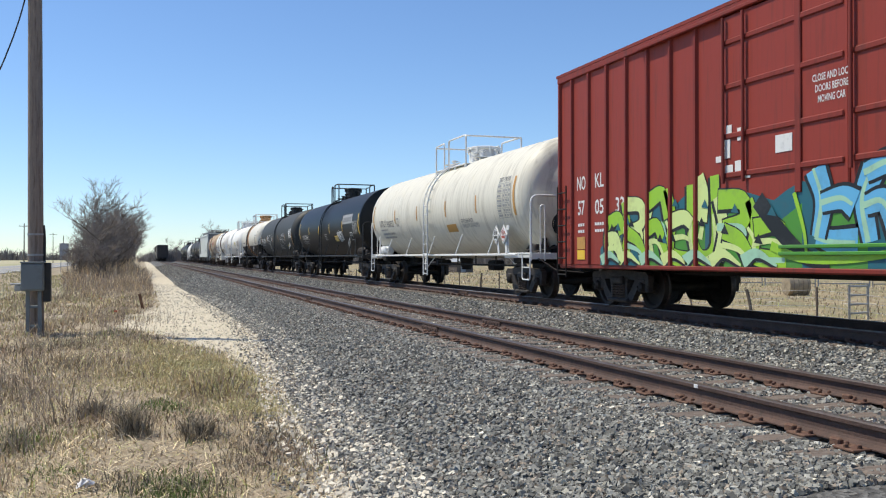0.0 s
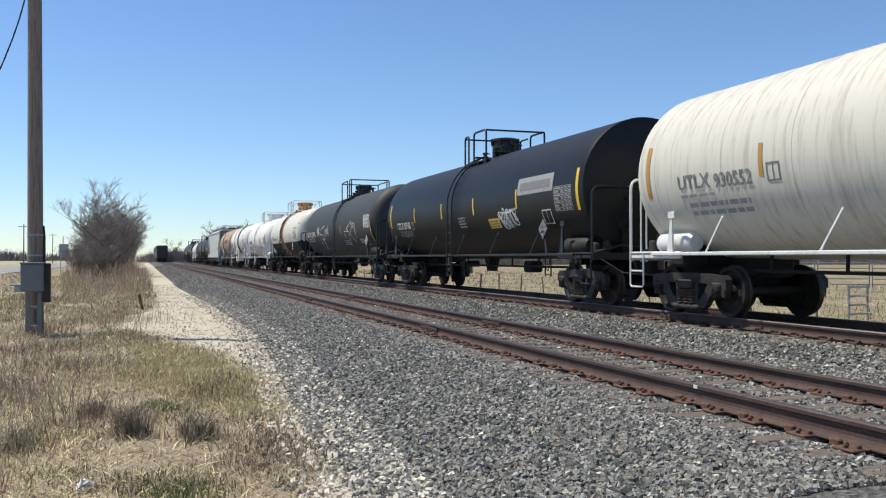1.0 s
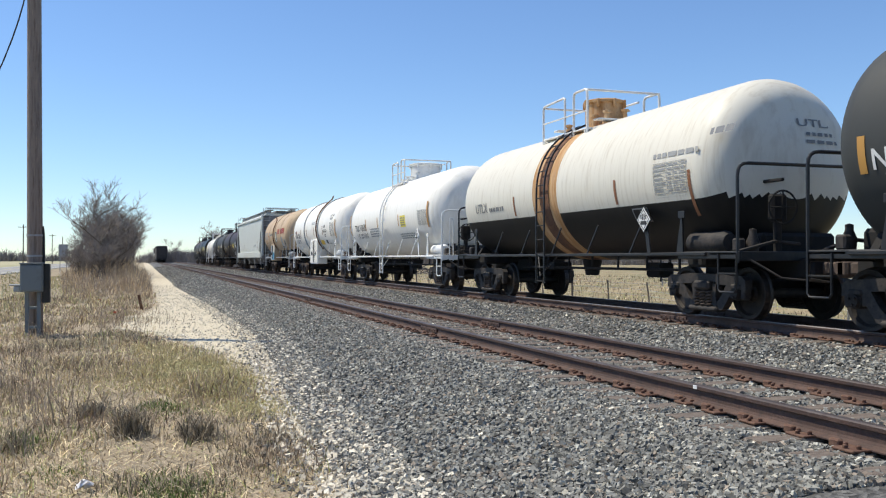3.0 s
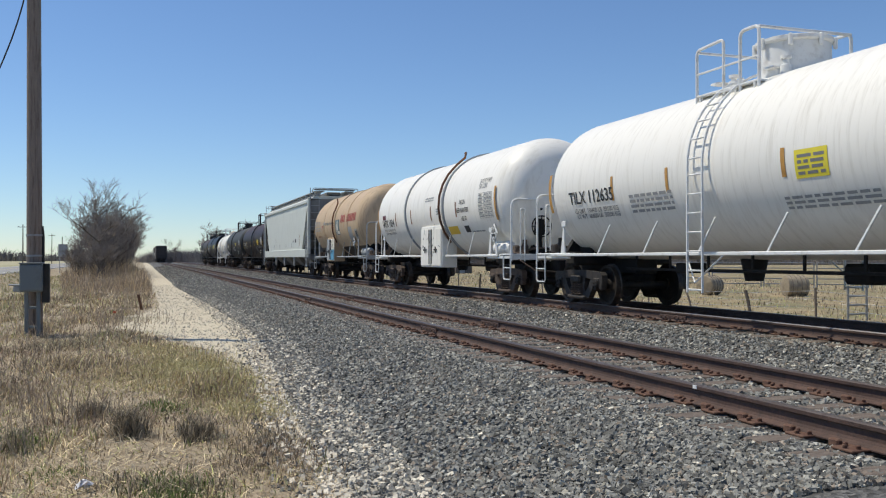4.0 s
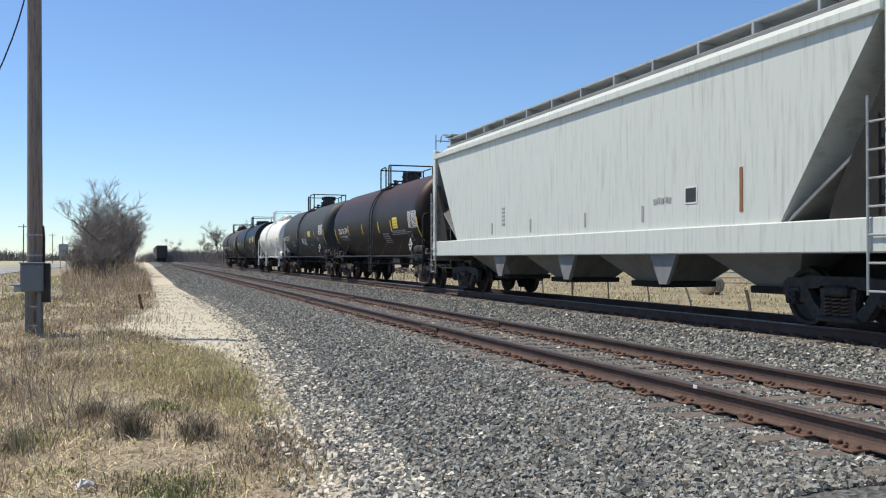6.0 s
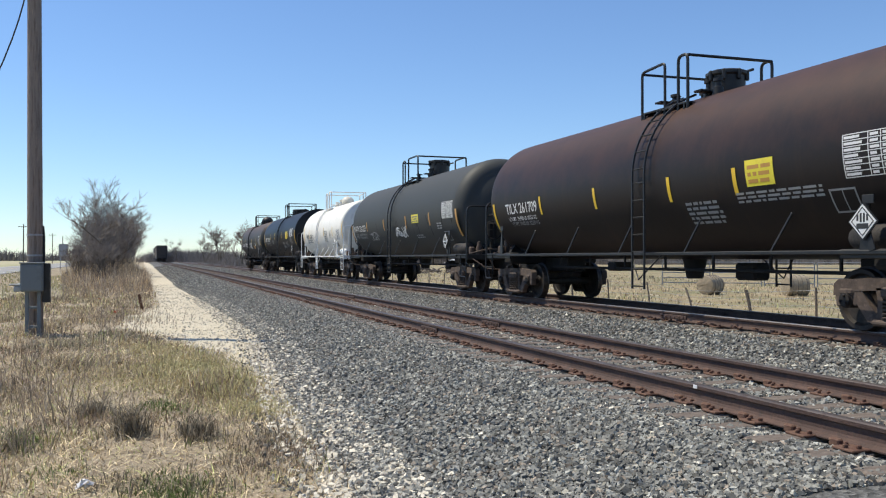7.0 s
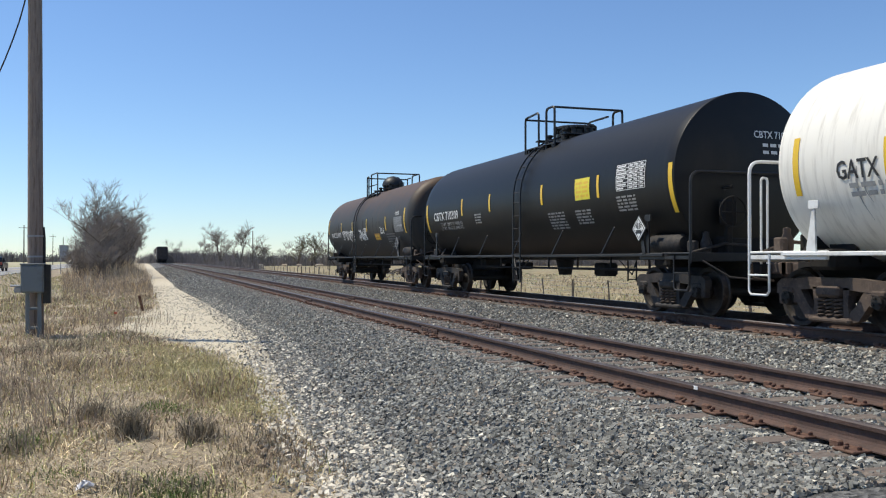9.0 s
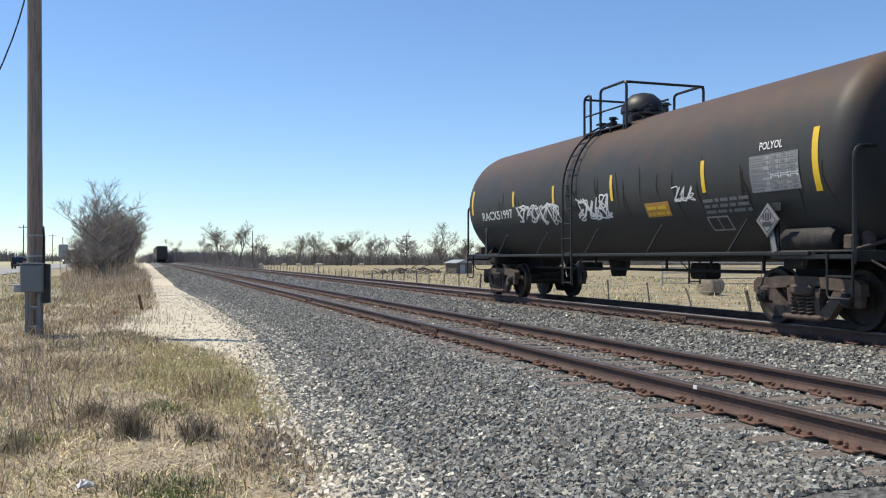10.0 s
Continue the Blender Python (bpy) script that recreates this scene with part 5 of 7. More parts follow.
# cream and black tank
lettering(T4, "UTLX", 5.0, 4.1, -11.5, 0.25, "grey_ink")
bars(T4, 3.95, 2.87, -11.5, 0.2, 1, "grey_ink", 31)
tapes(T4, ((-5.68, -31.2, -1.4), (-3.05, -18.0, -0.4), (2.2, -18, -0.4)), "brown_tape", 0.09)
table(T4, -4.53, -5.6, -14.5, 0.55, "pale_ink", 13)
bars(T4, -4.5, -6.0, 9, 0.16, 1, "pale_ink", 32)
framed(T4, -3.55, -4.1, -32.5, 0.27, "pale_ink")
placard(T4, -4.1, 1.75)
bars(T4, -6.2, -6.9, 18, 0.22, 1, "grey_ink", 14)
# bright white tank
tapes(T5, ((-5.68, -19.0, 12.6), (4.9 + 1.0, -19, 13)), "orange", 0.13)
tapes(T5, ((-2.1, -13.0, 2.5), (1.02, -12.9, 2.7), (3.02, -14.4, 3.1)), "orange", 0.09)
lettering(T5, "TILX 112635", 4.95, 3.0, -13.8, 0.26, "black_ink")
lettering(T5, "LD LMT  196400 LB  89100 KG", 4.8, 2.9, -21.5, 0.1, "grey_ink")
lettering(T5, "LT WT  66600 LB  30200 KG", 4.75, 2.9, -26.0, 0.1, "grey_ink")
bars(T5, 2.4, 0.9, -25, 0.4, 4, "pale_ink", 16)
plate(T5, -2.35, -3.02, -14.9, 0.41, "lemon", "grey_ink", 4)
table(T5, -4.59, -5.62, -15.1, 0.5, "pale_ink", 17)
bars(T5, -1.98, -3.87, -31.4, 0.24, 3, "pale_ink", 18)
placard(T5, -4.4, 1.8, bracket="white_trim")
# white gas tank
tapes(T6, ((-3.38, -13.2, 2.2), (-0.91, -13.3, 2.3), (1.36, -15.0, 2.0), (3.35, -14.9, 1.6)), "brown_tape", 0.09)
tapes(T6, ((-6.54, -21, 10.9), (5.9, -21, 11)), "orange", 0.1)
lettering(T6, "IAPX 1034", 5.21, 3.6, -14.9, 0.27, "black_ink")
lettering(T6, "LD LMT  182200 LB  82650 KG", 5.15, 3.65, -21.0, 0.09, "grey_ink")
lettering(T6, "LT WT  80800 LB  36650 KG", 5.1, 3.65, -25.5, 0.09, "grey_ink")
plate(T6, 5.18, 4.73, -5.1, 0.16, "maroon")
lettering(T6, "ARGON", -3.73, -4.21, -1.1, 0.13, "black_ink")
lettering(T6, "REFRIGERATED", -3.46, -4.47, -9.1, 0.13, "black_ink")
lettering(T6, "LIQUID", -3.77, -4.2, -17.5, 0.13, "black_ink")
lettering(T6, "DOT E 11803", -5.29, -6.16, 16.5, 0.12, "grey_ink")
lettering(T6, "SR 5250", -5.3, -5.93, 11.2, 0.12, "grey_ink")
table(T6, -5.31, -6.33, -17.4, 0.68, "pale_ink", 20)
plate(T6, -2.35, -3.23, -31.8, 0.26, "yellow")
plate(T6, -3.8, -4.19, -30.6, 0.21, "black_ink")
bars(T6, -0.3, -1.2, 8, 0.16, 2, "pale_ink", 22)
bars(T6, -1.5, -1.9, -8, 0.22, 3, "pale_ink", 23)
bars(T6, -4.3, -5.3, -31, 0.08, 1, "pale_ink", 24)
placard(T6, -6.2, 1.7, bracket="white_trim")
# tan gas tank
lettering(T7, "BIGX 1016", 4.72, 3.21, 1.4, 0.25, "pale_ink")
bars(T7, 4.6, 3.2, -8, 0.24, 2, "pale_ink", 25)
plate(T7, 2.82, 2.47, -4.7, 0.15, "red_ink", "tank_tan", 1)
plate(T7, 2.4, 2.06, 1.4, 0.16, "pale_ink")
lettering(T7, "ARGON REFRIGERATED LIQUID", 2.01, -0.06, 0.2, 0.13, "teal_ink")
LOGO = part("painted_emblem", T7[1].patch(Geo(), -1.4, -0.55, -17.8, 7.0, 0.007), MAT["teal_ink"], T7[0])
part("painted_emblem_stroke", T7[1].line(Geo(), [(-0.72, -15), (-0.95, 3), (-1.02, -14.5), (-1.28, -14.5)], 0.13, 0.010), MAT["tank_cream"], T7[0])
# two bold red words of the owner, as plain bars
for y0, y1, n in ((-1.7, -2.66, 3), (-2.93, -4.79, 7)):
    g = Geo()
    w = (y0 - y1) / n
    for k in range(n):
        T7[1].patch(g, y0 - w * k - w * 0.72, y0 - w * k, 1.0, 13.0, 0.008)
    part("painted_bars", g, MAT["red_ink"], T7[0])
plate(T7, -3.05, -3.85, -33.3, 0.75, "pale_ink")
plate(T7, -4.32, -4.82, -27.3, 0.44, "pale_ink")
plate(T7, -4.42, -4.72, -25, 0.3, "black_ink")
placard(T7, -3.95, 1.75)
bars(T7, 3.9, 3.2, -19, 0.14, 1, "brown_tape", 26)
bars(T7, 0.0, -0.2, -9, 0.4, 4, "brown_tape", 27)
tapes(T7, ((4.95, -16, -4), (2.0, -24, -14)), "orange", 0.08)
drips(T7, 22, 70, "rust_stain", 2)
# brown tank
tapes(T9, ((-6.53, -36.5, -4.5), (7.85, -32, -4)), "yellow", 0.12)
tapes(T9, ((-2.93, -19.9, -3.7), (-0.95, -19.9, -3.3), (1.98, -19.0, -2.8), (4.8, -18.6, -2.9)), "yellow", 0.1)
plate(T9, -3.23, -3.92, -15.8, 0.41, "lemon", "orange", 3)
table(T9, -5.41, -6.52, -17.1, 0.57, "white_ink", 28)
framed(T9, -5.01, -5.5, -35, 0.34, "pale_ink")
lettering(T9, "TILX 261709", 7.0, 5.0, -15.1, 0.25, "white_ink")
lettering(T9, "LD LMT  191900 LB  87050 KG", 6.9, 5.15, -22.0, 0.1, "white_ink")
lettering(T9, "LT WT  71100 LB  32250 KG", 6.8, 5.1, -27.0, 0.1, "pale_ink")
bars(T9, -1.37, -2.38, -37, 0.46, 5, "pale_ink", 30)
bars(T9, -2.9, -4.9, -25, 0.2, 3, "pale_ink", 33)
placard(T9, -5.75, 1.5)
# slate tank with scribbles
tapes(T10, ((-6.45, -33.3, -1.3), (7.3, -30, -2)), "orange", 0.14)
tapes(T10, ((-3.82, -16.8, -1.0), (-1.1, -17.1, -0.6), (1.92, -16.7, -0.7), (4.63, -15.3, -1.0)), "orange", 0.1)
lettering(T10, "NATX 231327", 6.9, 4.84, -14.4, 0.25, "white_ink")
lettering(T10, "LD LMT  186600 LB  84600 KG", 6.7, 4.9, -21.5, 0.1, "pale_ink")
lettering(T10, "LT WT  76100 LB  34500 KG", 6.7, 4.9, -26.5, 0.1, "pale_ink")
plate(T10, -1.85, -2.64, -11.3, 0.29, "lemon", "grey_ink", 3)
table(T10, -5.15, -6.17, -10.2, 0.5, "white_ink", 35)
framed(T10, -5.0, -5.4, -38, 0.32, "pale_ink")
scrawl(T10, 0.5, -1.0, -28, 0.35, "white_ink", 36)
scrawl(T10, 4.2, 3.1, -30, 0.3, "pale_ink", 37, 0.025, 3)
bars(T10, -4.5, -5.0, -22, 0.24, 3, "pale_ink", 38)
bars(T10, -2.0, -2.8, -32, 0.16, 2, "pale_ink", 39)
placard(T10, -5.5, 1.55)
drips(T10, 16, 71, "under", 0)
# sooty white tank
tapes(T11, ((-3.16, -11.3, 7.4), (-0.72, -10.8, 6.8), (1.51, -10.8, 6.0), (3.85, -13.1, 6.6)), "yellow", 0.1)
tapes(T11, ((-5.66, -19.5, 14.3), (5.68, -19, 14)), "yellow", 0.13)
lettering(T11, "GATX", 4.82, 4.0, -12.2, 0.25, "black_ink")
lettering(T11, "65167", 3.65, 2.8, -13.1, 0.25, "grey_ink")
bars(T11, 4.6, 2.9, -22, 0.24, 2, "pale_ink", 40)
table(T11, -4.21, -4.95, -19.6, 0.5, "white_ink", 41, back="grey_ink")
plate(T11, -3.66, -4.07, -34, 0.24, "grey_ink")
bars(T11, -0.86, -1.72, -22.5, 0.62, 7, "pale_ink", 42)
placard(T11, -4.05, 1.75, bracket="white_trim")
drips(T11, 24, 72, "pale_ink", 2)
# clean black tank
tapes(T12, ((-7.07, -26.1, 7.8), (7.28, -24.3, 9.3)), "yellow", 0.13)
tapes(T12, ((-4.39, -9.2, 8.3), (-1.64, -8.7, 8.6), (1.7, -8.3, 9.1), (3.91, -8.7, 9.3)), "yellow", 0.1)
plate(T12, -3.36, -4.03, -9.2, 0.46, "lemon", "yellow", 4)
table(T12, -5.16, -6.22, -6.2, 0.5, "white_ink", 43)
lettering(T12, "CBTX 710309", 6.56, 4.26, -11.1, 0.25, "white_ink")
lettering(T12, "LD LMT  208000 LB  94300 KG", 6.0, 4.0, -18.0, 0.1, "pale_ink")
lettering(T12, "LT WT  78100 LB  35400 KG", 6.0, 4.0, -23.0, 0.1, "pale_ink")
bars(T12, -1.86, -2.71, -32, 0.44, 6, "pale_ink", 45)
bars(T12, -3.24, -3.95, -29, 0.35, 5, "pale_ink", 46)
bars(T12, -5.12, -5.83, -21.5, 0.33, 5, "pale_ink", 47)
bars(T12, 2.9, 2.4, -19, 0.3, 4, "pale_ink", 48)
placard(T12, -6.0, 1.6)
# last tank
tapes(T13, ((-6.36, -20.2, 13.9), (7.29, -9.6, 16.1)), "yellow", 0.12)
tapes(T13, ((-3.71, -14.0, 6.1), (-0.62, -12.2, 7.3), (2.05, -8.1, 6.9), (4.37, -6.6, 7.9)), "yellow", 0.1)
lettering(T13, "RACX51997", 6.6, 4.49, -16.6, 0.22, "white_ink")
lettering(T13, "POLYOL", -5.16, -5.68, 6.1, 0.12, "white_ink")
table(T13, -4.94, -6.02, -17.5, 0.55, "grey_ink", 49, back="pale_ink")
plate(T13, -5.4, -6.0, -10.5, 0.07, "white_ink")
plate(T13, -1.77, -2.57, -27.3, 0.28, "orange", "yellow", 2)
scrawl(T13, 4.16, 2.91, -21.8, 0.37, "white_ink", 50)
scrawl(T13, 2.87, 1.84, -26, 0.45, "white_ink", 51)
scrawl(T13, 0.89, -0.51, -23.9, 0.42, "white_ink", 52, 0.035, 6)
scrawl(T13, -2.8, -3.4, -18, 0.25, "white_ink", 53, 0.02, 3)
framed(T13, -3.55, -4.1, -40.3, 0.26, "pale_ink")
bars(T13, -3.6, -4.8, -28, 0.3, 3, "grey_ink", 54)
placard(T13, -5.35, 1.6, bracket="grey_ink", face="grey_ink")
drips(T13, 34, 73, "under", 12)


def head_writing(tank, text, ink, seed, rise=0.68):
    """Reporting mark and small print on the dished end that faces along the track."""
    car, sh, L, T, dish = tank

    def put(x, z):
        return Vector((x, -T + dish * (x * x + (z - sh.zc) ** 2) - 0.012, z))

    z0 = sh.zc + rise
    part("lettering", write_on(Geo(), lambda u, v: put(0.02 + u, z0 + v), text, 0.95, 0.13), MAT[ink], car)
    rnd = random.Random(seed)
    g = Geo()
    for k in range(2):
        x = 0.2
        while x < 0.9:
            w = rnd.uniform(0.06, 0.2)
            zz = z0 - 0.16 - 0.13 * k
            g.add([put(x, zz), put(x + w, zz), put(x + w, zz + 0.06), put(x, zz + 0.06)], [(0, 1, 2, 3)])
            x += w + 0.05
    part("small_print", g, MAT[ink], car)


for tank, text, ink in ((T1, "UTLX 930552", "grey_ink"), (T2, "CTCX 207183", "pale_ink"), (T3, "NATX 252945", "pale_ink"), (T4, "UTLX", "grey_ink"), (T5, "TILX 112635", "black_ink"), (T6, "IAPX 1034", "black_ink"),
                        (T9, "TILX 261709", "pale_ink"), (T10, "NATX 231327", "pale_ink"), (T11, "GATX 65167", "black_ink"), (T12, "CBTX 710309", "white_ink"), (T13, "RACX51997", "pale_ink")):
    head_writing(tank, text, ink, len(text), 0.36 if tank is T6 else 0.68)


def cabinet(tank, y0, y1, z0, z1, mat, door_mats, seed):
    """Valve cabinet slung on the car's side, with two doors."""
    car, y0, y1 = tank[0], tank[1].y(y0), tank[1].y(y1)
    x = -1.62
    body = part("valve_cabinet", Geo().box((x + 0.28, (y0 + y1) / 2, (z0 + z1) / 2), (0.5, y0 - y1, z1 - z0), 0.015), MAT[mat], car)
    m = (y0 + y1) / 2
    for k, (a, b) in enumerate(((y0 - 0.05, m + 0.06), (m - 0.06, y1 + 0.05))):
        d = part("cabinet_door", Geo().box((x + 0.015, (a + b) / 2, (z0 + z1) / 2 + (0 if k < 0 else -0.02)), (0.03, a - b, z1 - z0 - 0.14), 0.008), MAT[door_mats[k]], car)
        part("lock_bar", Geo().tube([(x - 0.012, b + 0.06 if k == 0 else a - 0.06, z0 + 0.1), (x - 0.012, b + 0.06 if k == 0 else a - 0.06, z1 - 0.1)], 0.016, 6), MAT["black_trim"], car)
        part("handle", Geo().box((x - 0.02, (a + b) / 2, (z0 + z1) / 2 - 0.1), (0.03, 0.28, 0.05), 0.01).box((x - 0.02, (a + b) / 2, (z0 + z1) / 2 - 0.1), (0.03, 0.05, 0.2), 0.01), MAT["black_trim"], car)
    rnd = random.Random(seed)
    g = Geo()
    for i in range(16):
        p = (rnd.uniform(y1 + 0.2, y0 - 0.2), rnd.uniform(z0 + 0.4, z1 - 0.1))
        q = (p[0] + rnd.uniform(-0.18, 0.18), p[1] + rnd.uniform(-0.2, 0.2))
        g.beam((x - 0.006, *p), (x - 0.006, *q), 0.02, 0.006)
    part("graffiti_tag", g, MAT["grey_ink"], car)


cabinet(T6, 0.25, -1.96, 0.74, 2.05, "tank_white", ("tank_white", "tank_white_dirty"), 61)
MAT["blue_patch"] = material("pale_blue_patch_paint", (0.09, 0.30, 0.46), 0.55, 0.0, (((0.18, 0.3, 0.36), 0.5, 0.75, 1.0),), scale=4)
cabinet(T7, 1.7, -0.1, 0.88, 2.04, "tank_tan", ("grey_trim", "tank_cream"), 62)
part("patch_panel", Geo().box((-1.636, 0.36, 1.2), (0.008, 0.8, 0.5)), MAT["blue_patch"], T7[0])
for tank, y, a0, a1, mat in ((T6, -1.95, 62, -40, "rust"), (T7, -0.1, 36, -30, "rust")):
    sh = tank[1]
    pts = [sh.at(y + 0.35, a0 + 6, 0.22), sh.at(y + 0.15, a0 + 5, 0.24), sh.at(y, a0, 0.12)] + [sh.at(y - 0.05 * k / 8, a0 + (a1 - a0) * k / 8, 0.075) for k in range(1, 9)]
    part("vent_pipe", Geo().tube(pts, 0.036, 8), MAT[mat], tank[0], smooth=True)


# writing and painted letters on the boxcar's flank
def flank(u0, z0, x=-1.507):
    return lambda u, v: Vector((x, u0 - u, z0 + v))


bx = BOX[0]
for text, y0, y1, z, h in (("NO", 7.6, 7.2, 2.47, 0.29), ("KL", 6.8, 6.42, 2.48, 0.29), ("57", 7.56, 7.24, 1.94, 0.3), ("05", 6.79, 6.42, 1.93, 0.3), ("33", 5.95, 5.6, 1.92, 0.3)):
    part("lettering", write_on(Geo(), flank(y0, z), text, y0 - y1, h), MAT["white_ink"], bx)
for text, z in (("CLOSE AND LOCK", 3.46), ("DOORS BEFORE", 3.31), ("MOVING CAR", 3.16)):
    w = 0.052 * len(text)
    part("lettering", write_on(Geo(), flank(-0.02 + w / 2, z, -1.58), text, w, 0.1), MAT["white_ink"], bx)
g = Geo()
rnd = random.Random(77)
for y0, z0, n in ((6.75, 1.72, 4), (6.75, 1.58, 4), (7.5, 1.72, 3), (7.5, 1.58, 3)):
    for k in range(n):
        g.box((-1.506, y0 - 0.1 * k, z0), (0.006, 0.07, 0.06))
part("small_print", g, MAT["white_ink"], bx)
part("notice_plate", Geo().box((-1.508, 7.4, 1.08), (0.012, 0.34, 0.2), 0.003), MAT["yellow"], bx)
part("notice_plate", Geo().box((-1.508, 7.4, 1.33), (0.01, 0.36, 0.26), 0.003), MAT["orange"], bx)
part("paper_notice", Geo().box((-1.58, 0.93, 2.69), (0.008, 0.36, 0.26), 0.002), MAT["white_ink"], bx)
for yy, zz, ww, hh in ((2.55, 2.62, 0.2, 0.1), (2.25, 2.75, 0.16, 0.3), (2.2, 2.4, 0.2, 0.18), (1.95, 2.45, 0.2, 0.18), (1.9, 2.95, 0.18, 0.2), (1.75, 2.3, 0.14, 0.1), (2.2, 3.05, 0.14, 0.15)):
    part("paper_notice", Geo().box((-1.585 if yy < 2.43 else -1.51, yy, zz), (0.008, ww, hh), 0.002), MAT["white_ink"], bx)
for key, col in (("g_lime", (0.30, 0.56, 0.03)), ("g_pale", (0.62, 0.74, 0.28)), ("g_green", (0.07, 0.27, 0.03)), ("g_teal", (0.015, 0.12, 0.16)), ("g_sky", (0.12, 0.42, 0.68)), ("g_black", (0.008, 0.009, 0.01)), ("g_violet", (0.07, 0.06, 0.32)), ("g_mint", (0.35, 0.6, 0.42))):
    MAT[key] = material("spray_" + key[2:], col, 0.5, 0.0, ((tuple(c * 0.65 + 0.03 for c in col), 0.5, 0.75, 1.0),), scale=3)


def spray(poly, key, x, parent=bx):
    """One sprayed shape, following the flank over posts and doors in thin paint."""
    part("graffiti_shape", Geo().prism(poly, x - 0.001, x), MAT[key], parent)


def ribbon(pts, w0, w1, key, x):
    """One sweep of the can: a band that widens or narrows along its curve."""
    run = curved(pts)
    g, vs = Geo(), []
    for i, p in enumerate(run):
        d = (run[min(i + 1, len(run) - 1)] - run[max(i - 1, 0)]).normalized()
        w = (w0 + (w1 - w0) * i / (len(run) - 1)) / 2
        vs += [(x, p.x - d.y * w, max(p.y + d.x * w, 0.87)), (x, p.x + d.y * w, max(p.y - d.x * w, 0.87))]
    g.add(vs, [(2 * i, 2 * i + 1, 2 * i + 3, 2 * i + 2) for i in range(len(run) - 1)])
    part("graffiti_shape", g, MAT[key], bx)


def letter_shapes():
    rnd = random.Random(5)
    z_lo = 0.87
    # backing cloud: teal mist above, fading greens, deep blue at the door
    top = [(6.55 - 0.3 * k, 1.98 + 0.1 * math.sin(1.3 * k) + rnd.uniform(-0.05, 0.08)) for k in range(30)]
    top = [(y, min(z, 1.8 - 0.75 * (y - 5.75)) if y > 5.75 else z) for y, z in top]
    for k, ((ya, za), (yb, zb)) in enumerate(zip(top, top[1:])):
        xx = -1.5085 if ya > 2.43 else -1.580
        spray([(ya, z_lo), (yb, z_lo), (yb, zb), (ya, za)], "g_teal" if ya > 0.1 else "g_green", xx)
        if ya < 5.6:
            spray([(ya, z_lo), (yb, z_lo), (yb, zb - 0.32 + 0.06 * math.sin(k)), (ya, za - 0.32 + 0.06 * math.sin(k - 1))], "g_green" if k % 4 else "g_teal", xx - 0.0012)
    # letters: each a few curved sweeps (places within the letter), outline first, then body, then a pale heart
    forms = (((( 0.0, 0.0), (0.08, 0.55), (-0.05, 0.95)), ((0.05, 0.9), (-0.3, 1.0), (-0.42, 0.62)), ((0.05, 0.48), (-0.2, 0.5), (-0.4, 0.0))),
             (((0.1, 0.0), (0.0, 0.5), (0.12, 1.0)), ((0.1, 0.95), (-0.35, 0.9), (-0.38, 0.6), (0.0, 0.5)), ((0.0, 0.45), (-0.3, 0.3), (-0.5, -0.02))),
             (((0.12, 0.1), (-0.1, 0.02), (-0.45, 0.0)), ((0.1, 0.08), (0.02, 0.6), (0.14, 1.04)), ((0.05, 0.55), (-0.25, 0.6), (-0.42, 0.5))),
             (((0.1, 1.0), (0.08, 0.3), (-0.12, 0.02), (-0.38, 0.2), (-0.36, 1.08)), ((-0.1, 0.5), (-0.14, 0.85), (-0.06, 1.1))))
    spans = ((6.25, 0.86, 0.80, 0), (5.55, 0.98, 1.12, 1), (4.75, 1.0, 1.18, 0), (4.0, 1.0, 1.22, 2), (3.3, 1.05, 1.28, 3), (2.45, 1.0, 1.02, 1), (1.62, 1.05, 0.88, 2))
    for n, (y0, wide, tall, f) in enumerate(spans):
        x = -1.512 if y0 > 2.9 else -1.584
        for q, sweep in enumerate(forms[f]):
            pts = [(y0 + a * wide * 1.35 - 0.1, z_lo + 0.12 + b * tall) for a, b in sweep]
            w0, w1 = rnd.uniform(0.26, 0.34), rnd.uniform(0.16, 0.26)
            d = 0.003 * q
            ribbon([(a + 0.02, b - 0.02) for a, b in pts], w0 + 0.09, w1 + 0.09, "g_black", x - d)
            ribbon(pts, w0, w1, ("g_lime", "g_lime", "g_pale", "g_lime", "g_lime", "g_pale", "g_lime")[(n + q) % 7], x - d - 0.001)
            half = [(a + 0.03, z_lo + 0.1 + (b - z_lo - 0.1) * 0.55) for a, b in pts]
            ribbon(half, w0 * 0.4, w1 * 0.3, "g_pale" if (n + q) % 3 else "g_mint", x - d - 0.002)
        # a thrown-out foot with its black shadow
        ft = [(y0 + 0.25, z_lo + 0.08), (y0 - 0.1, z_lo + 0.22), (y0 - 0.55, z_lo + 0.03)]
        ribbon([(a, b - 0.03) for a, b in ft], 0.3, 0.08, "g_black", x - 0.0105)
        ribbon(ft, 0.24, 0.04, "g_pale" if n % 2 else "g_mint", x - 0.0115)
        for j in range(2):
            yy, zz = y0 - rnd.uniform(0.0, 0.5), z_lo + rnd.uniform(0.35, 0.9) * tall
            spray([(yy, zz), (yy - 0.1, zz + 0.13), (yy - 0.2, zz - 0.03)], ("g_black", "g_teal")[j], x - 0.0125)
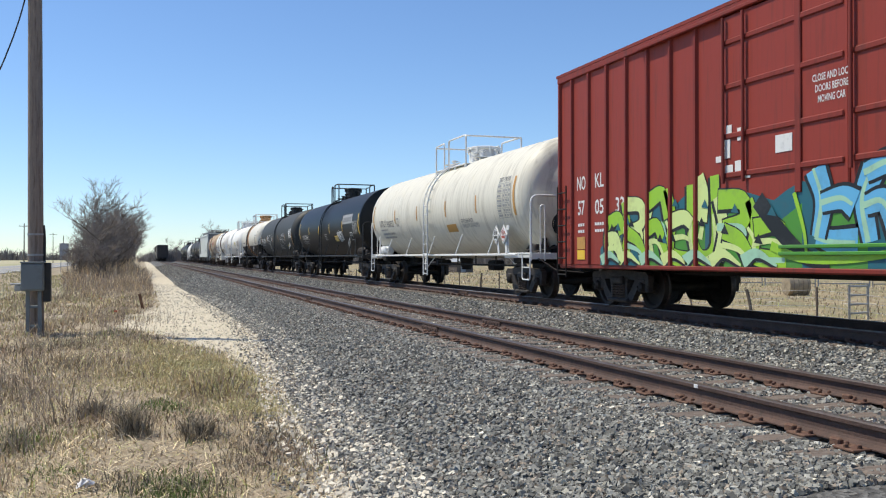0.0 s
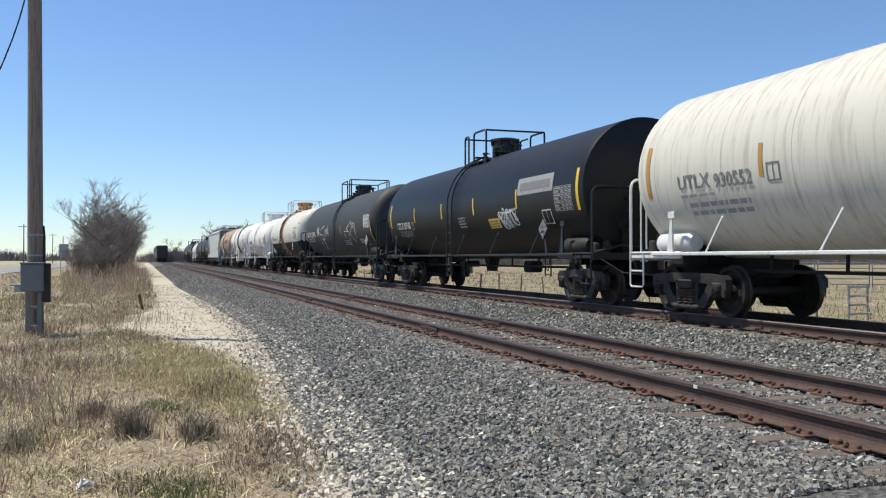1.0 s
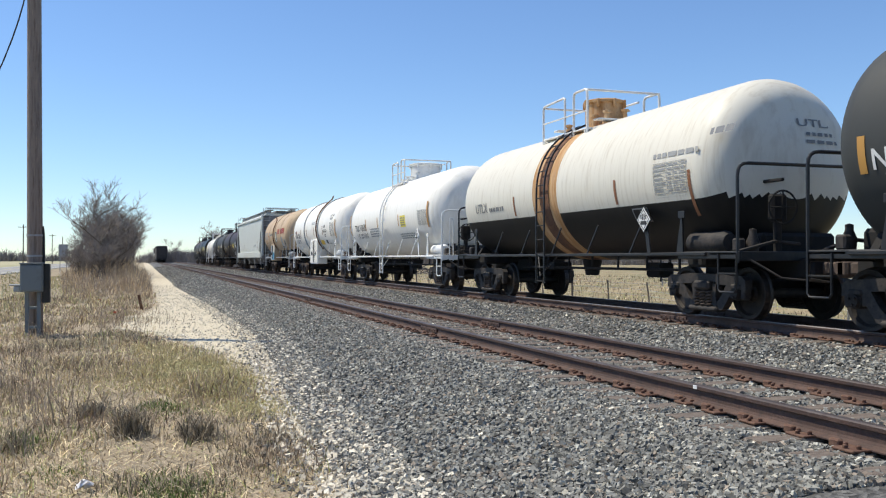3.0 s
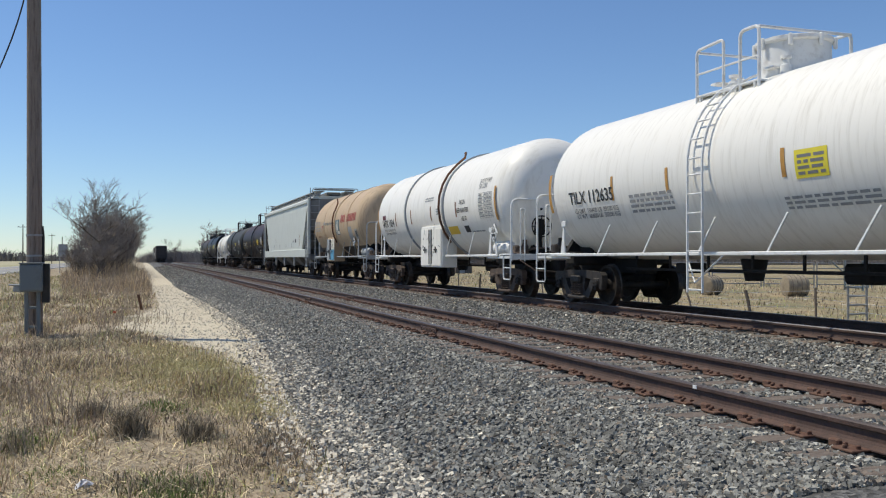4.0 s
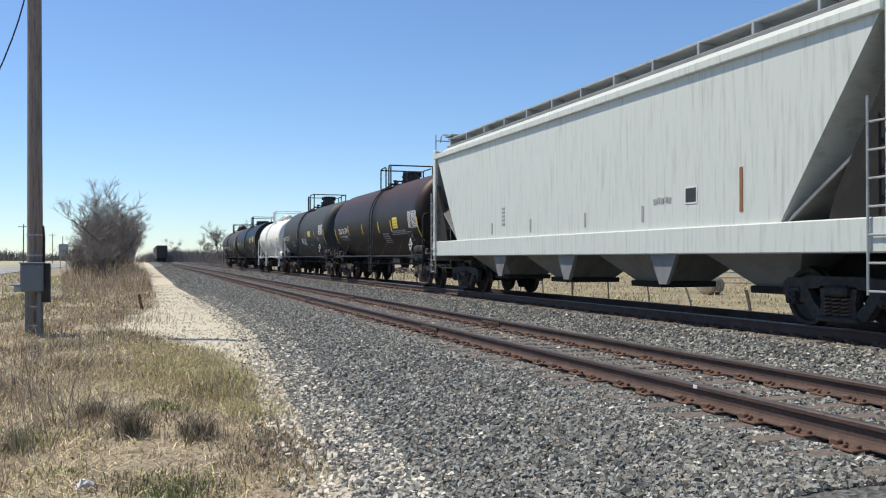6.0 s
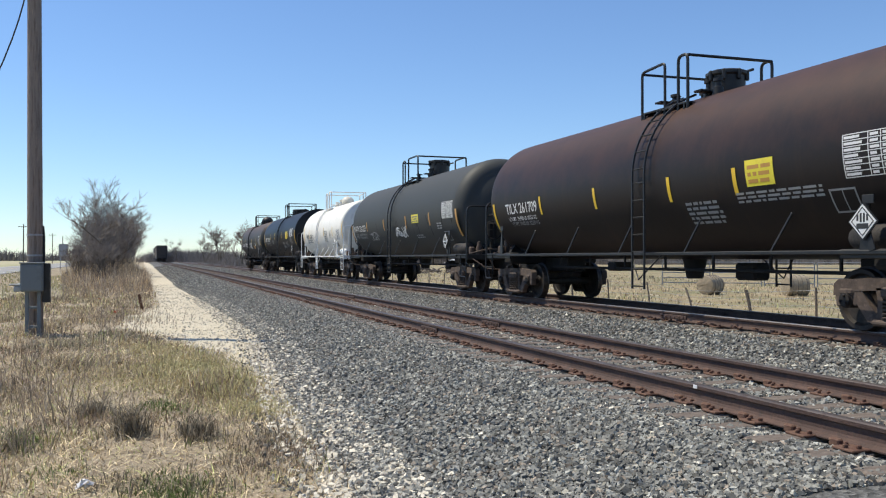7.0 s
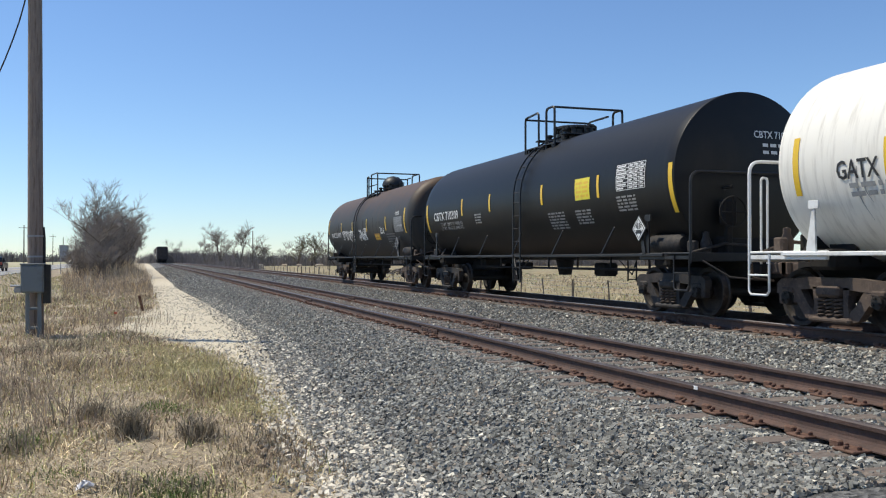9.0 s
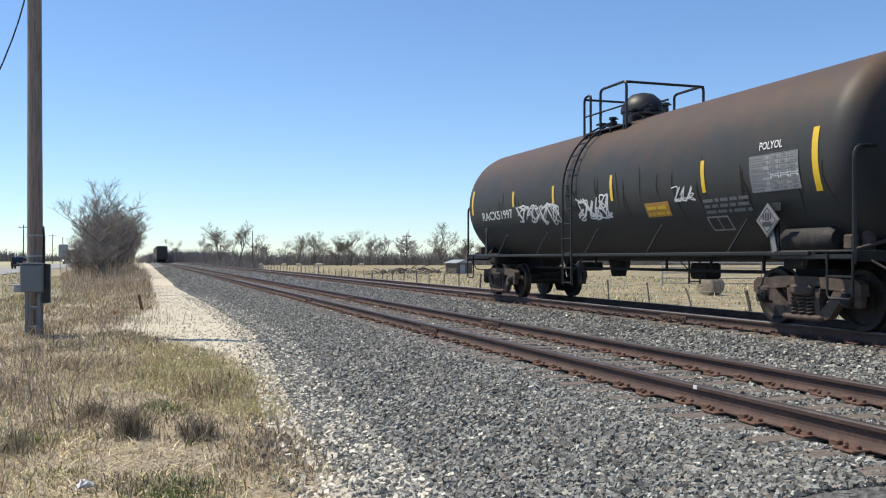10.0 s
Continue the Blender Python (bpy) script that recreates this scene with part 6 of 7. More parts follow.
    # blue letters and dark swirls on the door
    for k, (y0, f) in enumerate(((0.1, 2), (-0.7, 0), (-1.5, 1))):
        for q, sweep in enumerate(forms[f]):
            pts = [(y0 + a * 1.3, 1.22 + b * 1.0) for a, b in sweep]
            ribbon(pts, 0.34, 0.5, "g_black", -1.585 - 0.003 * q)
            ribbon(pts, 0.25, 0.38, "g_sky", -1.586 - 0.003 * q)
            ribbon([(a + 0.04, b) for a, b in pts], 0.09, 0.05, "g_mint", -1.587 - 0.003 * q)
    ribbon([(1.5, 1.9), (1.05, 1.45), (0.5, 1.05), (0.0, 0.95)], 0.3, 0.2, "g_black", -1.594)
    ribbon([(1.2, 1.2), (0.6, 1.02), (-0.3, 1.0), (-1.4, 1.12)], 0.14, 0.1, "g_lime", -1.596)
    ribbon([(0.7, 1.95), (0.5, 1.4), (0.45, 1.0)], 0.08, 0.05, "g_lime", -1.597)
    for i in range(5):
        yy = -0.95 - 0.3 * i
        spray([(yy, 0.98), (yy - 0.2, 1.3 + 0.1 * (i % 2)), (yy - 0.38, 0.98)], "g_violet", -1.600)
    # rails of the door track show through the paint
    for zz in (1.18, 1.08):
        part("door_rail", Geo().box((-1.62, -1.6, zz), (0.03, 5.2, 0.05), 0.008), MAT["g_green"], bx)


letter_shapes()
# hopper: small stencils, streaks and a sign
hb = HOP[0]
for k, (yy, zz, hh) in enumerate(((-6.2, 1.75, 0.7), (-3.3, 1.7, 0.3), (-1.0, 1.68, 0.3), (1.8, 1.66, 0.3), (4.3, 1.66, 0.3))):
    part("reflective_tape", Geo().box((-1.536, yy, zz + hh / 2), (0.006, 0.08, hh)), MAT["brown_tape" if k == 0 else "pale_ink"], hb)
part("stencil_sign", Geo().box((-1.536, -4.85, 2.1), (0.006, 0.36, 0.3)), MAT["white_ink"], hb)
part("stencil_sign", Geo().box((-1.540, -4.85, 2.1), (0.006, 0.3, 0.24)), MAT["black_ink"], hb)
g = Geo()
for k in range(5):
    g.box((-1.536, -4.2 + 0.12 * k, 2.05 + 0.02 * (k % 2)), (0.006, 0.09, 0.1))
    g.box((-1.536, 3.5, 1.9 + 0.1 * k), (0.006, 0.2, 0.06))
part("small_print", g, MAT["pale_ink"], hb)


# ---- loose stone ----
def stones(rng, xs, ys, size, squash=0.75, lift=0.2):
    """Angular stones, each a twisted block, resting on the ground."""
    n = len(xs)
    cube = np.array([(x, y, z) for x in (-1, 1) for y in (-1, 1) for z in (-1, 1)], float) * 0.5
    v = cube[None] * rng.uniform(0.45, 1.0, (n, 8, 3))
    v *= rng.uniform(0.6, 1.0, (n, 1, 3)) * size[:, None, None]
    v[:, :, 2] *= squash
    q = rng.normal(size=(n, 4))
    q[:, 1:3] *= 0.45
    q /= np.linalg.norm(q, axis=1)[:, None]
    w, x, y, z = q.T
    rot = np.stack([1 - 2 * (y * y + z * z), 2 * (x * y - z * w), 2 * (x * z + y * w), 2 * (x * y + z * w), 1 - 2 * (x * x + z * z), 2 * (y * z - x * w), 2 * (x * z - y * w), 2 * (y * z + x * w), 1 - 2 * (x * x + y * y)], -1).reshape(n, 3, 3)
    v = np.einsum("nij,nkj->nki", rot, v)
    v += np.stack([xs, ys, ground_z(xs, ys) + lift * size], -1)[:, None]
    f = np.array([(0, 1, 3, 2), (4, 6, 7, 5), (0, 4, 5, 1), (2, 3, 7, 6), (0, 2, 6, 4), (1, 5, 7, 3)])
    f = (f[None] + 8 * np.arange(n)[:, None, None]).reshape(-1, 4)
    return v.reshape(-1, 3), f


STONE = island_tint(material("crushed_grey_stone", (0.25, 0.244, 0.218), 0.88, 0.0, (((0.155, 0.151, 0.135), 0.45, 0.7, 1.0),), scale=30),
                    0.6, ((0.0, (0.7, 0.7, 0.7)), (0.3, (1.0, 1.0, 1.0)), (0.62, (1.25, 1.25, 1.22)), (0.86, (1.15, 0.98, 0.86)), (0.955, (2.3, 2.2, 2.0))))
LIME = island_tint(material("pale_limestone_chips", (0.72, 0.65, 0.52), 0.9, 0.0, (((0.45, 0.41, 0.34), 0.45, 0.7, 1.0),), scale=30), 0.35)
rng = np.random.default_rng(11)


def scatter(n, x0, x1, y0, y1, power=1.0):
    """Places that thin out with distance."""
    u = rng.uniform(0, 1, n)
    ys = y0 * (y1 / y0) ** u if power == 1 else (y0 ** (1 - power) + u * (y1 ** (1 - power) - y0 ** (1 - power))) ** (1 / (1 - power))
    xs = rng.uniform(0, 1, n)
    x0, x1 = (x0(ys) if callable(x0) else x0), (x1(ys) if callable(x1) else x1)
    xs = x0 + (x1 - x0) * xs
    keep = ys > 0.93 * xs
    return xs[keep], ys[keep]


parts_x, parts_y, sizes = [], [], []
for n, x0, x1, y0, y1, s0, s1 in ((80000, lambda y: toe(y) - 0.1, 4.6, 4.2, 60, 0.028, 0.066), (7000, lambda y: toe(y), 4.6, 50, 170, 0.08, 0.13), (12000, 4.85, 6.15, 4.4, 45, 0.035, 0.07), (30000, 6.4, 9.5, 6, 60, 0.034, 0.072), (6000, 6.4, 9.4, 55, 190, 0.08, 0.13), (4500, 9.75, 11.1, 9, 50, 0.04, 0.08), (1500, lambda y: toe(y) - 0.6, lambda y: toe(y) + 0.1, 4.4, 45, 0.025, 0.06)):
    a, b = scatter(n, x0, x1, y0, y1)
    # the timbers of the near track lie bare
    bare = (np.abs(a - NEAR_X) < 1.32) & (np.abs((b + 6.0 + 0.26) % 0.52 - 0.26) < 0.105) & (rng.uniform(0, 1, len(a)) < 0.86)
    a, b = a[~bare], b[~bare]
    parts_x.append(a), parts_y.append(b), sizes.append(rng.uniform(s0, s1, len(a)))
v, f = stones(rng, np.concatenate(parts_x), np.concatenate(parts_y), np.concatenate(sizes))
ballast = new("ballast", loose_mesh("ballast", v, f, STONE))
tagged(ballast, "grey crushed stone ballast with a few pale chips", "ballast", kind="stuff")
a, b = scatter(9000, lambda y: path_left(y) - 0.1, lambda y: toe(y) + 0.5, 4.4, 60)
a2, b2 = scatter(3000, lambda y: toe(y) - 0.45, lambda y: toe(y) + 0.5, 4.4, 40)
v, f = stones(rng, np.concatenate([a, a2]), np.concatenate([b, b2]), np.concatenate([rng.uniform(0.015, 0.055, len(a)), rng.uniform(0.03, 0.08, len(a2))]))
tagged(new("limestone_gravel", loose_mesh("limestone_gravel", v, f, LIME)), "pale limestone chips scattered along the path", "gravel", kind="stuff")


# ---- grass and weeds ----
def blades(xs, ys, height, width, lean, bend=0.5):
    n = len(xs)
    a = rng.uniform(0, 2 * np.pi, n)
    dx, dy = np.cos(a), np.sin(a)
    t = rng.uniform(0, 2 * np.pi, n)
    wx, wy = np.cos(t) * width / 2, np.sin(t) * width / 2
    z0 = ground_z(xs, ys) - 0.01
    out = height * lean
    up = height * np.sqrt(np.clip(1 - lean * lean, 0.02, 1))
    v = np.empty((n, 5, 3))
    v[:, 0] = np.stack([xs - wx, ys - wy, z0], -1)
    v[:, 1] = np.stack([xs + wx, ys + wy, z0], -1)
    mx_, my_, mz_ = xs + dx * out * 0.35, ys + dy * out * 0.35, z0 + up * 0.6
    v[:, 2] = np.stack([mx_ + wx * 0.75, my_ + wy * 0.75, mz_], -1)
    v[:, 3] = np.stack([mx_ - wx * 0.75, my_ - wy * 0.75, mz_], -1)
    v[:, 4] = np.stack([xs + dx * out, ys + dy * out, z0 + up * (1 - 0.25 * bend)], -1)
    i = 5 * np.arange(n)[:, None]
    quads = (np.array([0, 1, 2, 3])[None] + i).tolist()
    tris = (np.array([3, 2, 4])[None] + i).tolist()
    return v.reshape(-1, 3), quads + tris


def clumpy(xs, ys, scale, seed):
    """0 to 1, in soft patches."""
    r = np.random.default_rng(seed)
    out = np.zeros(len(xs))
    for k in range(6):
        a, p, s = r.uniform(0, 6.28), r.uniform(0, 6.28), scale * r.uniform(0.6, 1.9)
        out += np.sin((xs * np.cos(a) + ys * np.sin(a)) * s + p)
    return np.clip(0.5 + out / 6.0, 0, 1)


STRAW = island_tint(material("dry_straw_grass", (0.63, 0.53, 0.36), 0.9, 0.0, (((0.38, 0.295, 0.21), 0.46, 0.58, 1.0), ((0.68, 0.60, 0.45), 0.56, 0.66, 3.0)), scale=0.7), 0.45,
                    ((0.0, (0.5, 0.45, 0.42)), (0.28, (0.95, 0.92, 0.9)), (0.62, (1.25, 1.22, 1.1)), (0.9, (0.75, 0.9, 0.5))))
GREEN = island_tint(material("fresh_green_grass", (0.14, 0.22, 0.04), 0.75, 0.0, (((0.15, 0.16, 0.06), 0.45, 0.7, 1.0),), scale=2), 0.4)
OLIVE = island_tint(material("olive_mixed_grass", (0.56, 0.50, 0.26), 0.85, 0.0, (((0.60, 0.50, 0.30), 0.45, 0.7, 1.0),), scale=1.2), 0.4)
WEED = island_tint(material("dead_weed_stems", (0.46, 0.375, 0.275), 0.95, 0.0, (((0.58, 0.48, 0.34), 0.45, 0.7, 1.0),), scale=0.5), 0.45,
                   ((0.0, (0.65, 0.6, 0.6)), (0.35, (1, 1, 1)), (0.75, (1.35, 1.25, 1.0))))
TWIGGY = island_tint(material("grey_brown_weed_twigs", (0.36, 0.285, 0.215), 0.95, 0.0, (((0.36, 0.29, 0.22), 0.45, 0.7, 1.0),), scale=2), 0.4)
DARK = island_tint(material("dark_dead_tuft", (0.30, 0.25, 0.175), 0.95), 0.75)


def grass_patch(name, label, mat, xs, ys, height, width, lean, bend=0.5):
    keep = (ys > 3.6) & (xs < path_left(ys) + 0.25 * rng.normal(size=len(xs)))
    v, f = blades(xs[keep], ys[keep], height[keep], width[keep] if hasattr(width, "__len__") else np.full(keep.sum(), width), lean[keep], bend)
    ob = new(name, loose_mesh(name, v, f, mat))
    return tagged(ob, label, "grass", kind="stuff")


MAT_EDGE = lambda y: path_left(y) + 0.15
xs, ys = scatter(115000, -9.0, MAT_EDGE, 4.3, 42, 1.35)
near_left = (xs > -0.13 * ys - 1.2) & (rng.uniform(0, 1, len(xs)) < 0.25 + 1.3 * clumpy(xs, ys, 2.4, 17))
xs, ys = xs[near_left], ys[near_left]
c = clumpy(xs, ys, 1.6, 3)
h = (0.04 + 0.13 * c ** 2.5) * rng.uniform(0.4, 1.7, len(xs))
h *= 1 + 0.35 * smooth(0.4, -1.6, xs) * smooth(6, 11, ys) + 0.6 * smooth(24, 32, ys)
grass_patch("dry_grass", "matted dry straw-coloured grass on the verge", STRAW, xs, ys, h, 0.005 + 0.0007 * ys, rng.uniform(0.2, 0.98, len(xs)))
# lying thatch
xs, ys = scatter(30000, -5.0, MAT_EDGE, 4.3, 22, 1.4)
grass_patch("straw_thatch", "flattened pale straw lying on the soil", STRAW, xs, ys, rng.uniform(0.08, 0.3, len(xs)), 0.005 + 0.0007 * ys, rng.uniform(0.93, 0.995, len(xs)))
# greener flushes
gx_, gy_, gh_ = [], [], []
for cx, cy, r, n, hh in ((0.75, 14.6, 1.2, 6500, 0.08), (0.3, 17.5, 0.8, 2500, 0.07), (1.0, 12.7, 0.9, 6000, 0.08), (1.3, 10.2, 0.55, 2600, 0.06), (0.9, 11.6, 0.7, 2500, 0.06), (-0.3, 13.0, 1.2, 2500, 0.06)):
    gx_.append(cx + rng.normal(size=n) * r * 0.45), gy_.append(cy + rng.normal(size=n) * r * 0.8), gh_.append(rng.uniform(0.5, 1.5, n) * hh)
xs, ys, h = np.concatenate(gx_), np.concatenate(gy_), np.concatenate(gh_)
grass_patch("olive_grass", "olive-green short grass in patches on the verge", OLIVE, xs, ys, h, 0.004 + 0.0007 * ys, rng.uniform(0.1, 0.8, len(xs)))
gx_, gy_, gh_ = [], [], []
for cx, cy, r, n, hh in ((0.2, 10.7, 0.22, 500, 0.07), (0.22, 6.75, 0.28, 700, 0.09), (-1.05, 9.0, 0.3, 350, 0.1), (-0.6, 7.6, 0.25, 160, 0.07), (0.5, 10.3, 0.3, 250, 0.05), (-1.3, 6.8, 0.3, 250, 0.08)):
    gx_.append(cx + rng.normal(size=n) * r * 0.6), gy_.append(cy + rng.normal(size=n) * r), gh_.append(rng.uniform(0.5, 1.5, n) * hh)
xs, ys, h = np.concatenate(gx_), np.concatenate(gy_), np.concatenate(gh_)
grass_patch("green_grass", "fresh green grass sprouting in tufts", GREEN, xs, ys, h, 0.009, rng.uniform(0.2, 0.85, len(xs)))
# dark dead tufts
gx_, gy_, gh_ = [], [], []
for cx, cy, r, n, hh in ((-0.1, 8.95, 0.13, 520, 0.33), (0.5, 8.7, 0.15, 520, 0.27), (-0.5, 10.2, 0.16, 300, 0.24), (1.2, 8.3, 0.4, 500, 0.14), (-0.1, 7.0, 0.3, 260, 0.12), (1.15, 9.4, 0.4, 180, 0.11), (0.35, 6.8, 0.25, 260, 0.14), (-1.9, 12.5, 0.5, 400, 0.25), (-0.9, 15, 0.6, 450, 0.25), (-1.2, 8.6, 0.3, 300, 0.3), (0.9, 7.6, 0.4, 350, 0.1), (-1.6, 18, 0.7, 400, 0.25)):
    gx_.append(cx + rng.normal(size=n) * r * 0.6), gy_.append(cy + rng.normal(size=n) * r * 0.7), gh_.append(rng.uniform(0.5, 1.3, n) * hh)
xs, ys, h = np.concatenate(gx_), np.concatenate(gy_), np.concatenate(gh_)
grass_patch("dead_tufts", "dark brown dead bunch-grass tufts", DARK, xs, ys, h, 0.009, rng.uniform(0.2, 0.95, len(xs)))
# tall dead weeds thickening towards the bushes
xs, ys = scatter(15000, lambda y: -0.078 * y, lambda y: path_left(y) - 0.1, 26, 95, 1.0)
h = rng.uniform(0.25, 1.15, len(xs)) * (0.10 + 0.9 * smooth(36, 68, ys)) * (0.45 + clumpy(xs, ys, 0.8, 9))
v, f = blades(xs, ys, h, 0.006 + 0.00035 * ys, rng.uniform(0.1, 0.92, len(xs)), 0.3)
tagged(new("tall_weeds", loose_mesh("tall_weeds", v, f, WEED)), "tall brown dead weeds below the bare bushes", "weeds", kind="stuff")
xs, ys = scatter(1200, -3.4, 0.3, 7.0, 27, 1.0)
h = rng.uniform(0.12, 0.55, len(xs)) * clumpy(xs, ys, 1.2, 5)
v, f = blades(xs, ys, h, 0.005 + 0.0003 * ys, rng.uniform(0.1, 0.85, len(xs)), 0.3)
tagged(new("weed_stalks", loose_mesh("weed_stalks", v, f, WEED)), "thin brown weed stalks standing in the dry grass", "weeds", kind="stuff")
for cx, cy, rx, ry, n in ((-1.5, 10.9, 0.4, 0.9, 260), (-0.75, 9.9, 0.3, 0.5, 110), (-1.3, 14.0, 0.6, 1.5, 160), (-2.2, 19.5, 0.9, 2.2, 240), (-0.4, 24.5, 0.7, 1.6, 240)):
    xs, ys = cx + rng.normal(size=n) * rx, cy + rng.normal(size=n) * ry
    v, f = blades(xs, ys, rng.uniform(0.2, 0.75, n) * rng.uniform(0.5, 1.0, n), 0.004 + 0.0003 * ys, rng.uniform(0.1, 0.85, n), 0.15)
    tagged(new("twiggy_weeds", loose_mesh("twiggy_weeds", v, f, TWIGGY)), "grey-brown twiggy dead weeds standing in the verge", "weeds", kind="stuff")
xs, ys = scatter(9000, -14.0, -3.0, 22, 110, 1.0)
v, f = blades(xs, ys, rng.uniform(0.06, 0.26, len(xs)), 0.012 + 0.0008 * ys, rng.uniform(0.1, 0.8, len(xs)))
tagged(new("ditch_grass", loose_mesh("ditch_grass", v, f, OLIVE)), "olive and straw grass in the roadside ditch", "grass", kind="stuff")
xs, ys = scatter(16000, 13.2, 45, 12, 120, 1.0)
v, f = blades(xs, ys, rng.uniform(0.06, 0.25, len(xs)) * (0.4 + clumpy(xs, ys, 0.7, 2)), 0.01 + 0.0008 * ys, rng.uniform(0.1, 0.8, len(xs)))
tagged(new("pasture_grass", loose_mesh("pasture_grass", v, f, STRAW)), "short dry grass in the pasture behind the tracks", "grass", kind="stuff")


# ---- utility pole with its boxes ----
def gz(x, y):
    return float(ground_z(x, y))


PX, PY = -2.23, 21.5
PZ = gz(PX, PY)
up = root("utility_pole", "brown weathered timber pole carrying grey electrical boxes", "utility pole", at=pose(PX, PY, PZ, 0, -0.35, 0))
pg = Geo()
rings = [(0.0, 0.17), (1.0, 0.165), (3.0, 0.158), (5.0, 0.152), (7.0, 0.146), (10.0, 0.135)]
pg.lathe(rings, 20, "z")
part("pole", pg, MAT["pole"], up, smooth=True)
part("meter_cabinet", Geo().box((-0.02, -0.36, 1.27), (0.45, 0.26, 0.6), 0.015).box((-0.02, -0.36, 1.585), (0.48, 0.3, 0.03), 0.008), MAT["box_grey"], up)
part("cabinet_lid", Geo().box((-0.02, -0.5, 1.27), (0.4, 0.02, 0.54), 0.006), MAT["box_grey"], up)
part("breaker_box", Geo().box((0.25, -0.2, 1.15), (0.16, 0.22, 0.85), 0.012), MAT["black_trim"], up)
for x in (-0.13, 0.11):
    part("stand_leg", Geo().box((x, -0.3, 0.5), (0.08, 0.06, 1.0), 0.01), MAT["box_grey"], up)
for z in (0.62, 0.2):
    part("stand_rail", Geo().box((-0.02, -0.28, z), (0.3, 0.05, 0.06), 0.01), MAT["box_grey"], up)
part("conduit", Geo().tube([(0.18, -0.03, 1.55), (0.18, 0.0, 2.15), (0.16, 0.0, 2.4)], 0.03, 8), MAT["black_trim"], up, smooth=True)
part("outlet_hood", Geo().box((-0.36, -0.3, 1.12), (0.24, 0.12, 0.045), 0.02).box((-0.32, -0.3, 1.03), (0.14, 0.09, 0.13), 0.02), MAT["grey_trim"], up)
part("bracket", Geo().box((-0.26, 0, 7.6), (0.4, 0.06, 0.05), 0.01).lathe([(7.62, 0.05), (7.72, 0.06), (7.8, 0.04), (7.81, 0)], 10, "z", (-0.42, 0, 0)), MAT["black_trim"], up, smooth=True)
for k in range(3):
    part("pole_strap", Geo().lathe([(-0.02, 0.166), (0.02, 0.166), (0.02, 0.172), (-0.02, 0.172)], 18, "z", (0, 0, 1.3 + 0.45 * k)), MAT["galvanised"], up)
cg = Geo().tube([(PX - 0.2 - 0.62 * u - 2.9 * u * u, PY + 0.2 * u, 7.1 - 4.2 * u - 3.6 * u * u) for u in np.linspace(0, 1, 14)], 0.016, 6)
cab = part("service_cable", cg, MAT["black_trim"], up, smooth=True)
cab.matrix_basis = up.matrix_basis.inverted()

# stake and litter
st = root("marker_stake", "rust-red leaning marker stake in the weeds", "stake", at=pose(0.0, 31.0, gz(0, 31), 0, -12, 0))
part("stake", Geo().box((0, 0, 0.24), (0.09, 0.05, 0.56), 0.01), MAT["rust"], st)
for x, y, mat, label in ((-0.75, 28.5, "orange_plastic", "orange plastic scrap lying on the dirt"), (-0.40, 6.95, "litter", "crumpled white wrapper lying in the grass"), (-1.6, 38, "orange_plastic", "orange plastic scrap caught in the weeds")):
    g = Geo().lathe([(0, 0.0), (0.01, 0.035), (0.02, 0.055), (0.035, 0.03), (0.04, 0)], 9, "z")
    r2 = random.Random(int(y * 10))
    g.v = [(a * 1.3 + r2.uniform(-0.03, 0.03), b + r2.uniform(-0.03, 0.03), c + r2.uniform(0, 0.045)) for a, b, c in g.v]
    ob = part("litter", g, MAT[mat], at=pose(x, y, gz(x, y) + 0.02))
    tagged(ob, label, "litter")
for x, y, a, b in ((-0.62, 9.9, 22, 10), (-0.85, 9.9, -14, 70), (-0.5, 10.0, 34, -30)):
    tw = part("dead_stick", Geo().tube([(0, 0, 0), (0.01, 0, 0.16), (-0.01, 0.02, 0.36)], 0.012, 5, r1=0.006), MAT["bale"], at=pose(x, y, gz(x, y) - 0.02, 0, a, b))
    tagged(tw, "bleached dead stick standing in the grass", "stick", "dead sticks")


# ---- trees ----
def tree_mesh(seed, height, spread, twigs, thick=0.02, bushy=False, low=0.36):
    """Bare tree: tapered trunk and limbs, and a crown of fine twigs."""
    rnd = random.Random(seed)
    wood, fine = Geo(), Geo()

    def grow(p, d, length, r, depth):
        n = 4
        pts = [p]
        q, dd = p.copy(), d.copy()
        for i in range(n):
            dd = (dd + Vector((rnd.gauss(0, 0.14), rnd.gauss(0, 0.14), rnd.gauss(0.05, 0.1)))).normalized()
            q = q + dd * (length / n)
            pts.append(q.copy())
        (wood if depth < 3 else fine).tube(pts, r, 6 if depth == 0 else (4 if depth < 3 else 3), r1=max(r * 0.5, thick * 0.35), cap=False)
        if depth >= 4:
            return
        kids = (5 if depth == 0 else 4 if depth < 3 else twigs)
        for k in range(kids):
            i = rnd.choice((1, 2, 3, 3, 4, 4)) if depth else rnd.choice((1, 2, 3, 4, 4))
            a = rnd.uniform(0, 6.28)
            out = Vector((math.cos(a), math.sin(a), rnd.uniform(-0.15, 0.7)))
            nd = (dd * rnd.uniform(0.35, 0.9) + out * spread).normalized()
            grow(pts[i], nd, length * rnd.uniform(0.5, 0.78), max(r * 0.52, thick), depth + 1)

    stems = 4 if bushy else 1
    for s in range(stems):
        lean = Vector((rnd.gauss(0, 0.25 if bushy else 0.06), rnd.gauss(0, 0.25 if bushy else 0.06), 1)).normalized()
        grow(Vector((rnd.uniform(-0.3, 0.3) if bushy else 0, rnd.uniform(-0.3, 0.3) if bushy else 0, -0.1)), lean, height * (0.36 if bushy else low), height * (0.010 if bushy else 0.014), 0)
    return wood, fine


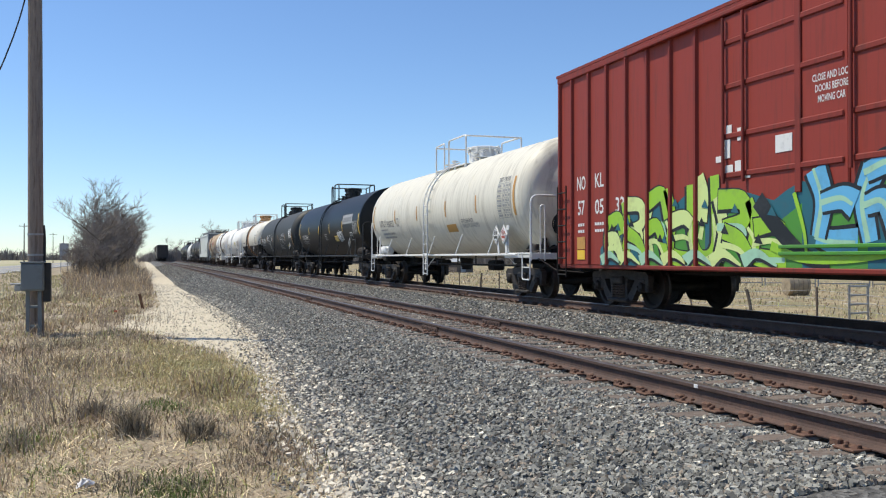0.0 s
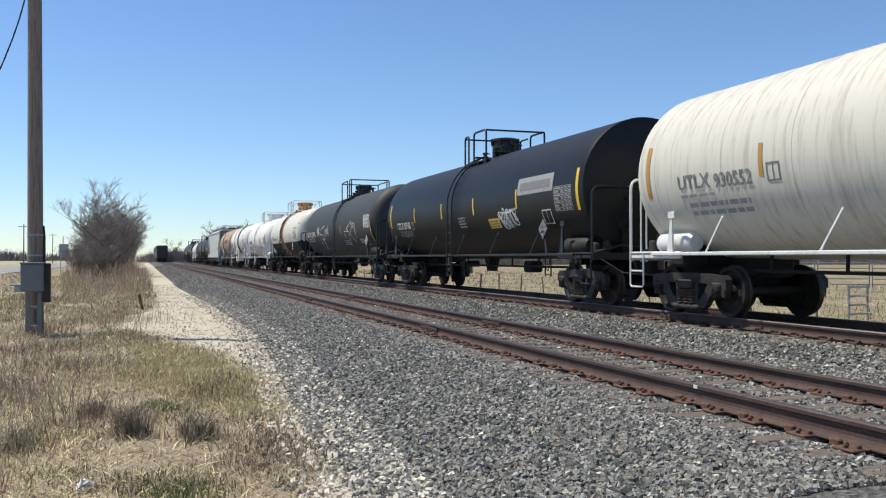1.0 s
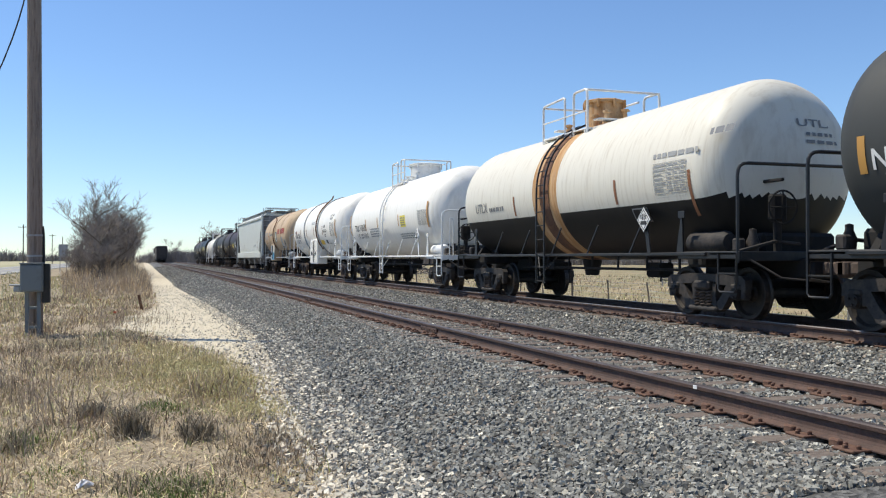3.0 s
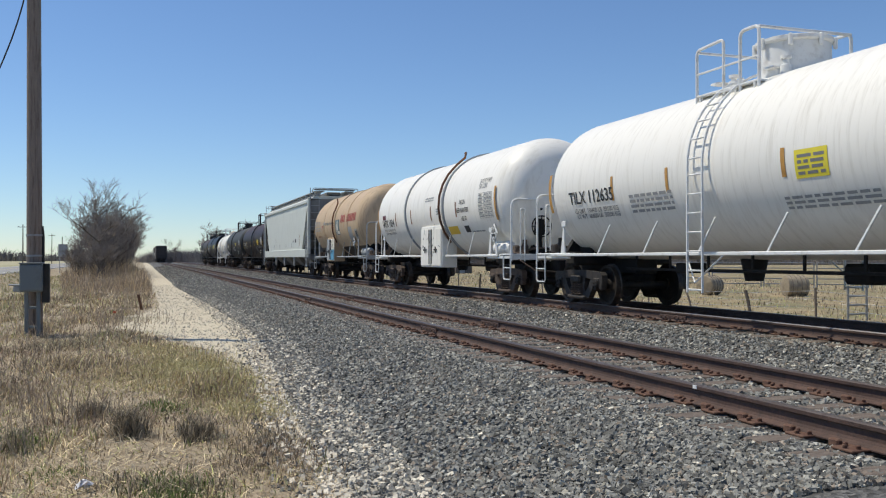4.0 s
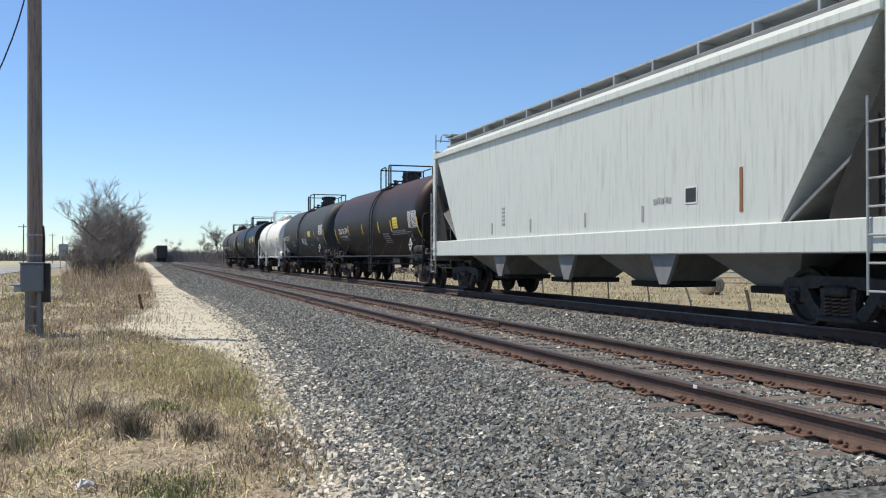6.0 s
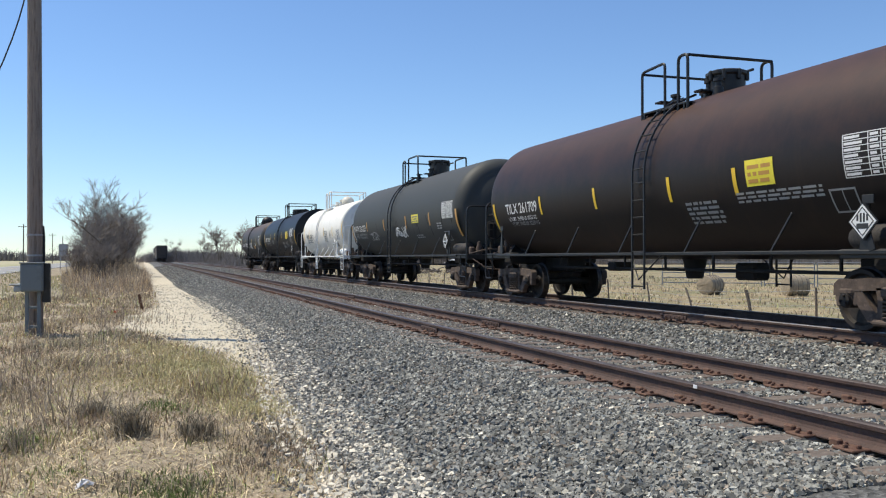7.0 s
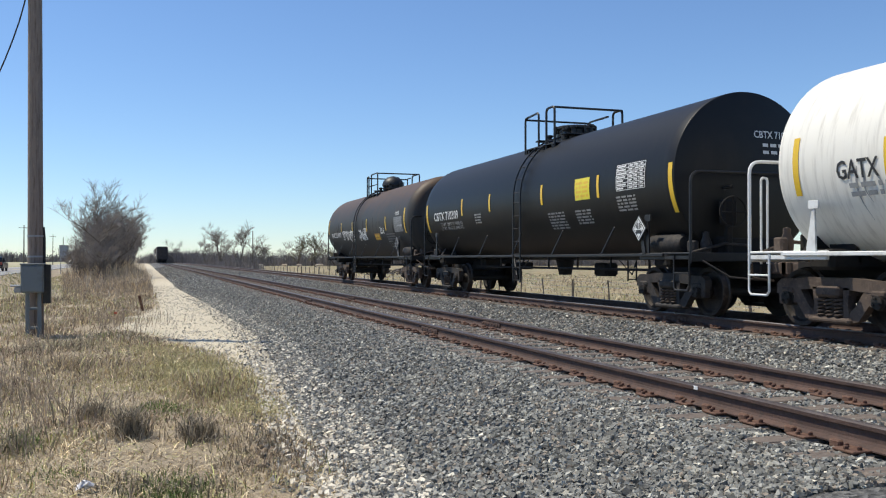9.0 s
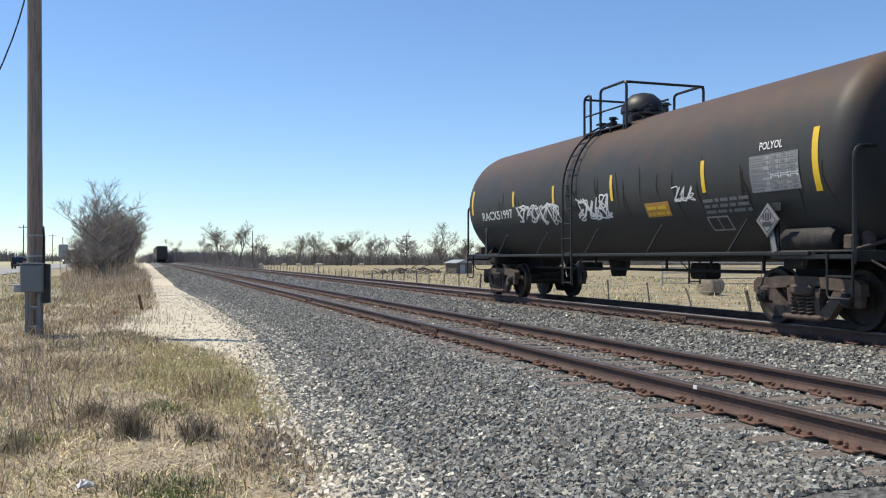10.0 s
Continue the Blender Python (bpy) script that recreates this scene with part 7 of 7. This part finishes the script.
def tree_kind(seed, height, spread, twigs, thick, twig_mat, bushy=False, low=0.36):
    w, f = tree_mesh(seed, height, spread, twigs, thick, bushy, low)
    return w.mesh("trunk", MAT["bark"], True), f.mesh("crown", MAT[twig_mat])


KINDS = [tree_kind(1, 7.5, 0.7, 8, 0.012, "twig"), tree_kind(2, 6.5, 0.8, 8, 0.012, "twig"), tree_kind(3, 5.5, 0.75, 7, 0.010, "twig", True), tree_kind(4, 5.0, 0.8, 7, 0.010, "twig", True),
         tree_kind(5, 9.0, 0.85, 9, 0.016, "twig", low=0.3), tree_kind(6, 8.5, 0.95, 11, 0.016, "twig_green", low=0.27), tree_kind(7, 10.0, 0.75, 8, 0.016, "twig", low=0.33)]


def tree(k, x, y, turn, size, label, group):
    t = root("tree", label, "tree", group, at=pose(x, y, gz(x, y) - 0.05, 0, 0, turn))
    for name, me in zip(("trunk", "crown"), KINDS[k]):
        ob = part(name, me, None, t)
        ob.scale = (size * 1.3, size * 1.3, size * 1.42)
    return t


rnd = random.Random(12)
for k in range(26):
    y = 74 + 3.6 * k + rnd.uniform(-2, 2)
    x = -2.7 + rnd.uniform(-1.3, 1.1) - 0.004 * y
    tree((0, 2, 3, 1, 2, 3)[k % 6], x, y, rnd.uniform(0, 360), rnd.uniform(0.92, 1.2) * (1 if k > 1 else 0.85), "bare grey-brown brushy tree in the trackside thicket", "trackside thicket")
for k, (x, y, s) in enumerate(((-4.6, 74, 0.55), (-4.9, 80, 0.6), (-3.0, 70, 0.6), (-5.4, 90, 0.6))):
    tree(3, x, y, 60 * k, s, "low bare bush at the thicket's edge", "trackside thicket")
for k, x, y, s in ((4, 15.5, 236, 0.75), (4, 17.2, 214, 1.0), (4, 21.5, 216, 1.05), (0, 19.0, 232, 0.9), (5, 33.0, 200, 0.85), (5, 37.5, 203, 0.9), (5, 43.0, 205, 0.8), (0, 46.5, 206, 0.9), (6, 73.0, 218, 1.05), (4, 56, 228, 0.8), (4, 61, 232, 0.8), (4, 66, 226, 0.85), (5, 80, 222, 0.8), (4, 88, 220, 0.85), (4, 98, 214, 0.8), (5, 110, 212, 0.8), (6, 125, 205, 0.8), (4, 52, 236, 0.75), (4, 140, 200, 0.8), (0, 28, 245, 0.9), (0, 10.5, 300, 0.8)):
    tree(k, x, y, rnd.uniform(0, 360), 1.25 * s, "budding bare tree at the pasture's edge" if k == 5 else "leafless spreading tree at the pasture's edge", "trees along the pasture")
for k in range(30):
    x = 30 + 4.2 * k + rnd.uniform(-1.5, 1.5)
    tree((4, 5, 0, 6, 4)[k % 5], x, 262 - 0.28 * x + rnd.uniform(-8, 8), rnd.uniform(0, 360), rnd.uniform(0.75, 1.0), "leafless tree in the woods behind the pasture", "far trees")


def thicket(name, label, line, n, h0, h1, depth, mat, width):
    """A far belt of leafless undergrowth: thousands of upright stems and side twigs."""
    pts = [Vector((*p, 0)) for p in line]
    lens = [(b - a).length for a, b in zip(pts, pts[1:])]
    tot = sum(lens)
    u = np.sort(rng.uniform(0, tot, n))
    cum = np.concatenate([[0], np.cumsum(lens)])
    px, py = np.interp(u, cum, [p.x for p in pts]), np.interp(u, cum, [p.y for p in pts])
    px, py = px + rng.normal(size=n) * depth, py + rng.normal(size=n) * depth
    base = clumpy(px, py, 0.09, 4)
    h = (h0 + (h1 - h0) * base) * rng.uniform(0.4, 1.15, n)
    v, f = blades(px, py, h, np.full(n, width) * rng.uniform(0.5, 1.5, n), rng.uniform(0.0, 0.75, n), 0.2)
    return tagged(new(name, loose_mesh(name, v, f, mat)), label, "woods", kind="stuff")


FAR_STEMS = island_tint(MAT["far_wood"], 0.3)
thicket("far_woods", "grey-brown leafless woods beyond the pasture", ((9, 520), (12, 330), (24, 262), (42, 232), (62, 236), (95, 222), (150, 205), (260, 170)), 60000, 2.8, 5.4, 4.5, FAR_STEMS, 0.08)
thicket("far_scrub", "low brown scrub along the right of way", ((14, 330), (15, 230), (16.5, 170), (18, 150)), 3500, 0.8, 2.6, 0.9, FAR_STEMS, 0.09)
thicket("road_woods", "dark distant woods beyond the road", ((-300, 480), (-160, 560), (-70, 640), (-20, 700)), 6000, 5, 9, 8.0, FAR_STEMS, 0.5)
thicket("thicket_undergrowth", "tangled bare undergrowth between the trackside trees", ((-3.2, 72), (-3.4, 90), (-3.6, 160)), 5200, 1.0, 3.0, 1.1, WEED, 0.03)


# ---- fence, pasture and what stands in it ----
FX = 18.2
fence = root("wire_fence", "old wire fence on leaning grey posts", "fence")
rnd = random.Random(8)
tops = []
for k in range(52):
    y = 12 + 3.0 * k + rnd.uniform(-0.3, 0.3)
    x = FX + 0.15 * math.sin(0.2 * k)
    h = rnd.uniform(0.65, 0.95)
    lx, ly = rnd.gauss(0, 0.05), rnd.gauss(0, 0.14)
    g = Geo().tube([(0, 0, -0.2), (lx * 0.5, ly * 0.5, h / 2), (lx, ly, h)], 0.036 if k % 4 else 0.055, 6)
    part("post", g, MAT["post"], fence, at=pose(x, y, gz(x, y)))
    tops.append((x + lx * 0.8, y + ly * 0.8, gz(x, y) + h))
for d in (0.08, 0.3, 0.52):
    part("wire", Geo().tube([(x, y, z - d) for x, y, z in tops], 0.006, 4), MAT["galvanised"], fence)


def bale(x, y, turn, size):
    b = root("hay_bale", "grey weathered round hay bale lying in the pasture", "hay bale", "round bales", at=pose(x, y, gz(x, y) + 0.55 * size, 0, 0, turn))
    r2 = random.Random(int(x * 7))
    prof = [(-0.6, 0.0), (-0.6, 0.42), (-0.56, 0.55), (-0.3, 0.58), (0, 0.57), (0.3, 0.585), (0.56, 0.55), (0.6, 0.42), (0.6, 0.0)]
    g = Geo().lathe(prof, 26, "x")
    g.v = [(p + r2.uniform(-0.015, 0.015), q * (1 + r2.uniform(-0.025, 0.025)), s * (1 + r2.uniform(-0.025, 0.02))) for p, q, s in g.v]
    part("bale_roll", g, MAT["bale"], b, smooth=True).scale = (size, size, size)
    for k in (-0.35, -0.1, 0.15, 0.4):
        ob = part("twine", Geo().lathe([(k - 0.008, 0.585), (k, 0.596), (k + 0.008, 0.585)], 26, "x"), MAT["post"], b)
        ob.scale = (size, size, size)


for x, y, t, s in ((25.2, 35.6, 20, 0.8), (28.0, 33.2, -15, 0.84), (44, 41, 30, 0.85), (33.5, 22.5, 60, 0.85)):
    bale(x, y, t, s)


def stock_panel(x, y, turn, w, h, rails, label):
    p = root("stock_panel", label, "livestock panel", "livestock panels", at=pose(x, y, gz(x, y), 0, 0, turn))
    for s in (-1, 1):
        part("upright", Geo().tube([(s * w / 2, 0, -0.15), (s * w / 2, 0, h)], 0.035, 7), MAT["galvanised"], p, smooth=True)
    for k in range(rails):
        z = 0.2 + (h - 0.25) * k / (rails - 1)
        part("rail_bar", Geo().tube([(-w / 2, 0, z), (w / 2, 0, z)], 0.028, 6), MAT["galvanised"], p, smooth=True)


for k, (x, y) in enumerate(((31.5, 47), (34, 45.4), (36.5, 43.8), (39, 42.2), (41.5, 40.6))):
    stock_panel(x, y, -33, 2.8, 1.5, 5, "grey tubular livestock panel set in a row")
for x, y, t in ((18.9, 19.9, 15), (19.6, 18.9, 60), (20.2, 19.4, -30)):
    stock_panel(x, y, t, 0.9, 1.0, 4, "short grey pen panel beside the fence")


def brush_pile(x, y):
    r2 = random.Random(3)
    b = root("brush_pile", "heap of grey dead branches and stumps", "brush pile", at=pose(x, y, gz(x, y)))
    for k in range(90):
        cx, cy = r2.gauss(0, 2.2), r2.gauss(0, 0.9)
        a = r2.uniform(0, 6.28)
        l, t = r2.uniform(0.4, 1.3), r2.uniform(-0.2, 0.4)
        z = 0.05 + r2.uniform(0, 0.75) * max(0, 1 - abs(cx) / 5)
        d = Vector((math.cos(a), math.sin(a) * 0.6, t)) * l
        part("branch", Geo().tube([Vector((cx, cy, z)), Vector((cx, cy, z)) + d * 0.5 + Vector((0, 0, 0.1)), Vector((cx, cy, z)) + d], r2.uniform(0.04, 0.13), 6, r1=0.03), MAT["brush"], b, smooth=True)


brush_pile(27.8, 94)
# small shed behind the brush
shd = root("shed", "small pale boarded shed with a low roof", "shed", at=pose(34.6, 97, gz(34.6, 97), 0, 0, 20))
part("wall", Geo().box((0, 0, 0.6), (2.4, 2.0, 1.2), 0.02), MAT["post"], shd)
part("roof", Geo().prism([(-1.4, 1.2), (1.4, 1.2), (0, 1.6)], -1.15, 1.15, "xz"), MAT["grey_trim"], shd)
part("door", Geo().box((-0.3, -1.02, 0.52), (0.7, 0.05, 1.0), 0.01), MAT["grey_trim"], shd)


# small pale sheep: torso, lowered head and four legs
def grazing(x, y, turn, size):
    a = root("goat", "pale cream sheep grazing in the pasture", "goat", "grazing goats", at=pose(x, y, gz(x, y), 0, 0, turn))
    part("torso", Geo().lathe([(-0.45, 0.0), (-0.42, 0.14), (-0.2, 0.2), (0.1, 0.19), (0.38, 0.17), (0.45, 0.0)], 12, "y", (0, 0, 0.58 * size)), MAT["cow"], a, smooth=True)
    part("head", Geo().beam((0, 0.4, 0.66 * size), (0, 0.66, 0.42 * size), 0.16, 0.14, 0.05), MAT["cow"], a)
    for s in (-1, 1):
        for q in (-0.3, 0.3):
            part("leg", Geo().tube([(s * 0.1, q, 0.5 * size), (s * 0.1, q, -0.02)], 0.045, 6), MAT["cow"], a)


for k, (x, y, t) in enumerate(((17.2, 196, 80), (19.5, 186, 100), (22.0, 178, -70), (25.5, 170, 60), (28.5, 172, -100), (34, 178, 90), (41, 172, 70), (31.5, 168, 45))):
    grazing(x, y, t, 1.1)


# ---- far poles, sign, traffic, standing train ----
def far_pole(x, y, h, arm):
    p = root("power_pole", "thin dark timber power pole in the distance", "power pole", "distant power poles", at=pose(x, y, gz(x, y)))
    part("pole", Geo().lathe([(-0.3, 0.15), (h, 0.1)], 8, "z"), MAT["post"], p, smooth=True)
    if arm:
        part("crossarm", Geo().box((0, 0, h - 0.6), (2.2, 0.12, 0.12), 0.02), MAT["post"], p)
        for s in (-0.9, 0.4, 0.9):
            part("insulator", Geo().lathe([(0, 0.04), (0.1, 0.06), (0.2, 0.03), (0.21, 0)], 8, "z", (s, 0, h - 0.54)), MAT["galvanised"], p)


for x, y, h, arm in ((-25.2, 219, 9.4, True), (-29, 330, 10.2, True), (-31, 470, 10, True), (-33, 640, 10, True), (24.6, 214, 8.3, False), (55.5, 190, 7.2, True), (30, 420, 8, True)):
    far_pole(x, y, h, arm)
sg = root("road_sign", "grey back of a tall road sign on two posts", "road sign", at=pose(-9.9, 128, gz(-9.9, 128)))
part("sign_board", Geo().box((0, 0, 3.05), (1.15, 0.06, 1.7), 0.02), MAT["grey_trim"], sg)
for s in (-0.4, 0.4):
    part("post", Geo().box((s, 0.05, 1.5), (0.08, 0.06, 3.2), 0.01), MAT["galvanised"], sg)
part("mast", Geo().tube([(-0.1, 0.1, 3.0), (-0.1, 0.1, 4.9)], 0.05, 7), MAT["post"], sg)


def wheel_geo(r, w):
    return Geo().lathe([(-w / 2, r * 0.55), (-w / 2, r * 0.92), (-w / 2 + 0.03, r), (w / 2 - 0.03, r), (w / 2, r * 0.92), (w / 2, r * 0.55)], 22, "x")


ROAD_TRAFFIC = []
RZ = -0.338


def sport_utility(x, turn):
    c = root("suv", "dark blue-black sport utility vehicle driving away", "car", at=pose(x, 0, RZ, 0, 0, turn))
    part("body", Geo().prism([(-2.35, 0.35), (-2.4, 0.75), (-2.3, 1.0), (-1.2, 1.05), (1.2, 1.05), (2.2, 0.98), (2.35, 0.7), (2.3, 0.35)], -0.93, 0.93), MAT["suv"], c)
    part("cabin", Geo().prism([(-2.28, 1.0), (-2.05, 1.68), (-1.6, 1.76), (0.5, 1.74), (1.35, 1.04)], -0.8, 0.8), MAT["suv"], c)
    part("rear_window", Geo().beam((0, -2.27, 1.1), (0, -2.09, 1.6), 0.02, 1.35, 0.005), MAT["glass"], c)
    for s in (-1, 1):
        part("side_window", Geo().prism([(-1.9, 1.1), (-1.75, 1.6), (0.4, 1.6), (1.0, 1.1)], s * 0.80, s * 0.81), MAT["glass"], c)
        part("tail_light", Geo().box((s * 0.78, -2.36, 0.95), (0.2, 0.1, 0.28), 0.02), MAT["red_ink"], c)
        for q in (-1.45, 1.45):
            w = part("wheel", Geo().lathe([(-0.09, 0.0), (-0.1, 0.2), (0.1, 0.2), (0.09, 0.0)], 18, "x"), MAT["galvanised"], c, at=pose(s * 0.82, q, 0.36))
            part("tyre", wheel_geo(0.36, 0.22), MAT["tyre"], w)
    part("rear_bumper", Geo().box((0, -2.4, 0.52), (1.8, 0.16, 0.22), 0.04), MAT["black_trim"], c)
    part("plate_panel", Geo().box((0, -2.43, 0.85), (0.3, 0.02, 0.15), 0.003), MAT["pale_ink"], c)
    return c


def lorry(x):
    c = root("semi_truck", "dark semi truck approaching with lit headlights", "truck", at=pose(x, 0, RZ, 0, 0, 180))
    part("cab", Geo().box((0, 1.0, 1.9), (2.4, 2.2, 2.6), 0.15), MAT["suv"], c)
    part("bonnet", Geo().box((0, 2.9, 1.25), (2.0, 1.9, 1.2), 0.15), MAT["suv"], c)
    part("windscreen", Geo().beam((0, 2.13, 2.1), (0, 2.05, 2.9), 0.03, 2.0, 0.01), MAT["glass"], c)
    part("trailer", Geo().box((0, -7.0, 2.45), (2.5, 13.0, 2.7), 0.05), MAT["grey_trim"], c)
    part("chassis", Geo().box((0, -4.0, 0.85), (0.9, 15.0, 0.25), 0.03), MAT["under"], c)
    part("bumper", Geo().box((0, 3.92, 0.6), (2.3, 0.2, 0.4), 0.05), MAT["galvanised"], c)
    for s in (-1, 1):
        part("headlight", Geo().box((s * 0.95, 3.86, 1.0), (0.34, 0.12, 0.26), 0.03), MAT["headlight"], c)
        for q in (2.9, -0.6, -1.8, -11.3, -12.5):
            w = part("wheel", Geo().lathe([(-0.12, 0.0), (-0.13, 0.28), (0.13, 0.28), (0.12, 0.0)], 16, "x"), MAT["galvanised"], c, at=pose(s * 1.05, q, 0.5))
            part("tyre", wheel_geo(0.5, 0.3), MAT["tyre"], w)
    return c


ROAD_TRAFFIC.append((sport_utility(-16.9, 0), 143.0 - 220.0, 22.0))
ROAD_TRAFFIC.append((lorry(-19.6), 270.0 + 200.0, -20.0))


def standing_car(y, colour, label, shape):
    """Freight car of the train waiting on the near track."""
    c = root("standing_freight_car", label, "freight car", "standing freight cars", at=pose(NEAR_X, y, 0))
    L = 16.2
    if shape == "tank":
        part("tank", Geo().lathe([(-7.6, 0), (-7.5, 0.9), (-7.1, 1.4), (-6.8, 1.5), (6.8, 1.5), (7.1, 1.4), (7.5, 0.9), (7.6, 0)], 28, "y", (0, 0, 2.5)), MAT[colour], c, smooth=True)
    else:
        part("body", Geo().box((0, 0, 2.9), (3.1, L - 1.2, 3.7), 0.06), MAT[colour], c)
        part("roof", Geo().prism([(-1.6, 4.74), (1.6, 4.74), (1.2, 4.88), (-1.2, 4.88)], -L / 2 + 0.55, L / 2 - 0.55, "xz"), MAT["far_train"], c)
        for k in range(5):
            part("end_rib", Geo().box((0, -L / 2 + 0.57, 1.5 + 0.68 * k), (2.9, 0.1, 0.14), 0.03), MAT[colour], c)
    part("underframe", Geo().box((0, 0, 0.9), (2.6, L - 0.6, 0.3), 0.04), MAT["under"], c)
    for s in (-1, 1):
        tr = part("truck", cached(("bolster", "dark"), lambda: bolster_mesh(MAT["truck_dark"])), None, c, at=pose(0, s * 5.8, 0))
        for q in (-1, 1):
            part("side_frame", cached(("frame", "dark"), lambda: side_frame_mesh(MAT["truck_dark"])), None, tr, at=pose(q * 1.0, 0, 0))
            part("wheelset", cached("wheelset", wheelset_mesh), None, tr, at=pose(0, q * 0.889, WHEEL_R))
        add_coupler(c, s * L / 2, s)


for k, (col, shape, label) in enumerate((("far_train", "box", "dark brown boxcar standing at the end of a waiting train"), ("truck_rust", "box", "rusty brown boxcar standing in a waiting train"), ("tank_white", "tank", "white tank car standing in a waiting train"), ("far_train", "box", "dark boxcar standing in a waiting train"), ("hopper", "box", "pale grey car standing in a waiting train"), ("tank_white", "tank", "white tank car standing in a waiting train"))):
    standing_car(277 + 8.1 + 16.4 * k, col, label, shape)


# ---- motion ----
def motions():
    for k, car in enumerate(CARS):
        p = car.matrix_basis.translation.copy()
        walk(car, [(t, pose(p.x, p.y - SPEED * t, p.z)) for t in (0.0, 2.5, 5.0, 7.5, 10.0)])
    turn = math.degrees(SPEED / WHEEL_R / FPS)
    rows = {s: [(k / FPS, pose(0, s, WHEEL_R, k * turn)) for k in range(301)] for s in (-0.889, 0.889)}
    for w, s in WHEELSETS:
        walk(w, rows[s])
    for thing, y0, v in ROAD_TRAFFIC:
        p = thing.matrix_basis.translation.copy()
        turn_z = math.degrees(thing.matrix_basis.to_euler().z)
        walk(thing, [(t, pose(p.x, y0 + v * t, p.z, 0, 0, turn_z)) for t in (0.0, 5.0, 10.0)])


motions()
